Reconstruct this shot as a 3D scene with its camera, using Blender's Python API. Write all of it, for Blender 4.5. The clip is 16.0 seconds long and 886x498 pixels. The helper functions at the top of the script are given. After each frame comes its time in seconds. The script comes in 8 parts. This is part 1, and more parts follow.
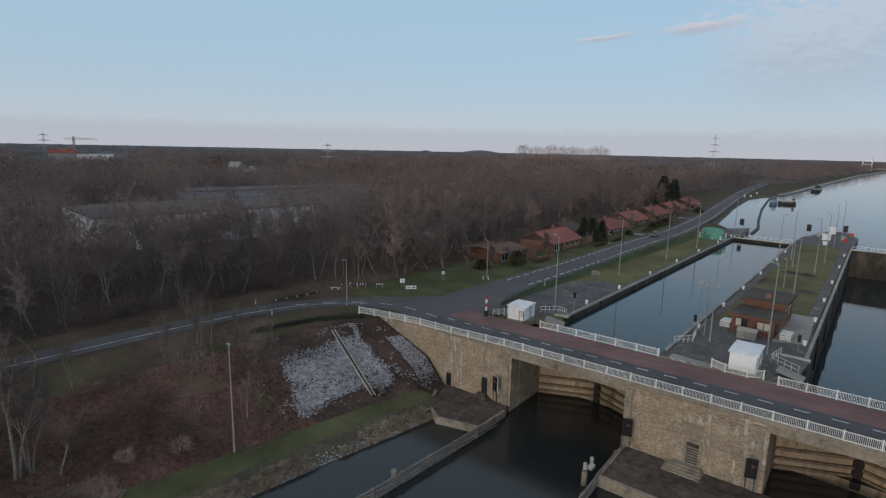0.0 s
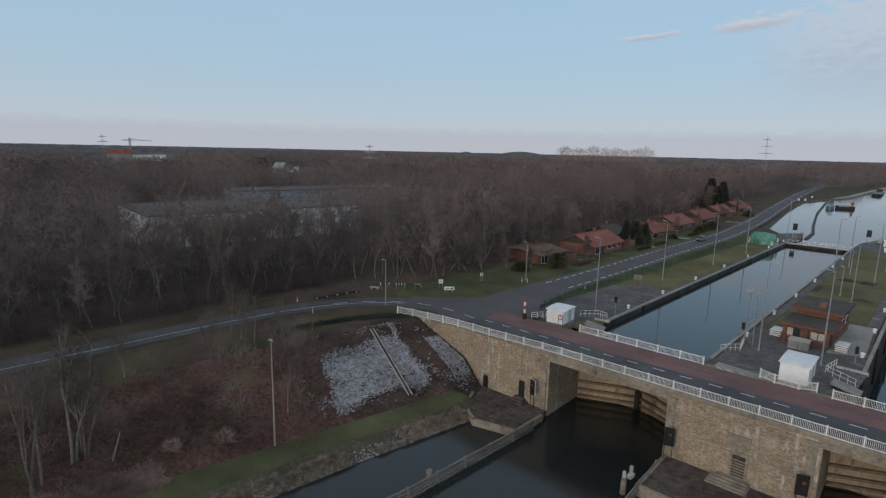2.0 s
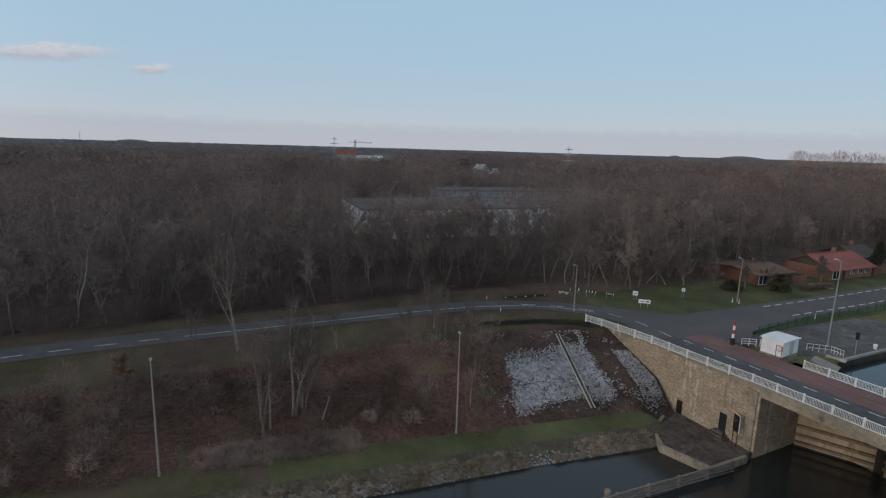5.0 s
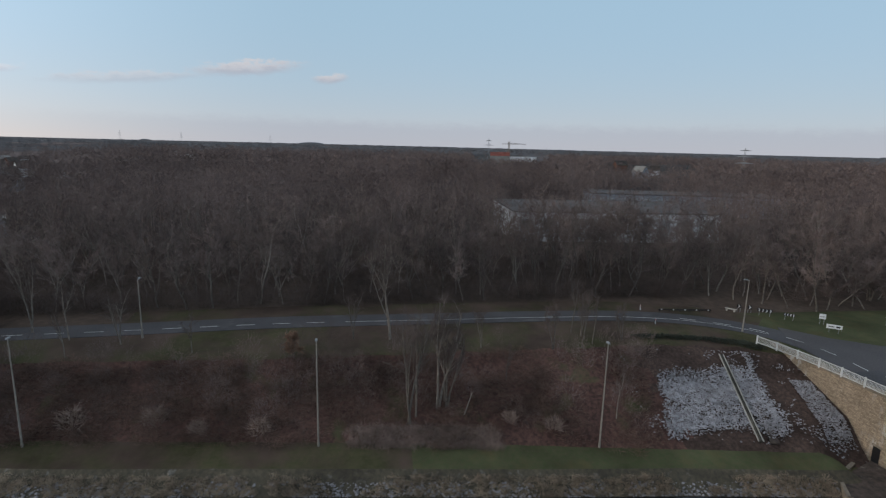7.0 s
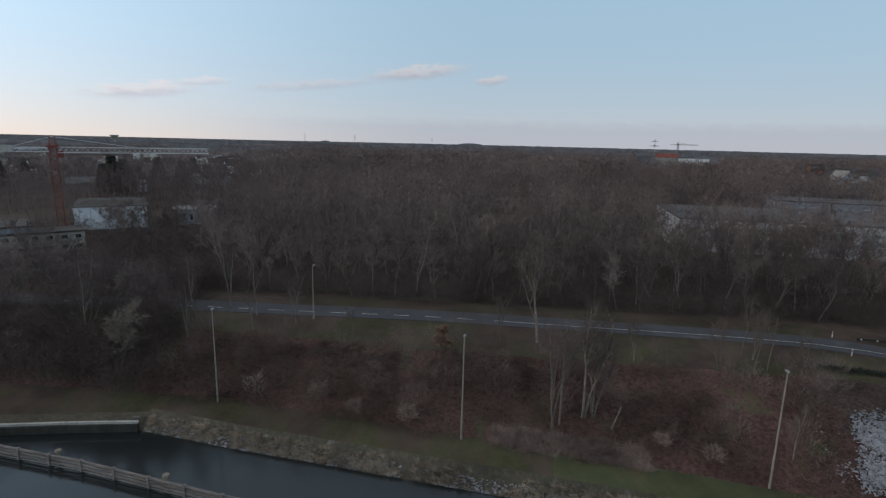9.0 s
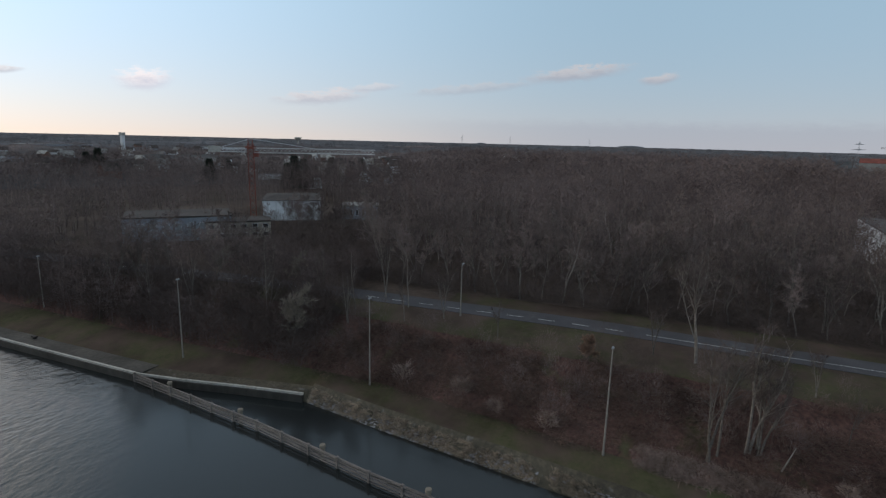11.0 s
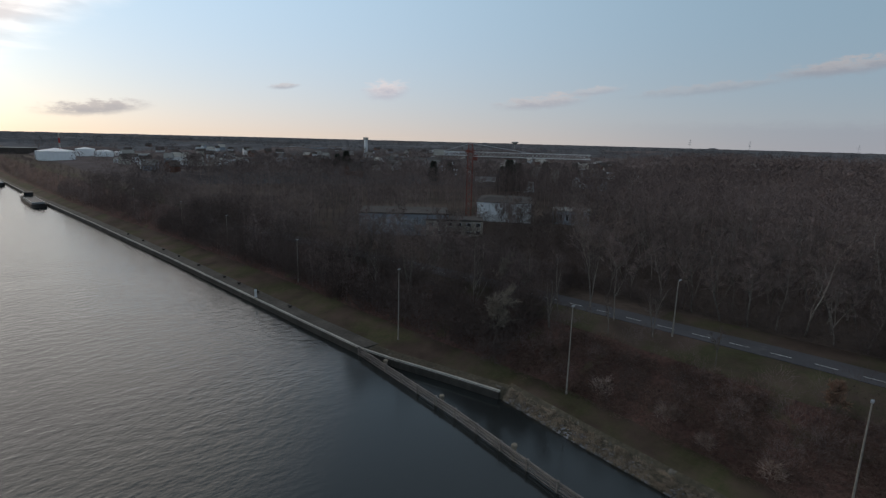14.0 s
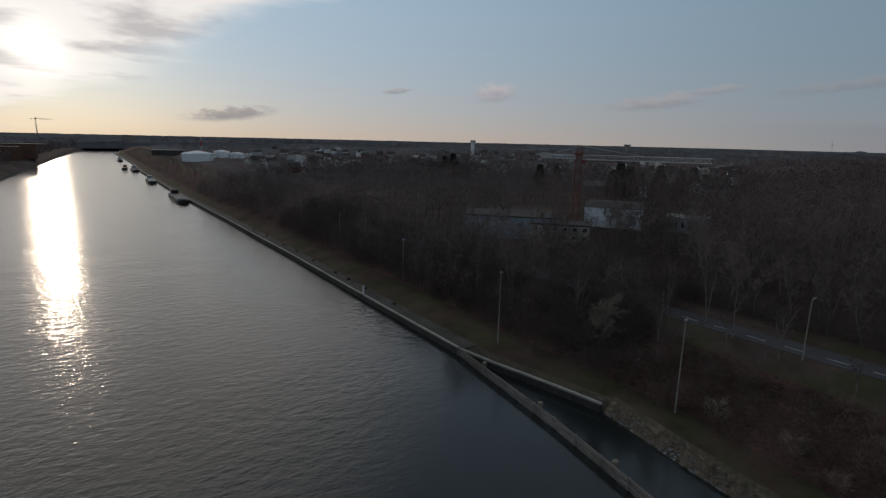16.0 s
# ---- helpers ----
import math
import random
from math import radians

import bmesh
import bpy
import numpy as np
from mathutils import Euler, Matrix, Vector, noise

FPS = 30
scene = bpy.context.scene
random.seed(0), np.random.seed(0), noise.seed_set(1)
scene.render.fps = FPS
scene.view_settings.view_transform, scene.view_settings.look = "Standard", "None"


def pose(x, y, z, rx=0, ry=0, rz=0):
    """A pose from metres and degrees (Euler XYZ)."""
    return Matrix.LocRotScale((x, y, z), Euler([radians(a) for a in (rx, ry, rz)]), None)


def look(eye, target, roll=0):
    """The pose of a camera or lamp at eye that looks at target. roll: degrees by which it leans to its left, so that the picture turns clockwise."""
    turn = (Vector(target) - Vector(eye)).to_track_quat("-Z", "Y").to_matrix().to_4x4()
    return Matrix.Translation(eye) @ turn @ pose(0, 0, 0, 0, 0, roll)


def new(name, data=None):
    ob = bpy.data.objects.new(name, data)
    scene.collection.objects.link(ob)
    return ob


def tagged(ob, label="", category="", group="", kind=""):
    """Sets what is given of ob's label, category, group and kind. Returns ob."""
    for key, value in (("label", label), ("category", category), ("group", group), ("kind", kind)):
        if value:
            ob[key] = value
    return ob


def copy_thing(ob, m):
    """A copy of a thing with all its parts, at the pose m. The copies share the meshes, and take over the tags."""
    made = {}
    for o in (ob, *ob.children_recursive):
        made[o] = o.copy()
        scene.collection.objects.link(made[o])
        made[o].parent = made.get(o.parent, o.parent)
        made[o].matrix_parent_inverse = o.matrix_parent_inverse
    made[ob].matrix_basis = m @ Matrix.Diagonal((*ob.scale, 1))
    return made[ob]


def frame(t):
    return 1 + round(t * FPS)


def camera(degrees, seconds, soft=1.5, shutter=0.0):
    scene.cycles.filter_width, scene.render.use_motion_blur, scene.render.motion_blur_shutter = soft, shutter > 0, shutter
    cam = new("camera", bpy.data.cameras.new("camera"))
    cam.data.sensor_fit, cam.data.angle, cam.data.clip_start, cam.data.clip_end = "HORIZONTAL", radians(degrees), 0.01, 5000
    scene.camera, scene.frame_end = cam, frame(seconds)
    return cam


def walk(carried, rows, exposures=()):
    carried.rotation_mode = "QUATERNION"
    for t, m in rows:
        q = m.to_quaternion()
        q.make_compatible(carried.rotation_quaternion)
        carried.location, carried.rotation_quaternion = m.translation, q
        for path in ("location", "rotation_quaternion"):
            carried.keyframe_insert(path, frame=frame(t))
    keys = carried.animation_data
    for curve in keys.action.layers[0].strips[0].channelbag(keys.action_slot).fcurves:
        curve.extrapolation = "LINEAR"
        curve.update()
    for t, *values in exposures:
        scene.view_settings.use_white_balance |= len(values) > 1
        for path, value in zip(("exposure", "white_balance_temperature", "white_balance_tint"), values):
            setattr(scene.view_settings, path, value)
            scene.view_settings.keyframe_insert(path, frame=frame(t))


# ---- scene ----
cam = camera(79.04, 16.0, soft=1.3)
EYE_Z = 36.0
TURN = [  # seconds, yaw, pitch, roll
    (0.0, 41.60, -10.55, -1.19),
    (0.5, 42.59, -10.59, -1.12),
    (1.0, 43.66, -10.60, -1.17),
    (1.5, 44.67, -10.56, -1.19),
    (2.0, 45.82, -10.51, -1.25),
    (2.5, 47.83, -10.52, -1.23),
    (3.0, 50.67, -10.48, -1.22),
    (3.5, 54.32, -10.53, -1.20),
    (4.0, 58.36, -10.62, -1.47),
    (6.5, 78.53, -10.92, -1.40),
    (7.0, 82.49, -11.04, -1.42),
    (7.5, 86.23, -11.15, -1.41),
    (8.0, 90.23, -11.23, -1.45),
    (8.5, 94.52, -11.29, -1.40),
    (9.0, 98.86, -11.33, -1.32),
    (9.5, 103.07, -11.37, -1.33),
    (12.0, 122.86, -11.50, -1.33),
    (12.5, 126.95, -11.49, -1.32),
    (13.0, 131.02, -11.55, -1.42),
    (13.5, 134.25, -11.55, -1.29),
    (14.0, 137.29, -11.58, -1.48),
    (14.5, 140.59, -11.62, -1.46),
    (15.0, 144.37, -11.58, -1.31),
    (15.5, 147.17, -11.65, -1.56),
    (16.0, 148.44, -11.56, -1.33),
]
walk(cam, [(t, pose(0, 0, EYE_Z, 90 + p, r, y)) for t, y, p, r in TURN],
     exposures=[(0.0, 0.35), (9.5, 0.34), (12.0, 0.11), (13.0, -0.01), (14.0, -0.17), (15.0, -0.42), (16.0, -0.78)])

# ---- world and light ----
SKY_TINT = (0.10, 0.14, 0.22)
BLUE_FAR, BLUE_SUN, ZENITH, ZENITH_SUN = (3.55, 5.3, 6.7), (8.0, 11.0, 13.8), (4.0, 4.4, 4.9), (5.7, 7.0, 9.1)
HAZE_FAR, HAZE_SUN = (5.7, 5.75, 6.1), (12.9, 10.7, 9.0)
CLOUD_UNDER, CLOUD_TOP = (5.0, 4.9, 5.6), (8.2, 7.3, 7.2)
SUN_AZ, SUN_EL = -175.5, 6.5          # yaw from +y to the left, height in degrees


def heading(az, el):
    a, e = radians(az), radians(el)
    return Vector((-math.sin(a) * math.cos(e), math.cos(a) * math.cos(e), math.sin(e)))


sun_data = bpy.data.lights.new("sun", "SUN")
sun_data.energy, sun_data.angle, sun_data.color = 0.38, radians(1.6), (1.0, 0.80, 0.60)
sun_ob = new("sun", sun_data)
sun_ob.matrix_world = look((0, 0, 0), -heading(SUN_AZ, SUN_EL))

world = bpy.data.worlds.new("sky")
scene.world = world
world.use_nodes = True
wn, wl = world.node_tree.nodes, world.node_tree.links
wn.clear()


def wnode(kind):
    return wn.new(kind)


def wmath(op, a, b=None, c=None, clamp=False):
    n = wn.new("ShaderNodeMath")
    n.operation, n.use_clamp = op, clamp
    for i, v in enumerate((a, b, c)):
        if v is None:
            continue
        if isinstance(v, (int, float)):
            n.inputs[i].default_value = v
        else:
            wl.new(v, n.inputs[i])
    return n.outputs[0]


def wmix(fac, a, b, blend="MIX"):
    n = wn.new("ShaderNodeMix")
    n.data_type, n.blend_type = "RGBA", blend
    for i, v in ((0, fac), (6, a), (7, b)):
        if isinstance(v, (int, float)):
            n.inputs[i].default_value = v
        elif isinstance(v, tuple):
            n.inputs[i].default_value = (*v, 1)
        else:
            wl.new(v, n.inputs[i])
    return n.outputs[2]


sky = wnode("ShaderNodeTexSky")
sky.sky_type, sky.sun_disc = "NISHITA", False
sky.sun_elevation, sky.sun_rotation = radians(SUN_EL), radians(-SUN_AZ)
sky.air_density, sky.dust_density, sky.ozone_density, sky.altitude = 1.0, 1.6, 1.6, 50
co = wnode("ShaderNodeTexCoord")
sep = wnode("ShaderNodeSeparateXYZ")
wl.new(co.outputs["Generated"], sep.inputs[0])
dx, dy, dz = sep.outputs
elev = wmath("DEGREES", wmath("ARCSINE", dz))
azim = wmath("DEGREES", wmath("ARCTAN2", wmath("MULTIPLY", dx, -1.0), dy))
# distance from the sun, as the cosine of the angle
sv = heading(SUN_AZ, SUN_EL)
near = wmath("ADD", wmath("ADD", wmath("MULTIPLY", dx, sv.x), wmath("MULTIPLY", dy, sv.y)), wmath("MULTIPLY", dz, sv.z))
near = wmath("MAXIMUM", near, 0.0)
# cloud sheet seen in perspective
den = wmath("ADD", wmath("MAXIMUM", dz, 0.0), 0.10)
comb = wnode("ShaderNodeCombineXYZ")
wl.new(wmath("DIVIDE", dx, den), comb.inputs[0])
wl.new(wmath("DIVIDE", dy, den), comb.inputs[1])
cn = wnode("ShaderNodeTexNoise")
cn.inputs["Scale"].default_value, cn.inputs["Detail"].default_value, cn.inputs["Roughness"].default_value = 0.62, 6.0, 0.55
cn.inputs["Distortion"].default_value = 0.4
wl.new(comb.outputs[0], cn.inputs["Vector"])
ang = wnode("ShaderNodeCombineXYZ")
wl.new(azim, ang.inputs[0])
wl.new(wmath("MULTIPLY", elev, 2.6), ang.inputs[1])
fn = wnode("ShaderNodeTexNoise")
fn.inputs["Scale"].default_value, fn.inputs["Detail"].default_value, fn.inputs["Roughness"].default_value = 0.6, 8.0, 0.68
wl.new(ang.outputs[0], fn.inputs["Vector"])


def smooth(v, lo, hi):
    n = wn.new("ShaderNodeMapRange")
    n.interpolation_type = "SMOOTHSTEP"
    wl.new(v, n.inputs[0])
    n.inputs[1].default_value, n.inputs[2].default_value = lo, hi
    return n.outputs[0]


up_t = wmath("SUBTRACT", 1.0, wmath("POWER", 2.718, wmath("MULTIPLY", wmath("MAXIMUM", elev, 0.0), -0.19)))
side = wmath("POWER", near, 1.9)
low_col = wmix(side, HAZE_FAR, HAZE_SUN)
high_col = wmix(side, BLUE_FAR, BLUE_SUN)
air = wmix(up_t, low_col, high_col)
air = wmix(smooth(elev, 14.0, 55.0), air, wmix(smooth(near, 0.74, 0.96), ZENITH, ZENITH_SUN))
col = wmix(1.0, sky.outputs[0], SKY_TINT, "MULTIPLY")
col = wmix(1.0, col, air, "ADD")
# the bright sheet round the sun, its torn edge falling from the right
turn = wmath("ADD", azim, wmath("MULTIPLY", wmath("LESS_THAN", azim, 0.0), 360.0))
rise = wmath("SUBTRACT", elev, wmath("SUBTRACT", 12.2, wmath("MULTIPLY", wmath("SUBTRACT", turn, 161.1), 0.41)))
rise = wmath("ADD", rise, wmath("MULTIPLY", wmath("SUBTRACT", cn.outputs[0], 0.5), 9.0))
sheet = wmath("MULTIPLY", smooth(rise, -1.2, 2.6), smooth(near, 0.72, 0.92))
gn_ = wnode("ShaderNodeTexNoise")
gn_.inputs["Scale"].default_value, gn_.inputs["Detail"].default_value, gn_.inputs["Roughness"].default_value = 1.5, 5.0, 0.5
wl.new(comb.outputs[0], gn_.inputs["Vector"])
sheet_col = wmix(smooth(gn_.outputs[0], 0.47, 0.66), (20.5, 19.3, 18.2), (11.5, 10.7, 10.6))
col = wmix(wmath("MULTIPLY", sheet, 0.92), col, sheet_col)
# small separate clouds: azimuth, height, half width, half height, density
for az, el, wa, we, k in ((143.2, 4.7, 2.4, 1.1, 1.0), (127.3, 3.9, 5.0, 0.75, 0.75), (122.2, 5.0, 3.0, 0.45, 0.55), (101.8, 6.7, 5.5, 0.8, 0.8),
                          (94.0, 6.1, 1.8, 0.5, 0.8), (112.0, 5.2, 7.0, 0.6, 0.45), (169.5, 1.9, 4.5, 0.7, 0.9), (153.3, 4.7, 1.6, 0.35, 0.8),
                          (26.0, 10.8, 3.2, 0.35, 0.8), (17.3, 11.4, 4.0, 0.7, 0.8), (7.0, 9.6, 11.0, 6.0, 0.5)):
    off = wmath("SUBTRACT", azim, az)
    a = wmath("DIVIDE", off, wa)
    warp = wmath("ADD", wmath("MULTIPLY", off, -0.10), wmath("MULTIPLY", wmath("SUBTRACT", fn.outputs[0], 0.5), 2.2 * we))
    e = wmath("DIVIDE", wmath("SUBTRACT", wmath("SUBTRACT", elev, el), warp), we)
    r2 = wmath("ADD", wmath("MULTIPLY", a, a), wmath("MULTIPLY", e, e))
    body = wmath("POWER", 2.718, wmath("MULTIPLY", r2, -1.0))
    body = wmath("MULTIPLY", smooth(wmath("MULTIPLY", body, fn.outputs[0]), 0.12, 0.46), k * 0.8)
    gain = 1.45 if 140 < az < 150 else 1.1 if 115 < az < 165 else 0.9
    lit = wmix(smooth(e, -0.6, 0.7), tuple(c * gain for c in CLOUD_UNDER), tuple(c * gain for c in CLOUD_TOP))
    col = wmix(body, col, lit)
# thin grey bank low over the horizon, away from the sun
bank = wmath("MULTIPLY", wmath("SUBTRACT", 1.0, smooth(wmath("ADD", elev, wmath("MULTIPLY", wmath("SUBTRACT", fn.outputs[0], 0.5), 1.6)), 1.3, 2.6)), wmath("SUBTRACT", 1.0, smooth(near, 0.0, 0.55)))
col = wmix(wmath("MULTIPLY", bank, 0.55), col, (4.3, 4.6, 5.4))
# glow of the veiled sun
glow = wmath("ADD", wmath("MULTIPLY", wmath("POWER", near, 1500.0), 12.0), wmath("MULTIPLY", wmath("POWER", near, 60.0), 2.0))
gcol = wmix(1.0, (1.0, 0.92, 0.80), wmath("MULTIPLY", glow, wmath("ADD", wmath("MULTIPLY", cn.outputs[0], 1.2), 0.3)), "MULTIPLY")
col = wmix(1.0, col, gcol, "ADD")
bg = wnode("ShaderNodeBackground")
bg.inputs[1].default_value = 0.075
wl.new(col, bg.inputs[0])
wo = wnode("ShaderNodeOutputWorld")
wl.new(bg.outputs[0], wo.inputs[0])
scene.view_settings.exposure = 0.0

# ---- materials ----
def mat(name, c1, c2, scale=1.0, rough=0.85, bump=0.3, scale2=0.15, vary=0.35, metal=0.0, spread=0.0, stretch=(1, 1, 1), dist=0.05, spec=0.3, stain=None, stain_scale=0.4, stain_at=(0.55, 0.7), local=False):
    """A rough surface: two colours by fine grain, large patches, optional stains, a change from object to object."""
    m = bpy.data.materials.new(name)
    m.use_nodes = True
    nt = m.node_tree
    n, l = nt.nodes, nt.links
    p = n["Principled BSDF"]
    if local:
        src = n.new("ShaderNodeTexCoord").outputs["Object"]
    else:
        src = n.new("ShaderNodeNewGeometry").outputs["Position"]
    mp = n.new("ShaderNodeMapping")
    mp.inputs["Scale"].default_value = stretch
    l.new(src, mp.inputs[0])

    def noise_tex(s, detail=6.0):
        t = n.new("ShaderNodeTexNoise")
        t.inputs["Scale"].default_value, t.inputs["Detail"].default_value, t.inputs["Roughness"].default_value = s, detail, 0.62
        l.new(mp.outputs[0], t.inputs["Vector"])
        return t.outputs[0]

    def mix(f, a, b, blend="MIX"):
        x = n.new("ShaderNodeMix")
        x.data_type, x.blend_type = "RGBA", blend
        for i, v in ((0, f), (6, a), (7, b)):
            if isinstance(v, (int, float)):
                x.inputs[i].default_value = v
            elif isinstance(v, tuple):
                x.inputs[i].default_value = (*v, 1)
            else:
                l.new(v, x.inputs[i])
        return x.outputs[2]

    def ramp(v, lo, hi, a=0.0, b=1.0):
        r = n.new("ShaderNodeMapRange")
        l.new(v, r.inputs[0])
        for i, q in enumerate((lo, hi, a, b)):
            r.inputs[i + 1].default_value = q
        return r.outputs[0]

    fine = noise_tex(scale)
    big = noise_tex(scale2, 4.0)
    c = mix(ramp(fine, 0.35, 0.65), c1, c2)
    if stain:
        c = mix(ramp(noise_tex(stain_scale, 5.0), *stain_at), c, stain)
    g = ramp(big, 0.3, 0.7, 1 - vary, 1 + vary)
    if spread:
        oi = n.new("ShaderNodeObjectInfo")
        g2 = ramp(oi.outputs["Random"], 0, 1, 1 - spread, 1 + spread)
        mm = n.new("ShaderNodeMath")
        mm.operation = "MULTIPLY"
        l.new(g, mm.inputs[0])
        l.new(g2, mm.inputs[1])
        g = mm.outputs[0]
    cc = n.new("ShaderNodeCombineColor")
    for i in range(3):
        l.new(g, cc.inputs[i])
    c = mix(1.0, c, cc.outputs[0], "MULTIPLY")
    l.new(c, p.inputs["Base Color"])
    p.inputs["Roughness"].default_value = rough
    p.inputs["Metallic"].default_value = metal
    p.inputs["Specular IOR Level"].default_value = spec
    if bump:
        b = n.new("ShaderNodeBump")
        b.inputs["Strength"].default_value, b.inputs["Distance"].default_value = bump, dist
        l.new(fine, b.inputs["Height"])
        l.new(b.outputs[0], p.inputs["Normal"])
    return m


def stone_wall_mat(name):
    """Coursed rubble of pale tan stone, darker joints, streaks."""
    m = mat(name, (0.44, 0.355, 0.262), (0.25, 0.202, 0.152), scale=2.6, bump=0.7, scale2=0.3, vary=0.22, stain=(0.15, 0.118, 0.088), stain_scale=0.35, stain_at=(0.60, 0.85), stretch=(1, 1, 1.8))
    nt = m.node_tree
    n, l = nt.nodes, nt.links
    p = n["Principled BSDF"]
    old = p.inputs["Base Color"].links[0].from_socket
    geo = n.new("ShaderNodeNewGeometry")
    sp = n.new("ShaderNodeSeparateXYZ")
    l.new(geo.outputs["Position"], sp.inputs[0])
    add = n.new("ShaderNodeMath")
    l.new(sp.outputs[0], add.inputs[0])
    l.new(sp.outputs[1], add.inputs[1])
    cb = n.new("ShaderNodeCombineXYZ")
    l.new(add.outputs[0], cb.inputs[0])
    l.new(sp.outputs[2], cb.inputs[1])
    br = n.new("ShaderNodeTexBrick")
    br.inputs["Color1"].default_value, br.inputs["Color2"].default_value, br.inputs["Mortar"].default_value = (1.2, 1.16, 1.1, 1), (0.62, 0.6, 0.58, 1), (0.52, 0.5, 0.48, 1)
    br.inputs["Scale"].default_value, br.inputs["Mortar Size"].default_value = 1.0, 0.03
    br.inputs["Brick Width"].default_value, br.inputs["Row Height"].default_value = 0.46, 0.17
    br.offset, br.squash = 0.37, 1.4
    l.new(cb.outputs[0], br.inputs["Vector"])
    x = n.new("ShaderNodeMix")
    x.data_type, x.blend_type = "RGBA", "MULTIPLY"
    x.inputs[0].default_value = 0.65
    l.new(old, x.inputs[6])
    l.new(br.outputs[0], x.inputs[7])
    # pale lime runs down the face
    mp = n.new("ShaderNodeMapping")
    mp.inputs["Scale"].default_value = (1.0, 0.32, 1.0)
    l.new(cb.outputs[0], mp.inputs[0])
    outs = []
    for sc_, lo, hi in ((1.6, 0.52, 0.64), (0.16, 0.46, 0.58)):
        t = n.new("ShaderNodeTexNoise")
        t.inputs["Scale"].default_value, t.inputs["Detail"].default_value, t.inputs["Roughness"].default_value = sc_, 6.0, 0.65
        l.new(mp.outputs[0], t.inputs["Vector"])
        r = n.new("ShaderNodeMapRange")
        l.new(t.outputs[0], r.inputs[0])
        r.inputs[1].default_value, r.inputs[2].default_value = lo, hi
        outs.append(r.outputs[0])
    k = n.new("ShaderNodeMath")
    k.operation = "MULTIPLY"
    l.new(outs[0], k.inputs[0])
    l.new(outs[1], k.inputs[1])
    w = n.new("ShaderNodeMix")
    w.data_type = "RGBA"
    l.new(k.outputs[0], w.inputs[0])
    l.new(x.outputs[2], w.inputs[6])
    w.inputs[7].default_value = (0.50, 0.47, 0.43, 1)
    l.new(w.outputs[2], p.inputs["Base Color"])
    return m


def brick_mat(name, a, b, mortar):
    m = mat(name, (1, 1, 1), (0.8, 0.8, 0.8), scale=3, bump=0.2, vary=0.2)
    nt = m.node_tree
    n, l = nt.nodes, nt.links
    p = n["Principled BSDF"]
    old = p.inputs["Base Color"].links[0].from_socket
    geo = n.new("ShaderNodeNewGeometry")
    sp = n.new("ShaderNodeSeparateXYZ")
    l.new(geo.outputs["Position"], sp.inputs[0])
    add = n.new("ShaderNodeMath")
    l.new(sp.outputs[0], add.inputs[0])
    l.new(sp.outputs[1], add.inputs[1])
    cb = n.new("ShaderNodeCombineXYZ")
    l.new(add.outputs[0], cb.inputs[0])
    l.new(sp.outputs[2], cb.inputs[1])
    br = n.new("ShaderNodeTexBrick")
    br.inputs["Color1"].default_value, br.inputs["Color2"].default_value, br.inputs["Mortar"].default_value = (*a, 1), (*b, 1), (*mortar, 1)
    br.inputs["Scale"].default_value, br.inputs["Mortar Size"].default_value = 1.0, 0.008
    br.inputs["Brick Width"].default_value, br.inputs["Row Height"].default_value = 0.22, 0.075
    l.new(cb.outputs[0], br.inputs["Vector"])
    x = n.new("ShaderNodeMix")
    x.data_type, x.blend_type = "RGBA", "MULTIPLY"
    x.inputs[0].default_value = 1.0
    l.new(old, x.inputs[6])
    l.new(br.outputs[0], x.inputs[7])
    l.new(x.outputs[2], p.inputs["Base Color"])
    return m


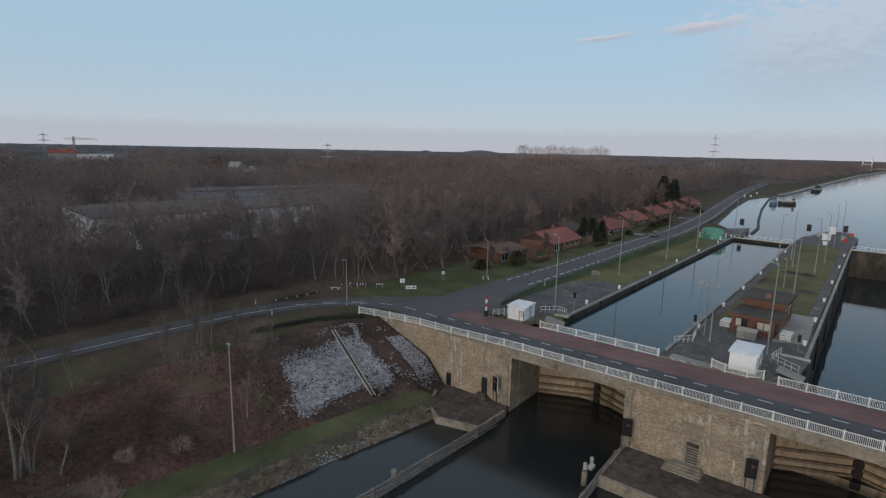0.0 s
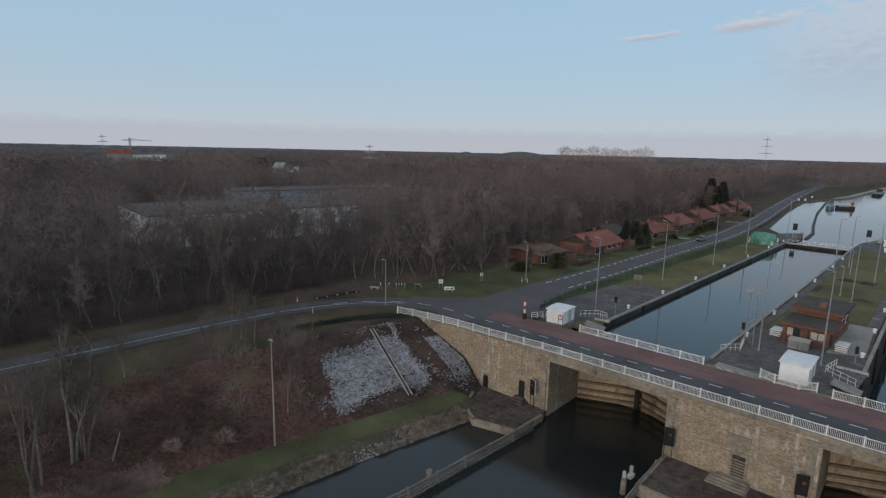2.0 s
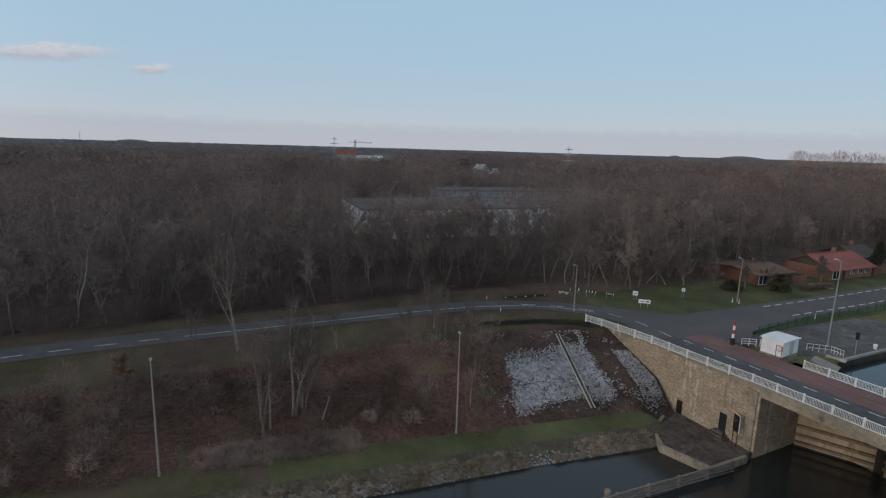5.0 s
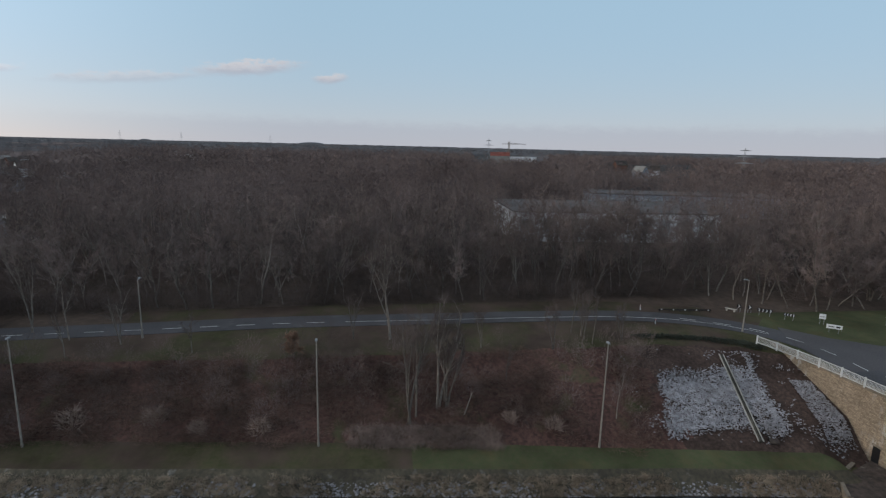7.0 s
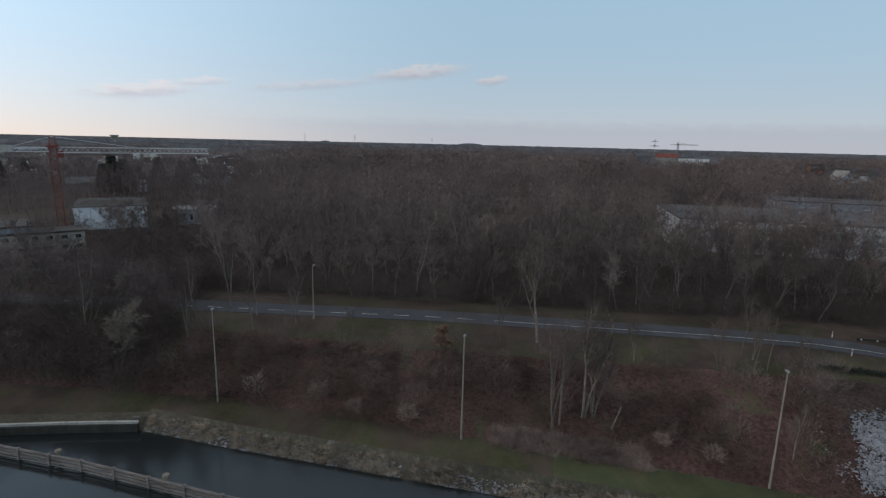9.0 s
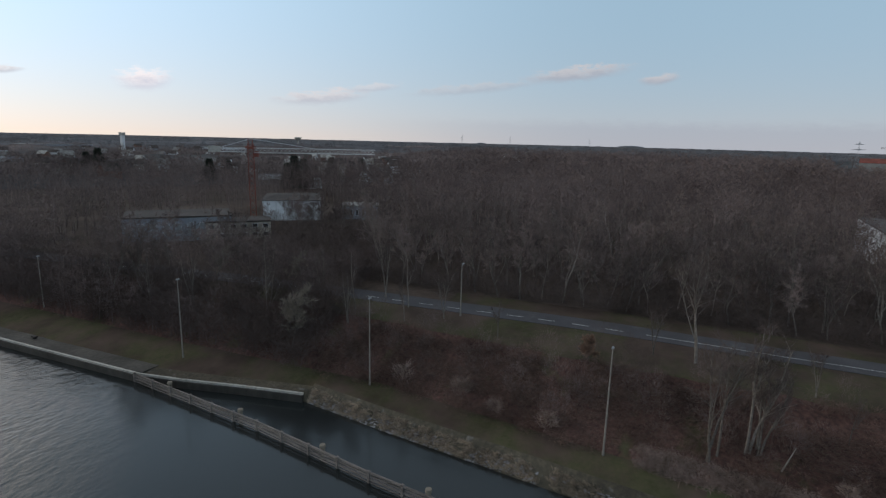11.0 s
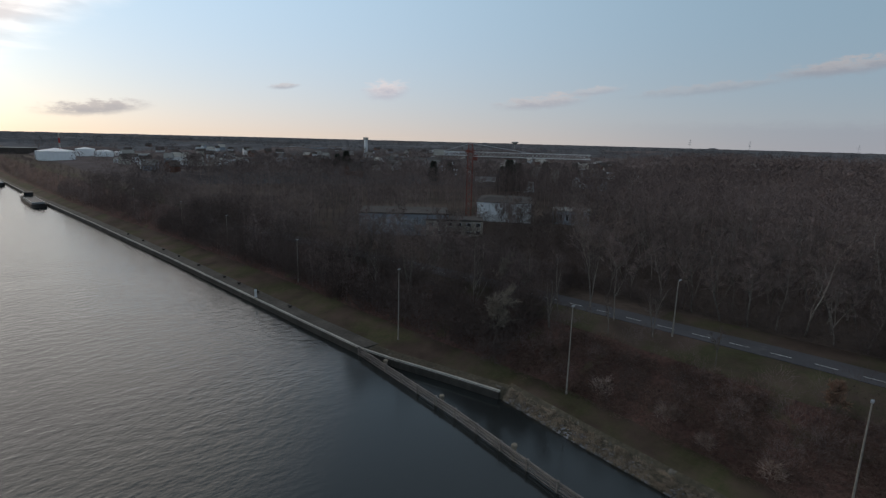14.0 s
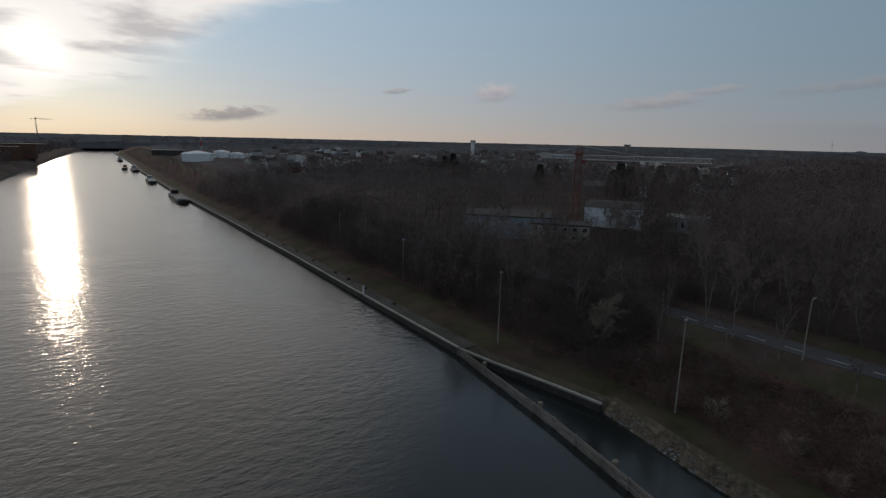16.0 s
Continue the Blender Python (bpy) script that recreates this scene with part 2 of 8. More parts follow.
def water_mat(name, base, wave, calm_at=None, rough=0.05):
    """Dark water; long and short ripples, calm where the walls shelter it."""
    m = bpy.data.materials.new(name)
    m.use_nodes = True
    n, l = m.node_tree.nodes, m.node_tree.links
    p = n["Principled BSDF"]
    p.inputs["Base Color"].default_value = (*base, 1)
    p.inputs["Roughness"].default_value = rough
    p.inputs["IOR"].default_value = 1.40 if wave < 0.1 else 1.46
    p.inputs["Specular IOR Level"].default_value = 0.5
    geo = n.new("ShaderNodeNewGeometry")
    mp = n.new("ShaderNodeMapping")
    mp.inputs["Scale"].default_value = (0.6, 1.0, 1.0)
    mp.inputs["Rotation"].default_value = (0, 0, 0.25)
    l.new(geo.outputs["Position"], mp.inputs[0])
    hs = []
    for s, d, w in ((0.75, 2.0, 0.62), (2.1, 3.0, 0.26), (0.05, 2.0, 1.3)):
        t = n.new("ShaderNodeTexNoise")
        t.inputs["Scale"].default_value, t.inputs["Detail"].default_value, t.inputs["Distortion"].default_value = s, d, 0.15
        l.new(mp.outputs[0], t.inputs["Vector"])
        k = n.new("ShaderNodeMath")
        k.operation = "MULTIPLY"
        l.new(t.outputs[0], k.inputs[0])
        k.inputs[1].default_value = w
        hs.append(k.outputs[0])
    tot = hs[0]
    for h in hs[1:]:
        k = n.new("ShaderNodeMath")
        l.new(tot, k.inputs[0])
        l.new(h, k.inputs[1])
        tot = k.outputs[0]
    b = n.new("ShaderNodeBump")
    b.inputs["Distance"].default_value = 0.35
    b.inputs["Strength"].default_value = wave
    if calm_at:
        sp = n.new("ShaderNodeSeparateXYZ")
        l.new(geo.outputs["Position"], sp.inputs[0])
        r = n.new("ShaderNodeMapRange")
        r.interpolation_type = "SMOOTHSTEP"
        lee = n.new("ShaderNodeMath")
        lee.operation = "MULTIPLY_ADD"
        l.new(sp.outputs[0], lee.inputs[0])
        lee.inputs[1].default_value = -0.8
        l.new(sp.outputs[1], lee.inputs[2])
        l.new(lee.outputs[0], r.inputs[0])
        for i, q in enumerate((calm_at[0], calm_at[1], wave, wave * 0.12)):
            r.inputs[i + 1].default_value = q
        l.new(r.outputs[0], b.inputs["Strength"])
    l.new(tot, b.inputs["Height"])
    l.new(b.outputs[0], p.inputs["Normal"])
    return m


M = dict(
    stone=stone_wall_mat("rubble_stone"),
    concrete=mat("concrete", (0.3, 0.255, 0.2), (0.2, 0.172, 0.135), scale=2.5, stain=(0.12, 0.11, 0.09), stain_scale=0.7, vary=0.25),
    coping=mat("coping_concrete", (0.50, 0.47, 0.42), (0.38, 0.36, 0.32), scale=2.0, vary=0.2, stain=(0.22, 0.21, 0.18), stain_scale=1.2),
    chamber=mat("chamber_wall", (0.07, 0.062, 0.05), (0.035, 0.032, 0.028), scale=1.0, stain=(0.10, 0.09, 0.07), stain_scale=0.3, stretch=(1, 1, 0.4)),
    landing=mat("mossy_landing", (0.11, 0.084, 0.07), (0.048, 0.039, 0.034), scale=1.3, vary=0.4, scale2=0.4, stain=(0.16, 0.14, 0.12), stain_scale=0.7, stain_at=(0.62, 0.74), bump=0.6),
    gate=mat("gate_steel", (0.35, 0.275, 0.195), (0.27, 0.21, 0.15), scale=1.5, rough=0.7, stain=(0.10, 0.075, 0.05), stain_scale=0.6, stretch=(1, 1, 0.3)),
    gate_beam=mat("gate_beam", (0.19, 0.145, 0.10), (0.10, 0.08, 0.06), scale=2.0, rough=0.75),
    asphalt=mat("asphalt", (0.088, 0.086, 0.092), (0.060, 0.059, 0.064), scale=6.0, vary=0.22, scale2=0.12, bump=0.1, stain=(0.12, 0.118, 0.12), stain_scale=0.25, stain_at=(0.58, 0.72)),
    road=mat("worn_asphalt", (0.106, 0.098, 0.10), (0.068, 0.064, 0.067), scale=5.0, vary=0.2, scale2=0.1, bump=0.1),
    red_asphalt=mat("red_asphalt", (0.20, 0.108, 0.10), (0.14, 0.082, 0.078), scale=5.0, vary=0.25, scale2=0.15, bump=0.1),
    paving=mat("esplanade_paving", (0.128, 0.115, 0.113), (0.070, 0.064, 0.063), scale=1.2, vary=0.35, scale2=0.2, stain=(0.19, 0.185, 0.18), stain_scale=0.22, stain_at=(0.60, 0.70)),
    slab=mat("pale_concrete_slab", (0.30, 0.29, 0.27), (0.22, 0.215, 0.2), scale=1.5, vary=0.2),
    line=mat("road_paint", (0.75, 0.75, 0.73), (0.5, 0.5, 0.49), scale=4.0, vary=0.2, bump=0),
    grass=mat("short_grass", (0.070, 0.084, 0.040), (0.086, 0.084, 0.048), scale=2.5, vary=0.35, scale2=0.12, stain=(0.10, 0.088, 0.045), stain_scale=0.35, stain_at=(0.52, 0.75), bump=0.6, spec=0.05),
    verge=mat("rough_verge", (0.060, 0.062, 0.031), (0.080, 0.072, 0.042), scale=2.0, vary=0.35, scale2=0.12, stain=(0.085, 0.062, 0.050), stain_scale=0.10, stain_at=(0.40, 0.56), bump=0.7, spec=0.05),
    # Stained quay face; its shade is also darkened into the base colour.
    shaded_wall=mat("stained_shaded_quay_wall", (0.070, 0.062, 0.053), (0.042, 0.038, 0.033), scale=1.0, vary=0.3, stain=(0.05, 0.046, 0.04), stain_scale=0.4, stretch=(1, 1, 0.4)),
    undergrowth=mat("undergrowth", (0.15, 0.114, 0.102), (0.098, 0.077, 0.07), scale=0.4, vary=0.35, scale2=0.05, bump=0, spec=0.05),
    lawn=mat("lock_lawn", (0.15, 0.132, 0.07), (0.105, 0.100, 0.05), scale=2.0, vary=0.3, scale2=0.08, stain=(0.11, 0.10, 0.05), stain_scale=0.2, bump=0.5, spec=0.05),
    soil=mat("dark_soil", (0.098, 0.066, 0.055), (0.048, 0.036, 0.031), scale=2.5, vary=0.4, scale2=0.2, bump=0.9, dist=0.12, spec=0.05),
    litter=mat("leaf_litter", (0.142, 0.079, 0.065), (0.064, 0.040, 0.035), scale=2.2, vary=0.4, scale2=0.1, stain=(0.085, 0.090, 0.045), stain_scale=0.18, stain_at=(0.58, 0.72), bump=0.9, dist=0.15, spec=0.05),
    floor=mat("forest_floor", (0.105, 0.078, 0.062), (0.065, 0.05, 0.042), scale=0.8, vary=0.4, scale2=0.05, bump=0.6, spec=0.05),
    bank=mat("bank_soil", (0.10, 0.085, 0.058), (0.055, 0.048, 0.036), scale=2.0, vary=0.35, bump=0.8, stain=(0.17, 0.16, 0.145), stain_scale=0.8, stain_at=(0.6, 0.72)),
    bed=mat("canal_bed", (0.03, 0.03, 0.025), (0.02, 0.02, 0.018)),
    plain=mat("far_fields", (0.052, 0.044, 0.034), (0.040, 0.044, 0.030), scale=0.05, vary=0.4, scale2=0.006, bump=0),
    bark=mat("bark", (0.25, 0.215, 0.185), (0.125, 0.108, 0.094), scale=3.0, vary=0.3, spread=0.35, bump=0.3),
    twig=mat("twigs", (0.222, 0.168, 0.152), (0.147, 0.114, 0.105), scale=0.6, vary=0.3, spread=0.3, bump=0, scale2=0.05),
    pale_twig=mat("pale_twigs", (0.26, 0.22, 0.18), (0.17, 0.145, 0.12), scale=1.0, vary=0.3, bump=0),
    rust_leaf=mat("dry_leaves", (0.31, 0.195, 0.135), (0.20, 0.125, 0.09), scale=2.0, vary=0.3, bump=0),
    wood=mat("far_wood", (0.218, 0.165, 0.151), (0.127, 0.100, 0.094), scale=0.16, vary=0.5, scale2=0.03, bump=0, spec=0.05),
    # Canopy colour is lifted towards grey for the haze of distance.
    canopy=mat("far_canopy_hazed", (0.19, 0.155, 0.146), (0.135, 0.113, 0.110), scale=0.10, vary=0.35, scale2=0.008, bump=0.5, dist=3.0, stain=(0.085, 0.09, 0.09), stain_scale=0.0022, stain_at=(0.44, 0.56), spec=0.0),
    conifer=mat("conifer_needles", (0.052, 0.058, 0.042), (0.034, 0.040, 0.030), scale=0.8, vary=0.3, bump=0.5),
    evergreen=mat("evergreen_leaves", (0.066, 0.064, 0.036), (0.044, 0.044, 0.026), scale=0.8, vary=0.3, bump=0.5),
    reed=mat("dry_reed", (0.44, 0.35, 0.26), (0.24, 0.19, 0.145), scale=1.0, vary=0.3, bump=0),
    bramble=mat("brown_bramble", (0.19, 0.122, 0.094), (0.112, 0.078, 0.064), scale=0.6, vary=0.4, scale2=0.1, bump=0),
    cuttings=mat("cut_branches", (0.37, 0.275, 0.235), (0.22, 0.165, 0.14), scale=1.0, vary=0.3, bump=0),
    rock=mat("riprap_stone", (0.365, 0.355, 0.375), (0.165, 0.16, 0.168), scale=1.5, vary=0.3, bump=0.3),
    roof=mat("red_tiles", (0.255, 0.088, 0.070), (0.18, 0.066, 0.055), scale=1.5, vary=0.2, stretch=(1, 1, 3), spread=0.12),
    roof_brown=mat("mossy_brown_roof", (0.17, 0.10, 0.07), (0.09, 0.06, 0.045), scale=1.2, vary=0.35),
    towpath=mat("gravel_towpath", (0.085, 0.078, 0.068), (0.055, 0.052, 0.045), scale=1.5, vary=0.35, scale2=0.15),
    roof_dark=mat("dark_roof", (0.085, 0.065, 0.055), (0.05, 0.045, 0.042), scale=1.0, vary=0.3),
    brick=brick_mat("red_brick", (0.25, 0.105, 0.07), (0.19, 0.08, 0.055), (0.22, 0.18, 0.15)),
    brick_dark=brick_mat("brown_brick", (0.19, 0.075, 0.045), (0.14, 0.058, 0.038), (0.15, 0.12, 0.10)),
    white=mat("white_paint", (0.74, 0.75, 0.76), (0.64, 0.65, 0.66), scale=1.0, rough=0.5, vary=0.1, bump=0.05),
    rail=mat("white_rail_paint", (0.72, 0.72, 0.70), (0.58, 0.58, 0.56), scale=2.0, rough=0.5, vary=0.12, bump=0),
    grey_steel=mat("galvanised_steel", (0.34, 0.35, 0.36), (0.26, 0.27, 0.28), scale=2.0, rough=0.55, metal=0.4, vary=0.12, bump=0),
    pole=mat("concrete_pole", (0.31, 0.275, 0.24), (0.22, 0.20, 0.175), scale=2.0, vary=0.15, bump=0.1),
    black=mat("black_panel", (0.018, 0.018, 0.02), (0.012, 0.012, 0.013), scale=2.0, rough=0.5, bump=0),
    timber=mat("grey_timber", (0.25, 0.215, 0.195), (0.12, 0.105, 0.095), scale=3.0, vary=0.3, stretch=(1, 0.1, 1)),
    green_net=mat("green_net", (0.15, 0.36, 0.28), (0.05, 0.17, 0.13), scale=2.2, vary=0.3, rough=0.7),
    green_fence=mat("green_fence", (0.03, 0.085, 0.05), (0.02, 0.06, 0.035), scale=2.0, bump=0),
    red=mat("red_paint", (0.45, 0.035, 0.03), (0.36, 0.03, 0.03), rough=0.5, bump=0),
    crane_red=mat("crane_red", (0.24, 0.066, 0.046), (0.17, 0.05, 0.036), rough=0.6, bump=0),
    orange=mat("orange_paint", (0.42, 0.17, 0.07), (0.34, 0.13, 0.06), rough=0.6, bump=0),
    blue=mat("blue_hull", (0.16, 0.25, 0.33), (0.11, 0.18, 0.25), rough=0.6, bump=0),
    hull=mat("dark_hull", (0.030, 0.026, 0.024), (0.02, 0.018, 0.017), rough=0.6, bump=0),
    cladding=mat("pale_cladding", (0.33, 0.35, 0.385), (0.25, 0.27, 0.305), scale=0.5, rough=0.5, vary=0.1, bump=0),
    glass=mat("dark_window", (0.03, 0.035, 0.04), (0.02, 0.024, 0.028), rough=0.08, bump=0, spec=0.6),
    pale_window=mat("curtained_window", (0.50, 0.45, 0.38), (0.35, 0.32, 0.28), scale=2, rough=0.3, bump=0),
    car_grey=mat("car_paint", (0.09, 0.095, 0.10), (0.08, 0.085, 0.09), rough=0.3, bump=0, spec=0.6),
    rubber=mat("rubber", (0.02, 0.02, 0.02), (0.015, 0.015, 0.015), bump=0),
    # Pines lightened and greyed: distance haze is mixed into the base colour.
    pine=mat("far_pines_hazed", (0.165, 0.16, 0.165), (0.12, 0.12, 0.126), scale=0.05, vary=0.35, scale2=0.006, bump=0, spec=0.0),
    bright=mat("bright_cladding", (0.86, 0.87, 0.88), (0.78, 0.79, 0.8), scale=0.6, rough=0.5, vary=0.08, bump=0),
    # Hill colour is greyed for haze as well.
    hill=mat("far_hill_hazed", (0.12, 0.122, 0.13), (0.10, 0.103, 0.11), scale=0.01, bump=0, vary=0.2),
    water=water_mat("canal_water", (0.018, 0.021, 0.021), 0.5, (-52, -20), 0.15),
    still=water_mat("still_water", (0.016, 0.024, 0.028), 0.05, None, 0.03),
)


# ---- mesh tools ----
class Shape:
    """Collects vertices and faces of one mesh."""

    def __init__(self):
        self.v, self.f = [], []

    def add(self, pts, faces):
        o = len(self.v)
        self.v.extend(tuple(p) for p in pts)
        self.f.extend(tuple(i + o for i in q) for q in faces)
        return self

    def box(self, x, y, z, sx, sy, sz, rz=0.0, taper=1.0):
        """x, y: centre; z: underside."""
        c, s = math.cos(radians(rz)), math.sin(radians(rz))
        pts = []
        for k, zz in ((1.0, z), (taper, z + sz)):
            for a, b in ((-1, -1), (1, -1), (1, 1), (-1, 1)):
                px, py = a * sx / 2 * k, b * sy / 2 * k
                pts.append((x + px * c - py * s, y + px * s + py * c, zz))
        return self.add(pts, [(3, 2, 1, 0), (4, 5, 6, 7), (0, 1, 5, 4), (1, 2, 6, 5), (2, 3, 7, 6), (3, 0, 4, 7)])

    def tube(self, p0, p1, r0, r1=None, n=6):
        r1 = r0 if r1 is None else r1
        a, b = Vector(p0), Vector(p1)
        d = (b - a).normalized()
        u = d.orthogonal().normalized()
        w = d.cross(u)
        pts = []
        for c, r in ((a, r0), (b, r1)):
            for i in range(n):
                t = 2 * math.pi * i / n
                pts.append(c + u * (r * math.cos(t)) + w * (r * math.sin(t)))
        return self.add(pts, [(i, (i + 1) % n, n + (i + 1) % n, n + i) for i in range(n)] + [tuple(range(n))[::-1], tuple(range(n, 2 * n))])

    def cyl(self, x, y, z0, z1, r0, r1=None, n=10):
        return self.tube((x, y, z0), (x, y, z1), r0, r1, n)

    def prism(self, pts, z0, z1):
        n = len(pts)
        area = sum(pts[i][0] * pts[(i + 1) % n][1] - pts[(i + 1) % n][0] * pts[i][1] for i in range(n))
        if area < 0:
            pts = pts[::-1]
        v = [(*p, z0) for p in pts] + [(*p, z1) for p in pts]
        return self.add(v, [tuple(range(n))[::-1], tuple(range(n, 2 * n))] + [(i, (i + 1) % n, n + (i + 1) % n, n + i) for i in range(n)])

    def loft(self, rings, closed=True, caps=True):
        n = len(rings[0])
        v = [p for r in rings for p in r]
        f = []
        for k in range(len(rings) - 1):
            for i in range(n if closed else n - 1):
                j = (i + 1) % n
                f.append((k * n + i, k * n + j, (k + 1) * n + j, (k + 1) * n + i))
        if caps:
            f += [tuple(range(n))[::-1], tuple(range((len(rings) - 1) * n, len(rings) * n))]
        return self.add(v, f)

    def mesh(self, name, material=None):
        me = bpy.data.meshes.new(name)
        me.from_pydata(self.v, [], self.f)
        if material:
            me.materials.append(material)
        me.update()
        return me


def array_mesh(name, verts, tris, material):
    """A mesh from numpy arrays of corners and triangles."""
    me = bpy.data.meshes.new(name)
    nv, nf = len(verts), len(tris)
    me.vertices.add(nv)
    me.vertices.foreach_set("co", np.ascontiguousarray(verts, dtype=np.float32).ravel())
    me.loops.add(nf * 3)
    me.loops.foreach_set("vertex_index", np.ascontiguousarray(tris, dtype=np.int32).ravel())
    me.polygons.add(nf)
    me.polygons.foreach_set("loop_start", np.arange(0, nf * 3, 3, dtype=np.int32))
    me.materials.append(material)
    me.update(calc_edges=True)
    return me


def thing(name, label, category, x=0, y=0, z=0, rz=0, group="", kind=""):
    ob = new(name)
    ob.empty_display_size = 0.3
    ob.matrix_basis = pose(x, y, z, 0, 0, rz)
    return tagged(ob, label, category, group, kind)


def part(name, shape, material, parent, label=""):
    me = shape.mesh(name, M[material]) if isinstance(shape, Shape) else shape
    ob = new(name, me)
    ob.parent = parent
    if label:
        ob["label"] = label
    return ob


def piece(name, shape, material, label, category, x=0, y=0, z=0, rz=0, group="", kind=""):
    """A thing made of one mesh."""
    me = shape.mesh(name, M[material]) if isinstance(shape, Shape) else shape
    ob = new(name, me)
    ob.matrix_basis = pose(x, y, z, 0, 0, rz)
    return tagged(ob, label, category, group, kind)


def structure(name, shape, material, label, category=""):
    return piece(name, shape, material, label, category or name.split("_")[0], kind="structure")


def lerp(y, pts):
    p = sorted(pts)
    return float(np.interp(y, [a for a, _ in p], [b for _, b in p]))

# ---- ground ----
WATER_LOW, WATER_LOCK, WATER_HIGH = 0.0, 7.7, 7.7
DECK, YARD, LAND = 9.4, 8.6, 9.1
# lines on the left bank, as (y, x)
EDGE = [(58.1, -44.4), (49.8, -45.0), (33.6, -46.9), (17.5, -48.2), (-0.6, -50.0), (-16.5, -51.5), (-32.6, -52.9), (-45.9, -54.5), (-54, -52.6), (-64, -49.9), (-71, -48.4), (-92, -47.4),
        (-120, -46.2), (-160, -44.5), (-195, -42.5), (-241, -40.1), (-324, -34.8), (-562, -24.7), (-720, -23), (-1100, -8), (-4900, -400)]
FOOT = [(58.0, -48.7), (48.8, -50.1), (34.6, -52.0), (9.4, -55.5), (-5.6, -57.1), (-22.5, -58.7), (-37.7, -60.3), (-71.1, -58.2), (-109.9, -57.0), (-189.7, -52.6), (-300, -43), (-465, -35.5), (-1150, -18), (-4900, -430)]
TOP = [(57.8, -63.6), (51.6, -67.4), (39.4, -68.9), (14.2, -68.0), (-10.7, -67.4), (-40.7, -68.4), (-102.7, -66.4), (-191.8, -64.1), (-300, -58), (-481.6, -50.0), (-1150, -34), (-4900, -450)]
VERGE = [(58, 3), (52, 3), (40, 7), (15, 8.5), (-40, 6), (-100, 3), (-4900, 3)]
RIGHT = [(58, 60), (-400, 66), (-500, 66.3), (-727, 61), (-1102, 48.7), (-4900, -330)]
UP_LEFT = [(202.1, -47.0), (219.5, -48.3), (241.3, -60.9), (321.1, -73.5), (374.5, -80.1), (397.9, -82.9), (455.3, -74.9), (477.7, -73.5), (645.1, -74.6), (1077.3, -76.4), (1395.1, -64.4), (2200, -40), (4900, 60)]


def lock_left(y):
    return -41.5 - 0.029 * (y - 75)


def lock_right(y):
    return -24.1 - 0.034 * (y - 75)


def big_left(y):
    return -8.1 - 0.0405 * (y - 80)


def ground(x, y):
    """Height of the land at a place."""
    if y <= 58:
        e, f, s, v = lerp(y, EDGE), lerp(y, FOOT), lerp(y, TOP), lerp(y, VERGE)
        if x > e:
            return -3.0
        low = 0.0 if y > -45.9 else 0.95
        z = float(np.interp(x, [s - v, s, f, e - 2.6, e], [LAND, 8.3, 2.3, 1.6 if y > -45.9 else 1.15, low]))
        if y > 51 and x > -54:
            cut = float(np.interp(x, [-53.6, -50.2], [4.4, 0.62]))
            z = min(z, cut + (53.5 - min(y, 53.5)) * 1.2)
        return z
    return YARD if x > -54.5 else LAND


land_v, land_f, land_m = [], [], []
ZONES = ["plain", "floor", "grass", "litter", "bank", "bed", "lawn", "verge", "soil"]


def sheet(rows, cells):
    """rows: y values; each gives a list of (x, z); cells: the zone between neighbouring columns."""
    base = len(land_v)
    n = len(rows[0][1])
    for y, cols in rows:
        land_v.extend((x, y + 2.6 if y < 59 and x > -56 and cells[0] == "floor" and len(cols) == 24 else y, z) for x, z in cols)
    for r in range(len(rows) - 1):
        for c in range(n - 1):
            a = base + r * n + c
            land_f.append((a, a + 1, a + n + 1, a + n))
            zone = cells[c]
            if zone == "litter" and rows[r][0] > 36 + 2.5 * noise.noise((c * 0.6, rows[r][0] * 0.3, 4)):
                zone = "soil"
            if zone == "grass" and rows[r][0] < 4 + 6 * noise.noise((c * 0.9, rows[r][0] * 0.2, 8)):
                zone = "verge"
            land_m.append(ZONES.index(zone))


def bumpy(x, y, k):
    return k * (noise.noise((x * 0.35, y * 0.35, 3.1)) + 0.5 * noise.noise((x * 1.1, y * 1.1, 7.7)))


def span(a, b, n):
    return [a + (b - a) * i / n for i in range(n)]


rows = []
ys = [-4900, -3000, -2000, -1200, -1000, -800, -670, -553, -480, -421, -380, -330] + list(range(-300, -60, 6)) + [-y for y in range(60, 46, -2)] + [-46.0, -45.85] + [y * 1.5 for y in range(-29, 39)] + [58]
for y in ys:
    e, f, s, v, rt = lerp(y, EDGE), lerp(y, FOOT), lerp(y, TOP), lerp(y, VERGE), lerp(y, RIGHT)
    xs = [-4900, -2500, -1200, -700, -400, -250, -170, -130, -110, -100, -92]
    xs = [min(x, s - v - 9 - 4 * (10 - i)) for i, x in enumerate(xs)]
    line = [(x, LAND) for x in xs] + [(s - v - 4, LAND), (s - v, LAND)]
    line += [(x, ground(x, y) + bumpy(x, y, 0.10)) for x in span(s - v * 0.7, s, 3)]
    line += [(x, ground(x, y) + bumpy(x, y, 0.38 if y < 56 else 0.05)) for x in span(s, f, 12)]
    line += [(x, ground(x, y) + bumpy(x, y, 0.10)) for x in span(f, e - 2.6, 4)]
    line += [(e - 2.6, ground(e - 2.6, y))] + [(x, ground(x, y) + bumpy(x, y, 0.2 if y > -45.9 else 0.02)) for x in span(e - 2.0, e - 0.3, 3)]
    line += [(e, ground(e, y)), (e + 0.15, -0.5), (e + 3, -3.5), (rt - 3, -3.5), (rt, 1.5), (rt + 10, 6), (rt + 200, 8), (4900, 8)]
    rows.append((y, line))
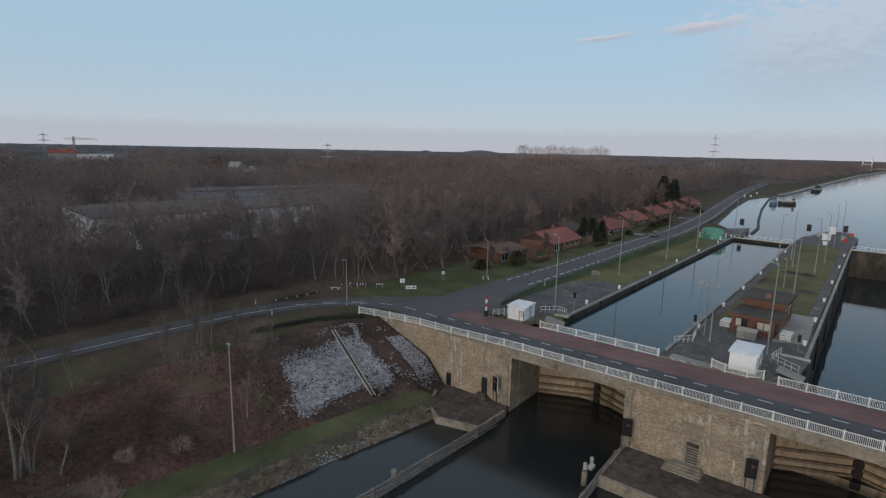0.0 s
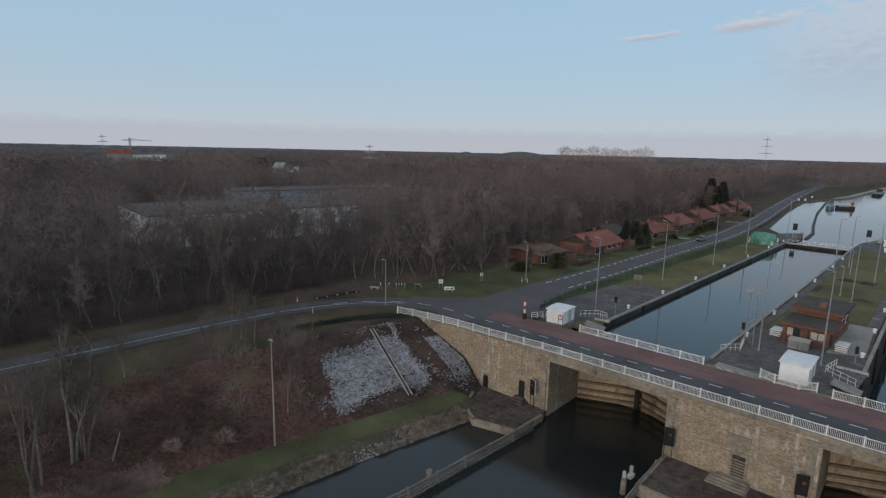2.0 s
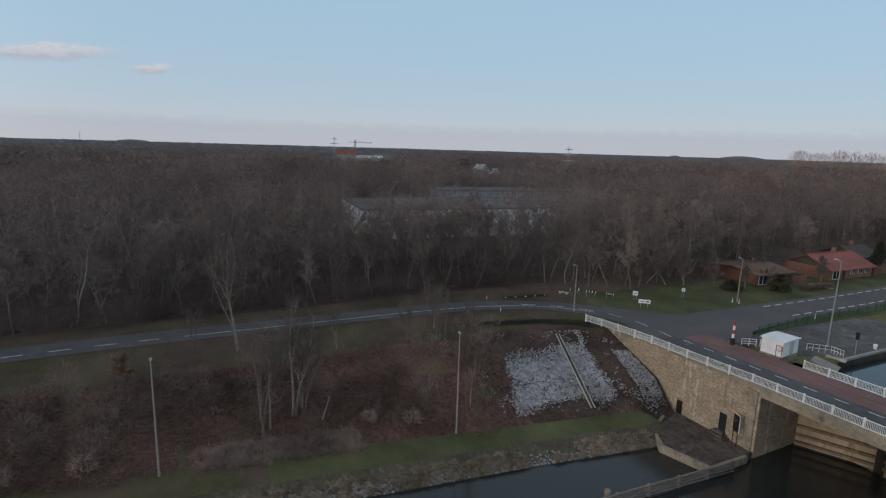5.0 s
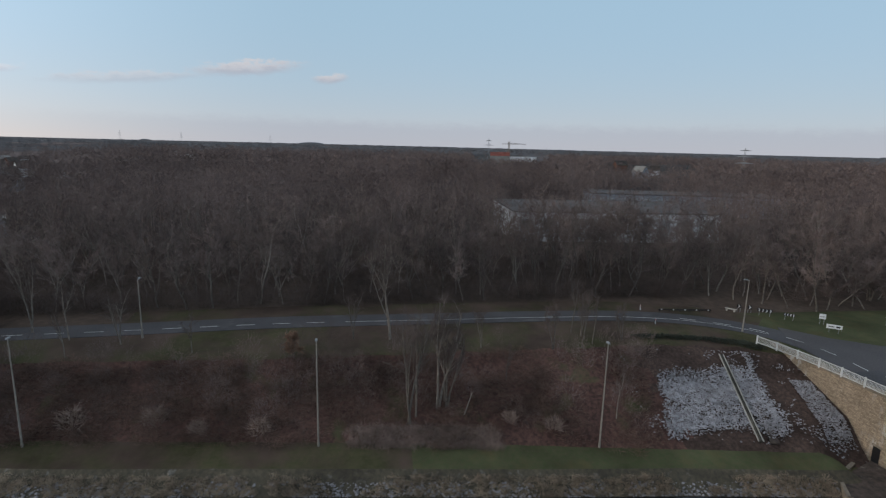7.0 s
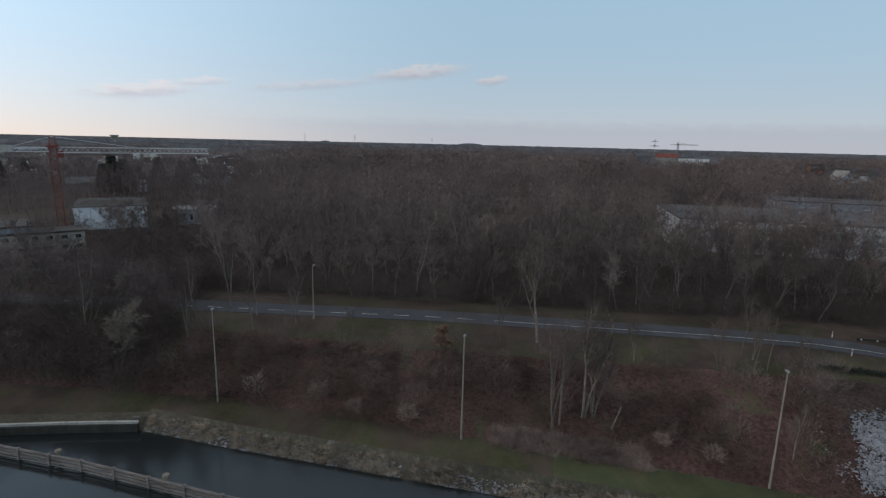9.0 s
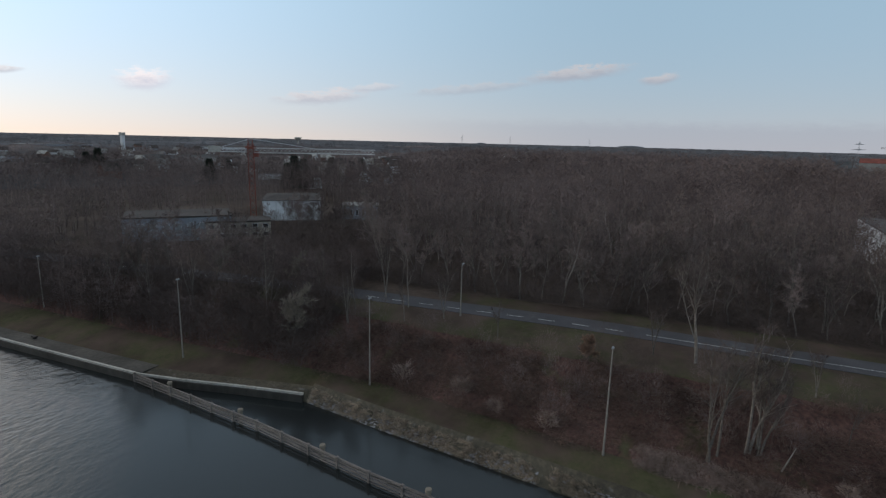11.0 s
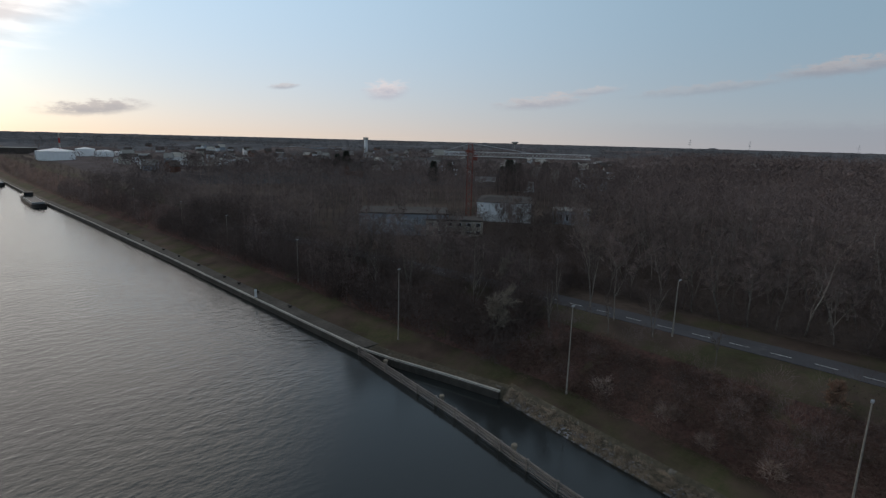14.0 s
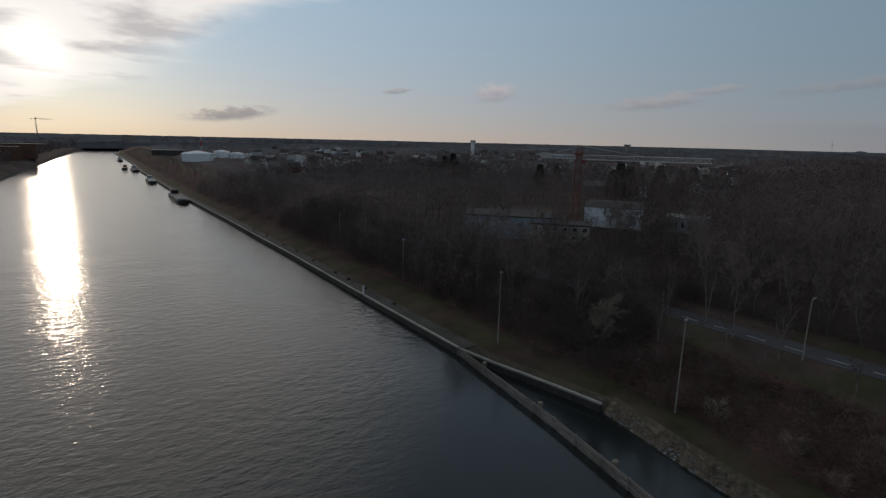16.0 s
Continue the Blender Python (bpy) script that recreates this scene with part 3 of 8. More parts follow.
cells = ["floor"] * 10 + ["floor", "verge", "verge"] + ["verge"] * 3 + ["litter"] * 12 + ["grass"] * 4 + ["bank"] * 5 + ["bed"] * 3 + ["floor", "floor", "plain"]
sheet(rows, cells[:len(rows[0][1]) - 1])
rows = []
for y in [58.05] + list(range(62, 202, 5)) + [203]:
    cl, cr, bl = lock_left(y), lock_right(y), big_left(y) - (2.2 if y < 76 else 0.0)
    dirt = lambda x: 0.02 * noise.noise((x, y * 0.3, 1))
    rows.append((y, [(x, LAND) for x in (-4900, -1200, -400, -200, -130, -100, -80, -66)] + [(-56, LAND), (-54.5, LAND - 0.1), (-53.5, YARD), (cl - 3, YARD), (cl - 0.5, YARD), (cl - 0.45, -4), (cr + 0.45, -4), (cr + 0.5, YARD),
                    (cr + 3, YARD), (bl - 3, YARD), (bl - 0.5, YARD), (bl - 0.45, -4), (bl + 25, -4), (bl + 25.05, YARD), (400, 8), (4900, 8)]))
sheet(rows, ["floor"] * 6 + ["grass"] * 3 + ["grass"] + ["lawn"] * 2 + ["lawn", "bed", "bed", "lawn", "lawn", "lawn", "lawn", "bed", "bed", "lawn", "plain"][:len(rows[0][1]) - 13])
rows = []
for y in [203.05, 210, 219.5, 230, 241, 260, 290, 321, 345, 374, 398, 455, 478, 540, 645, 760, 900, 1077, 1395, 1700, 2500, 4900]:
    u = lerp(y, UP_LEFT)
    rows.append((y, [(x, LAND) for x in (-4900, -1200, -500, -300, -200, -150)] + [(u - 40, LAND), (u - 12, LAND), (u - 3, YARD), (u, 7.75), (u + 0.2, 3.0), (u + 90, 3.0), (u + 91, YARD), (u + 400, 8), (4900, 8)]))
sheet(rows, ["floor"] * 6 + ["verge", "verge", "bank", "bed", "bed", "bed", "plain", "plain"])
# rows at a seam dip under the neighbouring sheet
land_v = [(x, y - 0.6, z - 0.04) if y in (58.05, 203.05) and z == LAND and x < -56.5 else (x, y, z) for x, y, z in land_v]
land = bpy.data.meshes.new("ground")
land.from_pydata(land_v, [], land_f)
for z in ZONES:
    land.materials.append(M[z])
land.polygons.foreach_set("material_index", land_m)
land.polygons.foreach_set("use_smooth", [True] * len(land_m))
land.update()
tagged(new("ground", land), "canal banks with brown leaf litter, grass strips and flat wooded land", "ground", kind="structure")


def flat(name, pts, z, material, label, category):
    sh = Shape()
    sh.add([(*p, z) for p in pts], [tuple(range(len(pts)))])
    ob = structure(name, sh, material, label, category)
    return ob


flat("water", [(110, -4800), (110, 70), (-62, 70), (-62, -1100), (-700, -4800)], WATER_LOW, "water", "dark rippled canal water below the lock", "water")
flat("water", [(lock_left(60) + 0.2, 67), (lock_right(60) - 0.2, 67), (lock_right(200) - 0.2, 201), (lock_left(200) + 0.2, 201)], WATER_LOCK, "still", "still blue water in the filled lock chamber", "water")
flat("water", [(-7.6, 71.5), (16, 71.5), (16, 202), (big_left(202) + 0.1, 202)], 0.35, "still", "low dark water in the emptied large lock", "water")
flat("water", [(-160, 202.6), (150, 202.6), (400, 4800), (-250, 4800)], WATER_HIGH, "still", "pale smooth canal water above the lock", "water")


# ---- roads ----
def ribbon(name, path, half, z, material, label, category="road", thick=0.05):
    """A band along a path of (x, y)."""
    p = [Vector((*q, 0)) for q in path]
    left, right = [], []
    for i, q in enumerate(p):
        d = (p[min(i + 1, len(p) - 1)] - p[max(i - 1, 0)]).normalized()
        nrm = Vector((-d.y, d.x, 0))
        h = half[i] if isinstance(half, list) else half
        left.append(q + nrm * h)
        right.append(q - nrm * h)
    sh = Shape()
    n = len(p)
    v = [(q.x, q.y, z) for q in left] + [(q.x, q.y, z) for q in right] + [(q.x, q.y, z - thick) for q in left] + [(q.x, q.y, z - thick) for q in right]
    f = []
    for i in range(n - 1):
        f += [(n + i, n + i + 1, i + 1, i), (i, i + 1, 2 * n + i + 1, 2 * n + i), (3 * n + i, 3 * n + i + 1, n + i + 1, n + i)]
    sh.add(v, f)
    return structure(name, sh, material, label, category)


def curve_path(pts, step=2.0):
    """Catmull-Rom through the points."""
    P = [Vector((*q, 0)) for q in pts]
    P = [2 * P[0] - P[1]] + P + [2 * P[-1] - P[-2]]
    out = []
    for i in range(1, len(P) - 2):
        k = max(2, int((P[i + 1] - P[i]).length / step))
        for j in range(k):
            t = j / k
            a, b, c, d = P[i - 1], P[i], P[i + 1], P[i + 2]
            q = 0.5 * ((2 * b) + (c - a) * t + (2 * a - 5 * b + 4 * c - d) * t * t + (3 * b - a - 3 * c + d) * t ** 3)
            out.append((q.x, q.y))
    out.append((P[-2].x, P[-2].y))
    return out


def offset(path, d):
    out = []
    for i, q in enumerate(path):
        a, b = path[max(i - 1, 0)], path[min(i + 1, len(path) - 1)]
        dx_, dy_ = b[0] - a[0], b[1] - a[1]
        k = math.hypot(dx_, dy_)
        out.append((q[0] - dy_ / k * d, q[1] + dx_ / k * d))
    return out


BR = 3.4                                            # turn of the bridge
BX, BY = -39.35, 58.4                                # a point on its downstream railing
UX, UY = math.cos(radians(BR)), math.sin(radians(BR))


def on_bridge(u, v):
    return BX + u * UX - v * UY, BY + u * UY + v * UX


south = [(-63.8, -157.1), (-67.1, -124.5), (-70.0, -102.7), (-73.4, -79.6), (-76.0, -55.9), (-77.6, -35.6), (-79.5, -12.8), (-79.9, 11.1), (-80.2, 27.1), (-79.6, 41.2), (-76.8, 51.4), (-71.6, 58.7), (-65.7, 61.9), (-59.7, 62.6), on_bridge(-15, 4.6)]
spath = curve_path(south)
ribbon("road", spath, 2.6, LAND + 0.08, "asphalt", "grey two-lane asphalt road curving along the wooded bank")
ribbon("verge", offset([q for q in spath if -36 < q[1] < 60 and q[0] < -71], 5.3), 2.8, LAND + 0.03, "verge", "strip of green grass along the far side of the road", "verge")
sh = Shape()
sh.prism([(-72.5, 63.0), (-65.6, 59.9), (-55.7, 59.2), on_bridge(-15, 0.9), on_bridge(-15, 8.2), (-49.4, 70.6), (-53.5, 76.8), (-55.4, 91.5), (-64.0, 91.3), (-63.8, 80.0), (-63.8, 72.6), (-67.4, 67.4)], LAND - 0.3, LAND + 0.10)
structure("road_junction", sh, "road", "worn asphalt junction beside the bridge", "road")
north = [(-59.8, 85.1), (-60.1, 112.8), (-61.8, 156.7), (-62.5, 190.7), (-65.0, 219.7), (-70.1, 261.2), (-79.5, 322.8), (-90.2, 393.8), (-102.4, 482.7), (-113.2, 585.2), (-128.3, 779.5)]
npath = curve_path(north, 4)
ribbon("road", npath, 4.1, LAND + 0.06, "road", "straight asphalt road running beside the lock")


def dashes(path, length, gap, width, z, name="lane_marking", start=0.0):
    """White dashes along a path, one mesh."""
    sh = Shape()
    pts = [Vector(q) for q in path]
    acc = [0.0]
    for a, b in zip(pts, pts[1:]):
        acc.append(acc[-1] + (b - a).length)
    s = start

    def at(t):
        i = int(np.searchsorted(acc, t, side="right")) - 1
        i = max(0, min(i, len(pts) - 2))
        d = (pts[i + 1] - pts[i]).normalized()
        return pts[i] + d * (t - acc[i]), d
    while s + length < acc[-1]:
        k = max(1, int(length / 3))
        for j in range(k):
            (a, d1), (b, d2) = at(s + length * j / k), at(s + length * (j + 1) / k)
            n1, n2 = Vector((-d1.y, d1.x)) * width / 2, Vector((-d2.y, d2.x)) * width / 2
            sh.add([(*(a - n1), z), (*(b - n2), z), (*(b + n2), z), (*(a + n1), z)], [(0, 1, 2, 3)])
        s += length + gap
    return sh


def along(path, y0, y1):
    return [q for q in path if y0 <= q[1] <= y1]


structure("lane_marking", dashes(offset(along(spath, -6, 61), -0.7), 3.0, 0.0, 0.12, LAND + 0.095), "line", "solid white centre line of the road", "marking")
structure("lane_marking", dashes(offset(along(spath, -110, -6), -0.7), 2.5, 2.5, 0.14, LAND + 0.095), "line", "broken white centre line of the road", "marking")
structure("lane_marking", dashes(spath[-14:], 2.5, 2.5, 0.15, LAND + 0.115), "line", "broken white centre line at the junction", "marking")
structure("lane_marking", dashes(offset(npath, 2.7), 2.0, 1.2, 0.22, LAND + 0.075), "line", "broken white line of a cycle lane", "marking")
structure("lane_marking", dashes(offset(npath, -2.7), 2.0, 1.2, 0.22, LAND + 0.075), "line", "broken white line of a cycle lane", "marking")

# ---- bridge and lower lock head ----
OPEN1, PIER, OPEN2 = (0.5, 16.4), (16.4, 31.3), (31.3, 47.0)
FACE = 0.45


def bshape(boxes):
    """Boxes given as u0, u1, v0, v1, z0, z1 along the bridge."""
    sh = Shape()
    for u0, u1, v0, v1, z0, z1 in boxes:
        x, y = on_bridge((u0 + u1) / 2, (v0 + v1) / 2)
        sh.box(x, y, z0, u1 - u0, v1 - v0, z1 - z0, BR)
    return sh


bridge = thing("road_bridge", "stone and concrete road bridge across the lower lock heads", "bridge", kind="structure")
part("wing_wall", bshape([(-27, OPEN1[0], FACE, 1.9, -3, 8.85)]), "stone", bridge, "tan coursed rubble wing wall")
part("abutment", bshape([(-3.5, OPEN1[0], 1.9, 14, -3, 8.6)]), "stone", bridge)
part("pier", bshape([(PIER[0], PIER[1], FACE, 13, -3, 8.85)]), "stone", bridge, "tan coursed rubble lock pier with water stains")
part("pier", bshape([(OPEN2[1], 75, FACE, 13, -3, 8.85)]), "stone", bridge)
part("deck", bshape([(-13, 75, 0.0, 10.9, 8.98, DECK - 0.06), (-27, -13, 0.0, 1.1, 8.98, DECK - 0.06)]), "concrete", bridge, "concrete bridge deck edge")
part("cornice", bshape([(-27, 75, 0.2, 0.9, 8.852, 8.98)]), "concrete", bridge)
for a, b in (OPEN1, OPEN2):
    part("beam", bshape([(a - 0.2, b + 0.2, 0.28, 0.8, 8.05, 8.848)]), "concrete", bridge)
    part("beam", bshape([(a - 0.2, b + 0.2, 3.4, 3.9, 8.0, 8.9)]), "concrete", bridge)
    part("beam", bshape([(a - 0.2, b + 0.2, 7.0, 7.5, 8.0, 8.9)]), "concrete", bridge)
for u in (OPEN1[0] - 0.75, PIER[0] + 0.35, PIER[1] - 0.8, OPEN2[1] + 0.4):
    part("quoin", bshape([(u - 0.42, u + 0.42, FACE - 0.16, FACE + 0.4, -1, 8.2), (u - 0.62, u + 0.62, FACE - 0.26, FACE + 0.4, 8.2, 8.5)]), "concrete", bridge, "pale stone corner shaft with a cap")
part("roadway", bshape([(-16, 75, 0.75, 5.9, DECK - 0.06, DECK)]), "asphalt", bridge, "dark grey asphalt lane")
part("roadway", bshape([(-15, 75, 5.9, 10.7, DECK - 0.06, DECK + 0.004)]), "red_asphalt", bridge, "reddish worn asphalt lane")
part("seam", bshape([(u, u + 9.5, 8.35, 8.5, DECK + 0.002, DECK + 0.012) for u in range(-10, 44, 12)]), "asphalt", bridge, "dark patched crack in the surface")
part("pavement_edge", bshape([(-27, 75, 0.06, 0.75, DECK - 0.06, DECK + 0.05)]), "concrete", bridge)
for i in range(26):
    u = -14.2 + i * 3.35
    part("lane_dash", bshape([(u, u + 1.5, 4.88, 5.0, DECK, DECK + 0.012)]), "line", bridge)

# openings and fittings on the face; black panels give the doorways' inner shade
for u, z, w, h in ((-10.25, 0.8, 0.9, 1.9), (-3.8, 1.5, 1.0, 2.4)):
    part("doorway", bshape([(u - w / 2, u + w / 2, FACE - 0.02, FACE + 0.3, z, z + h)]), "black", bridge, "black panel for the shaded doorway in the stone wall")
    part("lintel", bshape([(u - w / 2 - 0.15, u + w / 2 + 0.15, FACE - 0.08, FACE + 0.2, z + h, z + h + 0.25)]), "concrete", bridge)
part("wall_pipe", bshape([(-4.05, -3.9, FACE - 0.1, FACE, 4.6, 8.0), (-7.0, -6.94, FACE - 0.06, FACE, 2.6, 5.0), (-6.3, -6.24, FACE - 0.06, FACE, 2.6, 4.6)]), "concrete", bridge)
part("wall_pipe", bshape([(25.8, 25.95, FACE - 0.1, FACE, 2.2, 8.0), (25.9, 31, FACE - 0.06, FACE, 4.3, 4.38)]), "pole", bridge)
# relief stone and stair niche on the pier
part("relief", bshape([(22.9, 25.2, FACE - 0.14, FACE + 0.1, 5.0, 6.5)]), "concrete", bridge, "carved rectangular stone relief")
sh = bshape([(24.0, 24.1, FACE - 0.24, FACE - 0.1, 5.1, 6.4)])
for a in (-0.85, -0.45, 0.45, 0.85):
    x, y = on_bridge(24.05 + a, FACE - 0.2)
    x2, y2 = on_bridge(24.05, FACE - 0.2)
    sh.tube((x, y, 5.9 - abs(a) * 0.3), (x2, y2, 5.15), 0.07, 0.07, 4)
part("relief_rib", sh, "concrete", bridge)
# A dark panel on the face stands for shade inside the stair opening.
part("stair_niche", bshape([(23.6, 24.9, FACE - 0.02, FACE + 0.2, 1.5, 4.2)]), "chamber", bridge, "dark panel for the shaded stair opening in the pier")
part("niche_frame", bshape([(23.3, 23.6, FACE - 0.1, FACE + 0.1, 1.5, 4.5), (24.9, 25.2, FACE - 0.1, FACE + 0.1, 1.5, 4.5), (23.3, 25.2, FACE - 0.1, FACE + 0.1, 4.2, 4.6)]), "concrete", bridge)
for i in range(7):
    part("stair_step", bshape([(23.62, 24.88, FACE - 0.10 - 0.01 * i, FACE + 0.02, 1.6 + i * 0.33, 1.72 + i * 0.33)]), "concrete", bridge)
for i in range(4):
    part("stair_step", bshape([(22.4 - 0.25 * (3 - i), 25.4 + 0.1 * (3 - i), FACE - 2.2 + i * 0.45, FACE, 1.05 + 0.14 * i, 1.19 + 0.14 * i)]), "concrete", bridge)

for i in range(3):
    part("stair_step", bshape([(-5.2 + 0.3 * i, -2.6 - 0.3 * i, FACE - 1.5 + i * 0.4, FACE, 0.79 + 0.24 * i, 1.03 + 0.24 * i)]), "landing", bridge)

# black signal panels on steel legs
for u in (-1.4, 17.2, 30.2):
    x, y = on_bridge(u, FACE - 1.0)
    s = thing("lock_traffic_light", "black signal board on steel legs before the stone face", "signal", x, y, 1.0, BR + (-24 if u < 0 else 18), "signal boards on the bridge face")
    part("board", Shape().box(0, 0, 1.9, 1.0, 0.12, 2.1), "black", s)
    part("frame", Shape().box(0, 0.09, 1.85, 1.14, 0.06, 2.2), "white" if u < 0 else "hull", s)
    for q in (-0.42, 0.42):
        part("leg", Shape().box(q, 0.05, 0, 0.08, 0.08, 1.95), "hull", s)
    part("lens", Shape().tube((0.1, -0.06, 3.3), (0.1, -0.16, 3.3), 0.15, 0.17, 10), "crane_red", s)
    part("lens", Shape().tube((0.1, -0.06, 2.6), (0.1, -0.16, 2.6), 0.15, 0.17, 10), "hull", s)

# railings: posts, rails and balusters, in panels of 2.9 m
PANEL = 2.9
bal = Shape()
for i in range(1, 20):
    bal.box(i * PANEL / 20, 0, 0.14, 0.035, 0.03, 0.86)
bal_me = bal.mesh("infill_panel", M["rail"])
bar_me = Shape().box(PANEL / 2, 0, 0, PANEL, 0.07, 0.07).mesh("bar", M["rail"])
post_me = Shape().box(0, 0, -0.1, 0.13, 0.15, 1.28).mesh("post", M["rail"])


def railing(path, z, label):
    """A railing along a path of (x, y)."""
    r = thing("railing", label, "railing", path[0][0], path[0][1], z, 0, "white railings")
    inv = Matrix.Translation((path[0][0], path[0][1], z)).inverted()
    pts = [Vector(q) for q in path]
    acc = [0.0]
    for a, b in zip(pts, pts[1:]):
        acc.append(acc[-1] + (b - a).length)

    def at(t):
        i = max(0, min(int(np.searchsorted(acc, t, side="right")) - 1, len(pts) - 2))
        return pts[i] + (pts[i + 1] - pts[i]).normalized() * (t - acc[i])
    n = max(1, round(acc[-1] / PANEL))
    for i in range(n):
        a, b = at(acc[-1] * i / n), at(acc[-1] * (i + 1) / n)
        ang, k = math.degrees(math.atan2(b.y - a.y, b.x - a.x)), (b - a).length / PANEL
        m = inv @ pose(a.x, a.y, z, 0, 0, ang)
        for nm, me, h in (("infill_panel", bal_me, 0), ("top_rail", bar_me, 1.0), ("bottom_rail", bar_me, 0.1)):
            o = new(nm, me)
            o.parent = r
            o.matrix_basis = m @ Matrix.Translation((0, 0, h)) @ Matrix.Diagonal((k, 1, 1, 1))
            if nm == "infill_panel":
                o["kind"] = "stuff"
        o = new("post", post_me)
        o.parent = r
        o.matrix_basis = m
    o = new("post", post_me)
    o.parent = r
    o.matrix_basis = inv @ pose(pts[-1].x, pts[-1].y, z)
    return r


railing(curve_path([(-65.8, 54.3), (-60.6, 55.8), (-54.8, 56.9), (-48.5, 57.5), on_bridge(0, 0.3)], 1.0) + [on_bridge(75, 0.3)], DECK - 0.02, "white steel railing with close balusters along the bridge edge")
railing([on_bridge(-0.7, 10.7), on_bridge(16.9, 10.7)], DECK, "white steel railing above the lock chamber gate")
railing([on_bridge(30.6, 10.7), on_bridge(70, 10.7)], DECK, "white steel railing above the large lock gate")
railing([on_bridge(23.2, 11.7), on_bridge(23.2, 10.9), on_bridge(29.0, 10.9), on_bridge(29.0, 11.7)], DECK, "white railing round a small cabin on the pier")

# lock gates
for k, (a, b, low) in enumerate(((OPEN1[0], OPEN1[1], -3), (OPEN2[0], OPEN2[1], -3))):
    for side in (0, 1):
        u0, v0 = (a, 9.0) if side == 0 else (b, 9.0)
        u1, v1 = (a + b) / 2, 12.6
        (x0, y0), (x1, y1) = on_bridge(u0, v0), on_bridge(u1, v1)
        ln, an = math.hypot(x1 - x0, y1 - y0), math.degrees(math.atan2(y1 - y0, x1 - x0))
        g = thing("lock_gate", "tan steel mitre lock gate leaf with horizontal beams", "lock gate", x0, y0, 0, an, "lower lock gates")
        sgn = -1 if side == 0 else 1
        part("skin", Shape().box(ln / 2, 0, -3, ln, 0.5, 11.4), "gate", g)
        for z in (0.3, 1.3, 2.5):
            part("beam", Shape().box(ln / 2, sgn * 0.42, z, ln, 0.34, 0.34), "gate_beam", g)
        part("post", Shape().box(ln - 0.35, sgn * 0.45, -1, 0.7, 0.5, 4.2), "hull", g)
        for q in (0.25, 0.5, 0.75):
            part("rib", Shape().box(ln * q, sgn * 0.3, 2.6, 0.22, 0.15, 5.2), "gate", g)

# platforms at the foot of the walls
sh = Shape()
sh.prism([(-47.2, 51.3), on_bridge(-10.6, 0.45), on_bridge(0.4, 0.45), (-38.6, 57.2), (-38.4, 51.4), (-44.0, 49.7)], -3, 0.80)
structure("platform", sh, "landing", "mossy dark landing at the foot of the wing wall", "platform")
sh = Shape()
for a, b in (((-49.6, 55.4), (-47.4, 51.5)), ((-47.4, 51.5), (-44.0, 49.5)), ((-44.0, 49.5), (-38.4, 51.3)), ((-38.4, 51.3), (-38.6, 57.2))):
    d = Vector((b[0] - a[0], b[1] - a[1]))
    sh.box((a[0] + b[0]) / 2, (a[1] + b[1]) / 2, -3, d.length + 0.3, 0.4, 3.92, math.degrees(math.atan2(d.y, d.x)))
structure("platform_kerb", sh, "concrete", "pale concrete kerb round the landing", "kerb")
sh = bshape([(16.9, 33, -7.5, FACE, -3, 1.05)])
structure("platform", sh, "landing", "dark wet landing at the foot of the pier", "platform")
structure("platform_kerb", bshape([(16.5, 16.95, -7.8, FACE - 0.1, -3, 1.2), (16.5, 33, -8.0, -7.5, -3, 1.2)]), "concrete", "concrete kerb round the pier landing", "kerb")

# ---- lock chambers ----
def wall_line(name, f, y0, y1, thick, side, z0, z1, material, label):
    sh = Shape()
    sh.prism([(f(y0), y0), (f(y1), y1), (f(y1) + side * thick, y1), (f(y0) + side * thick, y0)], z0, z1)
    return structure(name, sh, material, label, "wall")


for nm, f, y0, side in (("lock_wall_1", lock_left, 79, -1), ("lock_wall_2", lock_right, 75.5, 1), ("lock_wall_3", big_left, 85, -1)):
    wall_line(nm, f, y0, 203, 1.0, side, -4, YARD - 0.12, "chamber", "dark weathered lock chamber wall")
    wall_line("coping", f, y0, 203, 0.45, side, YARD - 0.12, YARD + 0.2, "slab", "pale worn concrete coping of the lock chamber")
    # Solid black strips on the wall stand for shaded ladder recesses.
    sh = Shape()
    for k in range(6):
        y = y0 + 14 + k * 17
        sh.box(f(y) - side * 0.02, y, 3, 0.5, 0.9, YARD - 3.0)
    structure("ladder_recess", sh, "black", "black strips for the shade of ladder recesses in the chamber wall", "recess")
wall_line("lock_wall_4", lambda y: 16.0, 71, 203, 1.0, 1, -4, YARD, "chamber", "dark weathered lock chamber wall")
# bull-nosed ends of the coping where the chamber walls turn to the bridge
sh = Shape().prism([(lock_left(79), 79), (-43.3, 78.3), (-46.4, 77.0), (-46.4, 70.7), (-40.8, 70.8), (-40.8, 75.0)], -3, YARD - 0.9)
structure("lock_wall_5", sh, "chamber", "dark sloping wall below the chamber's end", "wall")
sh = Shape()
sh.box(-42.5, 79.0, YARD - 0.1, 2.4, 0.6, 0.32, 12).box(-9.7, 85.0, YARD - 0.1, 3.4, 0.6, 0.32, 0)
structure("coping", sh, "coping", "pale concrete coping turning at the wall's end", "coping")
wall_line("lock_wall_6", lambda y: lock_right(75), 71, 77.5, 15.5, 1, -3, YARD - 0.1, "chamber", "wall end between the two locks")
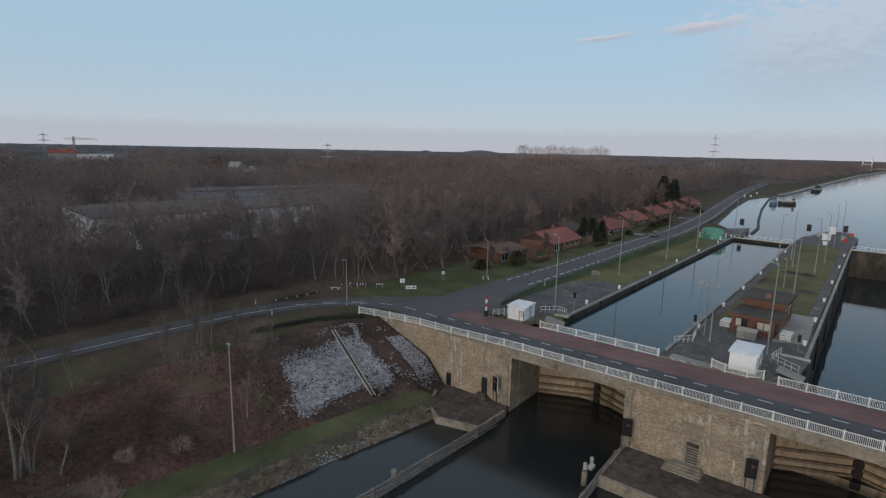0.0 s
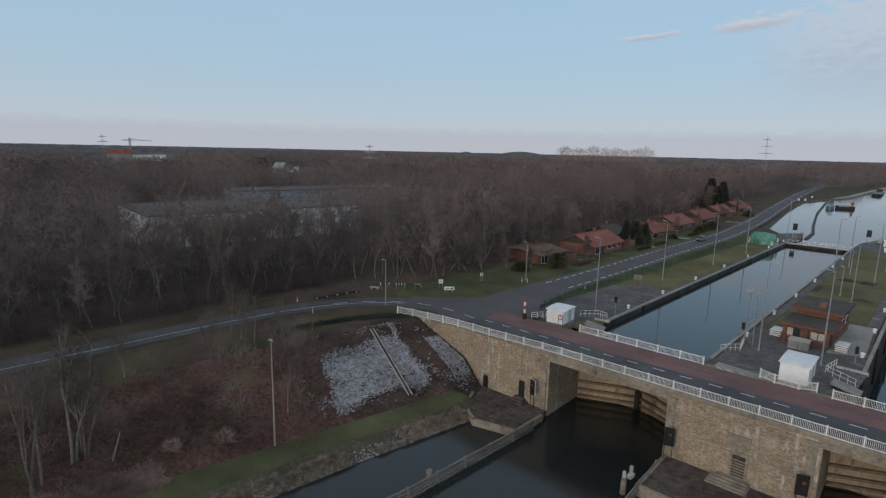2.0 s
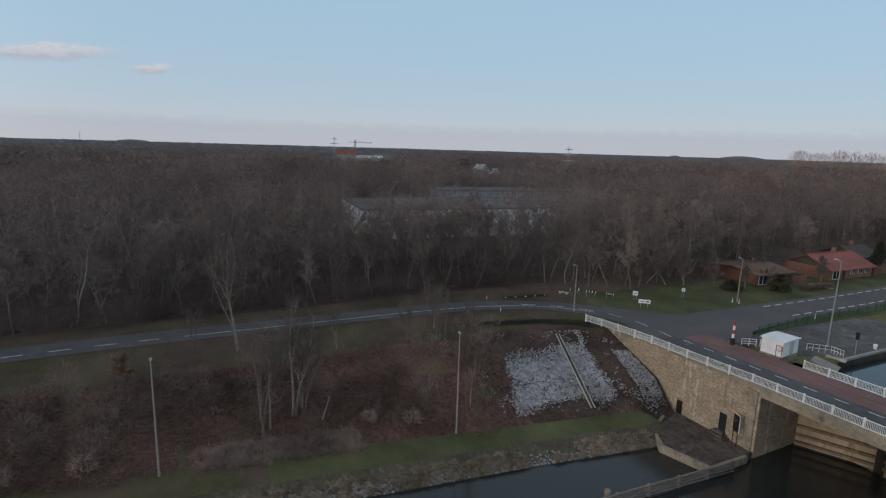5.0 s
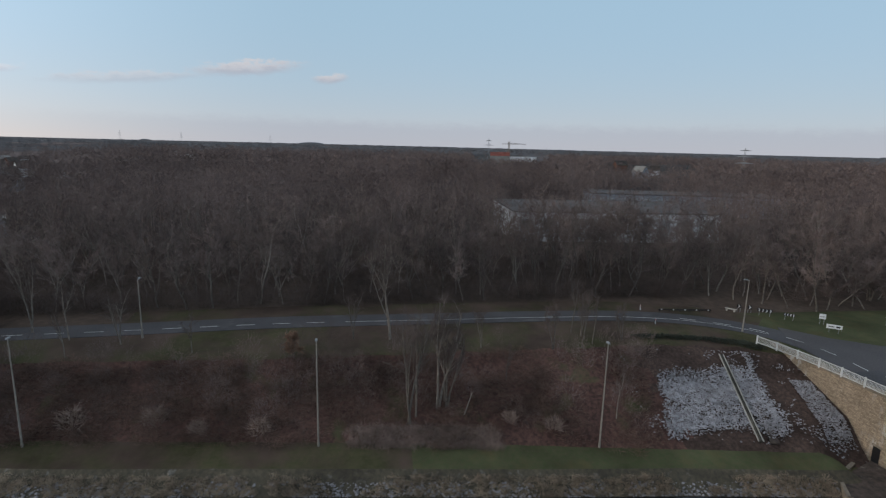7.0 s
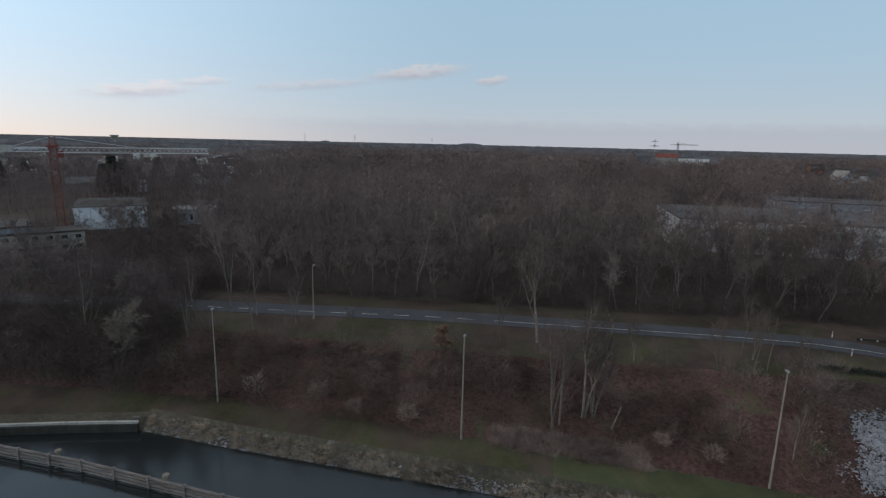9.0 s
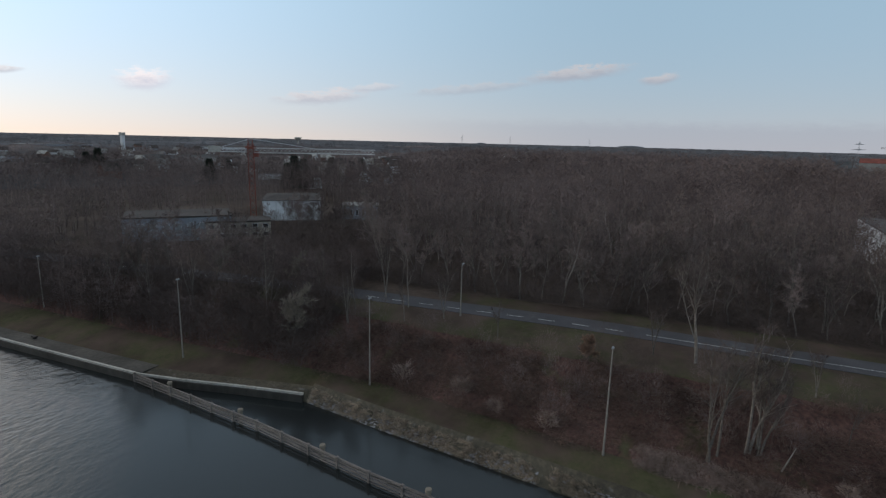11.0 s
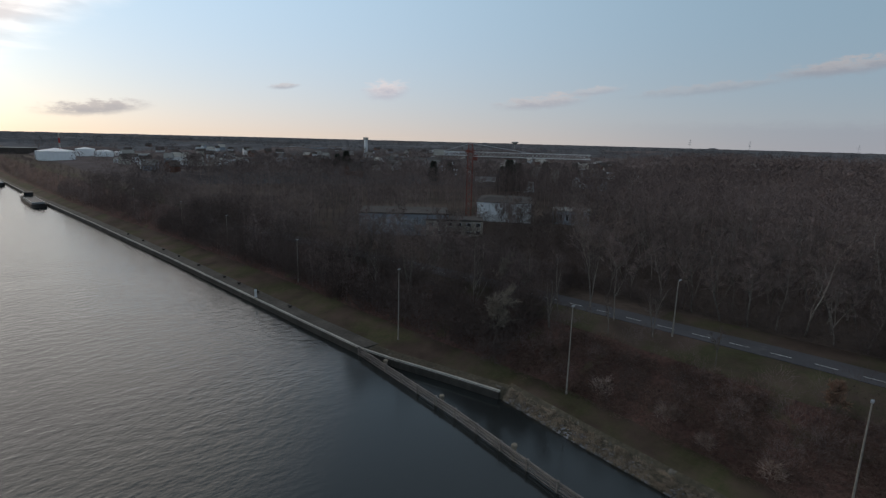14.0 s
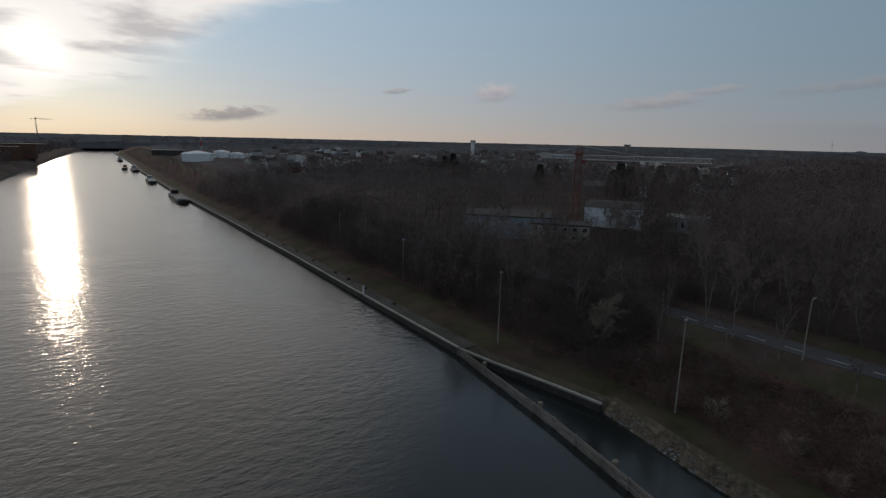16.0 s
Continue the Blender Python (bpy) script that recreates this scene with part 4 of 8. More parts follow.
# upper gates with a footbridge over them
for x0, x1, y, w in ((lock_left(201), lock_right(201), 200.6, WATER_LOCK), (big_left(201), 16, 202.4, 0.3)):
    g = thing("lock_gate", "dark upper lock gate with a pale footway on top", "lock gate", x0, y, 0, 0, "upper lock gates")
    part("skin", Shape().box((x1 - x0) / 2, 0, -4, x1 - x0, 0.6, YARD + 3.9), "chamber", g)
    part("footway", Shape().box((x1 - x0) / 2, -0.3, YARD - 0.1, x1 - x0, 1.5, 0.2), "coping", g, "pale concrete footway")
    hr = Shape()
    n = int((x1 - x0) / 1.5)
    for i in range(n + 1):
        hr.box(i * (x1 - x0) / n, 0.4, YARD + 0.1, 0.06, 0.06, 1.0)
    hr.box((x1 - x0) / 2, 0.4, YARD + 1.05, x1 - x0, 0.05, 0.06).box((x1 - x0) / 2, 0.4, YARD + 0.6, x1 - x0, 0.04, 0.04)
    part("handrail", hr, "rail", g)

# yards beside the chambers
sh = Shape().prism([(-52.4, 72.7), (-45.9, 71.7), (-43.9, 79.7), (lock_left(80) - 0.75, 79.5), (lock_left(104) - 0.75, 104), (-47.3, 108.9), (-54.3, 102.2), (-54.1, 81.0)], YARD - 0.3, YARD + 0.05)
structure("yard", sh, "paving", "dark patched asphalt yard beside the lock", "yard")
sh = Shape().prism([(lock_right(74) + 0.75, 71), (-8.5, 72.5), (-8.1, 85.4), (big_left(100) - 0.75, 100), (-16.4, 100.0), (lock_right(96) + 0.75, 96)], YARD - 0.3, YARD + 0.05)
structure("yard", sh, "paving", "dark patched asphalt yard between the locks", "yard")
for f, y0, y1, side, w in ((lock_left, 102, 203, -1, 1.4), (lock_right, 98, 203, 1, 2.0), (big_left, 101, 203, -1, 2.3)):
    sh = Shape().prism([(f(y0) + side * 0.75, y0), (f(y1) + side * 0.75, y1), (f(y1) + side * w, y1), (f(y0) + side * w, y0)], YARD - 0.3, YARD + 0.045)
    structure("path", sh, "paving", "narrow dark paved strip along the chamber", "path")
sh = Shape().prism([(-13.6, 90.4), (-9.4, 92.6), (-10.6, 109.8), (-13.9, 109.7)], YARD - 0.2, YARD + 0.07)
structure("slab", sh, "slab", "pale concrete slab beside the lock cabin", "slab")
sh = Shape().prism([on_bridge(17.3, 11.2), on_bridge(17.6, 15.2), on_bridge(23.5, 14.4), on_bridge(23.5, 11.0)], YARD - 0.2, YARD + 0.09)
structure("slab", sh, "slab", "pale concrete ramp beside the bridge", "slab")
for cx, cy, rx, ry in ((-20.6, 149.6, 1.9, 2.2), (-17.0, 149.2, 1.7, 2.0), (-14.9, 130.1, 1.7, 1.5), (-23.6, 135.0, 0.9, 4.0)):
    sh = Shape().prism([(cx + rx * math.cos(a * 0.5236) * (1 + 0.25 * math.sin(a * 2.1)), cy + ry * math.sin(a * 0.5236) * (1 + 0.2 * math.cos(a * 1.7))) for a in range(12)], YARD - 0.1, YARD + 0.03)
    structure("bare_patch", sh, "soil", "dark bare patch worn into the lawn", "patch")
# upper head
sh = Shape().prism([(lock_left(203) - 9, 203), (lock_left(203), 203), (lock_left(203), 222), (-47.0, 230), (-53.8, 221.3)], -1, YARD + 0.05)
structure("quay", sh, "paving", "concrete quay of the upper lock head", "quay")
sh = Shape().prism([(lock_right(203), 202), (big_left(203), 202), (big_left(203) - 0.5, 230), (-18.3, 246.8), (-22.7, 246.6), (lock_right(203), 220)], -1, YARD + 0.05)
structure("quay", sh, "paving", "concrete nose between the two upper lock heads", "quay")

# ---- lamps and masts ----
def lamp_post(h, arm, head="flat", material="pole"):
    """A slim post with a short arm; returns the master, to be copied."""
    s = thing("street_lamp", "tall slim pale lamp post on the canal bank", "street lamp", group="lamp posts")
    part("foot", Shape().cyl(0, 0, -0.4, 0.5, 0.16, 0.14, 8), material, s)
    part("shaft", Shape().cyl(0, 0, 0.5, h, 0.115, 0.06, 8), material, s)
    part("arm", Shape().tube((0, 0, h - 0.06), (arm, 0, h + 0.12), 0.04, 0.035, 6), "grey_steel", s)
    part("luminaire", Shape().box(arm + 0.22, 0, h + 0.06, 0.62, 0.26, 0.14, 0, 0.8), "grey_steel", s)
    return s


def place(master, spots, label=""):
    """Sets the master on the first spot (x, y, z, turn) and copies on the rest."""
    out = []
    for i, (x, y, z, rz) in enumerate(spots):
        m = pose(x, y, z, 0, 0, rz)
        if i == 0:
            master.matrix_basis = m
            out.append(master)
        else:
            out.append(copy_thing(master, m))
    return out


place(lamp_post(12.5, -0.3), [(x, y, ground(x, y) - 0.05, 0) for x, y in ((-53.3, 26.0), (-56.6, -5.9), (-59.4, -38.1), (-54.7, -69.4))])
low = lamp_post(10.0, -0.3)
place(low, [(-57.5, -110.4, ground(-57.5, -110.4) - 0.05, 0)])
place(lamp_post(8.6, -0.3), [(x, y, ground(x, y) - 0.05, 0) for x, y in ((-58.2, -153.6), (-57.2, -189.7), (-54.4, -238.1), (-49.6, -290.8), (-44.6, -345.6))])
road_lamp = lamp_post(8.1, -0.8)
tagged(road_lamp, "grey road lamp post beside the curving road", "street lamp", "road lamps")
place(road_lamp, [(-74.3, -30.9, LAND, 0), (-71.1, 56.0, LAND, 90), (-66.8, 90.2, LAND, 0)])
yard_lamp = lamp_post(13.0, -1.0, material="grey_steel")
tagged(yard_lamp, "tall grey steel lamp mast in the lock yard", "lamp mast", "lock lamp masts")
place(yard_lamp, [(-45.9, 82.6, YARD, 0), (-48.8, 116.2, YARD, 0), (-47.5, 142.8, YARD, 0), (-47.3, 167.3, YARD, 0), (-20.4, 83.6, YARD, 180), (-13.0, 83.9, YARD, 0), (-14.5, 112.0, YARD, 0), (-23.6, 168.9, YARD, 180),
                  (-16.2, 152.4, YARD, 0), (-16.3, 170.3, YARD, 0), (-17.5, 200.5, YARD, 0), (-17.8, 223.5, YARD, 0), (-24.7, 157.1, YARD, 180), (-48.4, 214.5, YARD, 0)])
yard_low = lamp_post(6.0, -0.6, material="grey_steel")
tagged(yard_low, "low grey lamp mast on the lock lawn", "lamp mast", "low lock lamps")
place(yard_low, [(-19.0, 131.4, YARD, 0), (-21.6, 158.1, YARD, 0)])

# lattice gantry at the chamber's end
g = thing("gantry", "white lattice gantry mast beside the lock chamber", "gantry", -22.4, 85.9, YARD, 12)
for sx in (-0.55, 0.55):
    for sy in (-0.5, 0.5):
        part("leg", Shape().tube((sx, sy, 0), (sx * 0.85, sy * 0.85, 8.0), 0.06, 0.05, 5), "grey_steel", g)
br = Shape()
for i in range(8):
    s_ = 1 if i % 2 else -1
    for sy in (-0.5, 0.5):
        br.tube((-0.55 * s_, sy, i), (0.55 * s_, sy, i + 1), 0.025, 0.025, 4)
    for sx in (-0.55, 0.55):
        br.tube((sx, -0.5 * s_, i), (sx, 0.5 * s_, i + 1), 0.025, 0.025, 4)
part("lattice", br, "grey_steel", g)
part("crossbar", Shape().box(0.4, 0, 7.9, 3.2, 0.3, 0.12).box(-0.5, 0, 8.0, 0.5, 0.3, 0.5), "grey_steel", g)

# small traffic signals and large signal boards
for x, y, h in ((-42.5, 83.2, 3.3), (-23.4, 86.1, 2.9), (-10.0, 88.7, 2.3)):
    s = thing("lock_signal", "small black signal head on a post", "signal", x, y, YARD, 0, "lock signals")
    part("post", Shape().cyl(0, 0, 0, h - 0.9, 0.06, 0.06, 6), "grey_steel", s)
    part("head", Shape().box(0, 0, h - 0.95, 0.4, 0.3, 1.05), "black", s)
for x, y, h in ((-46.4, 214.9, 5.0), (-27.0, 222.0, 4.4), (-17.9, 236.1, 3.6)):
    s = thing("signal_board", "large black signal board on two legs", "signal", x, y, YARD, 0, "upper signal boards")
    part("board", Shape().box(0, 0, h - 2.3, 1.35, 0.2, 2.3), "black", s)
    for q in (-0.45, 0.45):
        part("leg", Shape().box(q, 0.05, 0, 0.12, 0.12, h - 2.2), "grey_steel", s)

# white mooring bollards on the coping
bol = thing("bollard", "short white mooring bollard on the lock coping", "bollard", group="mooring bollards")
part("body", Shape().cyl(0, 0, 0, 0.5, 0.22, 0.2, 10), "white", bol)
part("cap", Shape().cyl(0, 0, 0.5, 0.72, 0.30, 0.26, 10), "white", bol)
spots = [(lock_left(y) - 1.0, y, YARD + 0.04, 0) for y in (88.8, 104, 122, 141.5, 161.5, 183, 201)]
spots += [(lock_right(y) + 1.0, y, YARD + 0.04, 0) for y in (89, 105.7, 122.7, 141.5, 163.9, 179.4)]
spots += [(big_left(y) - 1.1, y, YARD + 0.04, 0) for y in (92, 107, 123.5, 142.7, 165, 185.3)]
place(bol, spots)

# ---- cabins, lock house ----
def cabin(x, y, z, rz, w, d, h, label):
    c = thing("cabin", label, "cabin", x, y, z, rz, "white cabins")
    part("body", Shape().box(0, 0, 0, w, d, h), "white", c)
    ro = Shape()
    ov = 0.18
    ro.loft([[(sx * (w / 2 + ov), -d / 2 - ov, h), (sx * (w / 2 + ov), 0, h + 0.1), (sx * (w / 2 + ov), d / 2 + ov, h), (sx * (w / 2 + ov), d / 2 + ov, h - 0.1), (sx * (w / 2 + ov), -d / 2 - ov, h - 0.1)] for sx in (-1, 1)])
    part("roof", ro, "white", c)
    dr = part("door", Shape().box(w / 2 + 0.02, 0.2, 0.05, 0.05, 0.9, h - 0.3), "coping", c)
    part("handle", Shape().box(w / 2 + 0.08, -0.1, 1.0, 0.05, 0.14, 0.05), "grey_steel", dr)
    part("plinth", Shape().box(0, 0, -0.9, w + 0.1, d + 0.1, 0.9), "concrete", c)
    return c


cabin(-45.8, 71.6, DECK + 0.05, 8, 2.9, 4.0, 2.15, "small white cabin with a low roof beside the road")
cabin(-13.8, 74.9, DECK + 0.05, 3, 3.0, 5.0, 2.35, "white cabin on the pier with a railing before it")
for x, y, rz in ((-42.8, 74.3, 20), (-10.6, 77.3, 0)):
    sh = Shape().loft([[(0, -1.1, 0.75), (0, 1.1, 0.75), (0, 1.1, 0.55), (0, -1.1, 0.55)], [(3.0, -1.1, 0.05), (3.0, 1.1, 0.05), (3.0, 1.1, -0.1), (3.0, -1.1, -0.1)]])
    piece("ramp", sh, "slab", "pale sloping concrete ramp beside the cabin", "ramp", x, y, YARD, rz)
sg = thing("road_sign", "round white sign with a red ring on two posts", "sign", -44.1, 69.0, DECK, 0)
for q in (-0.4, 0.4):
    part("post", Shape().cyl(q, 0, 0, 1.9, 0.04, 0.04, 6), "hull", sg)
part("ring", Shape().tube((0, -0.03, 1.45), (0, 0.0, 1.45), 0.42, 0.42, 20), "red", sg, "red ring")
part("disc", Shape().tube((0, -0.045, 1.45), (0, -0.01, 1.45), 0.31, 0.31, 20), "white", sg)
part("symbol", Shape().box(0, -0.05, 1.3, 0.1, 0.02, 0.3), "black", sg)

h = thing("lock_house", "brown brick lock keeper's house with two flat-roofed blocks", "lock house", -16.6, 92.0, YARD, 0)
W = 5.6
part("lower_wall", Shape().box(0, 3.0, 0, W, 6.0, 2.7), "brick_dark", h)
part("roof", Shape().box(0, 2.8, 2.7, W + 1.1, 7.0, 0.32), "roof_dark", h, "dark flat roof with a brown fascia")
part("fascia", Shape().box(0, -0.72, 2.62, W + 1.2, 0.12, 0.36).box(W / 2 + 0.57, 2.8, 2.62, 0.12, 7.0, 0.36).box(-W / 2 - 0.57, 2.8, 2.62, 0.12, 7.0, 0.36), "brick_dark", h, "brown wooden fascia")
for q in (-2.7, 0.0, 2.7):
    part("column", Shape().box(q, -0.12, 0, 0.5, 0.3, 2.6), "brick_dark", h)
part("upper_wall", Shape().box(0.1, 10.0, 0, W + 0.2, 7.6, 4.1), "brick_dark", h)
part("upper_roof", Shape().box(0.1, 10.0, 4.1, W + 1.2, 8.6, 0.3), "roof_dark", h)
part("upper_fascia", Shape().box(0.1, 5.68, 3.75, W + 1.25, 0.1, 0.45), "brick_dark", h)
part("chimney", Shape().box(0.4, 7.5, 4.4, 0.8, 0.8, 0.75), "brick", h)
for wx, ww in ((-1.6, 1.7), (1.5, 1.9)):
    w_ = part("window", Shape().box(wx, -0.03, 1.0, ww, 0.1, 1.25), "hull", h)
    part("pane", Shape().box(wx - ww / 4, -0.09, 1.08, ww / 2 - 0.12, 0.04, 1.1), "pale_window", w_)
    part("pane", Shape().box(wx + ww / 4, -0.09, 1.08, ww / 2 - 0.12, 0.04, 1.1), "pale_window" if wx > 0 else "glass", w_)
    part("window_sill", Shape().box(wx, -0.1, 0.9, ww + 0.2, 0.22, 0.1), "concrete", w_)
part("door", Shape().box(W / 2 + 0.02, 2.0, 0.05, 0.08, 1.0, 2.1), "hull", h)
for wy in (7.8, 11.2):
    w_ = part("window", Shape().box(W / 2 + 0.22, wy, 1.8, 0.08, 1.4, 1.2), "white", h)
    part("pane", Shape().box(W / 2 + 0.27, wy, 1.88, 0.04, 1.2, 1.04), "glass", w_)
# White boxes added in place of small white handrails beside the house.
for x, y in ((-20.7, 94.0), (-12.2, 93.4)):
    b = thing("planter_box", "white slatted box in place of a handrail beside the lock house", "box", x, y, YARD, 0, "white boxes")
    part("body", Shape().box(0, 0, 0.1, 1.5, 2.6, 0.9), "rail", b)
    for i in range(3):
        part("slat", Shape().box(0, 0, 0.25 + i * 0.28, 1.56, 2.66, 0.08), "hull", b)
bx = thing("cabinet", "pale concrete equipment cabinet before the lock house", "cabinet", -16.8, 89.5, YARD, 3)
part("body", Shape().box(0, 0, 0, 2.5, 1.7, 1.25), "slab", bx)
part("lid", Shape().box(0, 0, 1.25, 2.7, 1.9, 0.12), "coping", bx)
part("seam", Shape().box(0, -0.86, 0.1, 0.04, 0.03, 1.1), "hull", bx)

# white buildings at the upper head
for x, y, w, d, hh in ((-21.4, 219, 2.2, 2.8, 1.9), (-21.8, 238, 2.2, 2.4, 2.3), (-20.2, 205.8, 1.2, 1.4, 1.0)):
    cabin(x, y, YARD + 0.1, 0, w, d, hh, "white service cabin at the upper lock head")
sh = thing("windsock_board", "small red and white board at the quay edge", "sign", -15.6, 230.1, YARD, 0)
part("board", Shape().box(0, 0, 0.8, 1.2, 0.1, 1.0), "red", sh)
part("post", Shape().box(0, 0.08, 0, 0.1, 0.08, 1.2), "grey_steel", sh)

# green netted stack beside the chamber
gn = thing("netted_stack", "ragged heap under torn green netting on the lawn", "covered heap", -49.4, 191.8, YARD, 0)
rng = random.Random(4)
rings = []
for z, k in ((0, 1.08), (0.9, 1.0), (1.8, 1.03), (2.6, 0.97), (3.2, 0.9), (3.5, 0.6)):
    ring = []
    for q in range(28):
        a = 2 * math.pi * q / 28
        c_, n_ = math.cos(a), math.sin(a)
        m_ = 1 / max(abs(c_), abs(n_)) ** 0.8
        wob = 1 + 0.10 * noise.noise((a * 2.2, z * 0.9, 3.0)) + 0.05 * noise.noise((a * 6.0, z * 2.0, 8.0))
        ring.append((-0.4 + 3.4 * k * c_ * m_ * wob, 1.7 * k * n_ * m_ * wob, z * (1 + 0.12 * noise.noise((a, 1.0, 2.0)))))
    rings.append(ring)
part("net_cover", Shape().loft(rings), "green_net", gn)
for i in range(6):
    s_ = Shape()
    x0, y0, r, hh = rng.uniform(-3.4, 4.2), rng.uniform(-1.9, -1.2), rng.uniform(0.4, 0.8), rng.uniform(1.0, 2.6)
    lx, ly = rng.uniform(-0.5, 0.5), rng.uniform(-0.3, 0.3)
    rings = []
    for k in range(6):
        t = k / 5
        rings.append([(x0 + lx * t + r * (1 - 0.45 * t) * math.cos(a) * rng.uniform(0.7, 1.25), y0 + ly * t + r * 1.3 * (1 - 0.45 * t) * math.sin(a) * rng.uniform(0.7, 1.25), hh * t * rng.uniform(0.86, 1.0)) for a in [2 * math.pi * j / 9 for j in range(9)]])
    s_.loft(rings)
    part("net_fold", s_, "green_net", gn)
for x0, y0, hh in ((-3.9, -1.2, 1.9), (2.8, -1.9, 1.2), (3.9, -0.6, 2.4), (0.4, -2.3, 0.8)):
    part("sheet", Shape().box(x0, y0, 0, 0.7, 0.6, hh, 20, 0.5), "coping", gn, "pale torn sheet")
# railings round the nose of the upper head
for pts in (((-26.2, 216.0), (-22.9, 245.6)), ((-18.6, 245.8), (-13.6, 229.0)), ((-47.2, 228.6), (-44.6, 221.0))):
    hr = thing("handrail", "grey tube handrail on the upper lock head", "handrail", pts[0][0], pts[0][1], YARD, 0, "tube handrails")
    (xa, ya), (xb, yb) = pts
    n = int(math.hypot(xb - xa, yb - ya) / 1.8)
    for i in range(n + 1):
        part("post", Shape().cyl((xb - xa) * i / n, (yb - ya) * i / n, 0, 1.05, 0.035, 0.035, 5), "grey_steel", hr)
    for z in (0.5, 1.05):
        part("bar", Shape().tube((0, 0, z), (xb - xa, yb - ya, z), 0.035, 0.035, 5), "grey_steel", hr)
for x, y, sx, sy, hh, mt, lab in ((-24.4, 226.5, 1.2, 1.0, 1.3, "grey_steel", "grey winch cabinet on the lock head"), (-17.4, 224.0, 1.0, 1.6, 1.1, "coping", "pale equipment box on the lock head"), (-16.2, 217.5, 0.8, 0.8, 1.4, "red", "small red box on the lock head")):
    b = thing("cabinet", lab, "cabinet", x, y, YARD, 10, "lock head cabinets")
    part("body", Shape().box(0, 0, 0.05, sx, sy, hh), mt, b)
    part("lid", Shape().box(0, 0, hh + 0.05, sx + 0.12, sy + 0.12, 0.08), "grey_steel", b)

# ---- bungalows along the road ----
def bungalow(x, y, rz, w, d, eave, ridge, label, roof="roof", wall="brick"):
    """Ridge along y. w: width across, d: length along the road."""
    b = thing("bungalow", label, "house", x, y, LAND - 0.1, rz, "bungalows beside the road")
    part("wall", Shape().box(0, 0, 0, w, d, eave), wall, b)
    for sy in (-1, 1):
        y0 = sy * (d / 2 - 0.05)
        gb = Shape().loft([[(-w / 2, y0 + q, eave), (w / 2, y0 + q, eave), (0, y0 + q, ridge - 0.1)] for q in (-0.05, 0.05)])
        part("gable", gb, "roof_dark", b, "dark boarded gable")
    ov, th = 0.7, 0.16
    slope = (ridge - eave) / (w / 2)
    for sx in (-1, 1):
        ex = sx * (w / 2 + ov)
        ez = eave - slope * ov
        part("roof", Shape().loft([[(ex, yy, ez), (0, yy, ridge), (0, yy, ridge - th), (ex, yy, ez - th)] for yy in (-d / 2 - ov, d / 2 + ov)]), roof, b)
    part("ridge_cap", Shape().box(0, 0, ridge - 0.04, 0.34, d + 2 * ov, 0.12), roof, b)
    part("chimney", Shape().box(-0.9, d * 0.18, ridge - 0.5, 0.8, 0.6, 1.3), wall, b)
    f = w / 2
    for yy, ww, hh, z0 in ((-d * 0.36, 2.4, 2.0, 0.3), (-d * 0.18, 1.0, 2.05, 0.1), (d * 0.02, 1.4, 1.1, 1.1), (d * 0.2, 1.3, 1.1, 1.1), (d * 0.36, 1.3, 1.1, 1.1)):
        k = part("door" if ww == 1.0 else "window", Shape().box(f + 0.02, yy, z0, 0.1, ww, hh), "white" if ww != 1.0 else "hull", b)
        if ww != 1.0:
            for q in (-0.25, 0.25):
                part("pane", Shape().box(f + 0.08, yy + q * ww, z0 + 0.1, 0.04, ww / 2 - 0.16, hh - 0.2), "glass", k)
    return b


bungalow(-77.4, 134.2, 0, 10.5, 15.5, 2.75, 5.2, "red brick bungalow with a bright red tiled roof")
bungalow(-79.9, 110.7, 0, 12, 11, 2.6, 3.4, "low brown brick house half hidden by shrubs", "roof_brown", "brick_dark")
bungalow(-85.0, 156.0, 0, 9, 9, 2.6, 4.6, "dark-roofed brick bungalow behind a conifer", "roof_dark", "brick")
bungalow(-78.3, 171.5, 0, 7.0, 8.5, 2.6, 5.0, "small brick house with a steep red roof")
bungalow(-82.3, 199.0, 0, 10.0, 15, 2.7, 5.2, "brick bungalow with a red tiled roof beside the road")
bungalow(-83.6, 226.0, 0, 10.0, 15, 2.7, 5.2, "brick bungalow with a red tiled roof and pale windows")
bungalow(-86.2, 255.0, 0, 10.0, 16, 2.7, 5.2, "brick bungalow with a red tiled roof under bare trees")
bungalow(-89.0, 287.0, 0, 10.0, 16, 2.7, 5.2, "far brick bungalow with a red tiled roof")
wl_ = Shape()
for x, y, sx, sy in ((-72.5, 146.9, 0.3, 7), (-76.1, 144.6, 7, 0.3), (-71.9, 115.8, 0.3, 4)):
    wl_.box(x, y, LAND - 0.2, sx, sy, 2.1)
structure("garden_wall_1", wl_, "brick", "low brick garden wall beside the bungalow", "wall")
for x, y, sx, sy in ((-69.4, 119.1, 4.5, 1.6), (-69.0, 153.1, 3.0, 1.3), (-70.1, 177.9, 6, 2), (-73.4, 239.4, 6, 2)):
    sh = Shape().box(x, y, LAND - 0.25, sx, sy, 0.31)
    structure("path", sh, "slab", "pale paved drive to a house", "path")

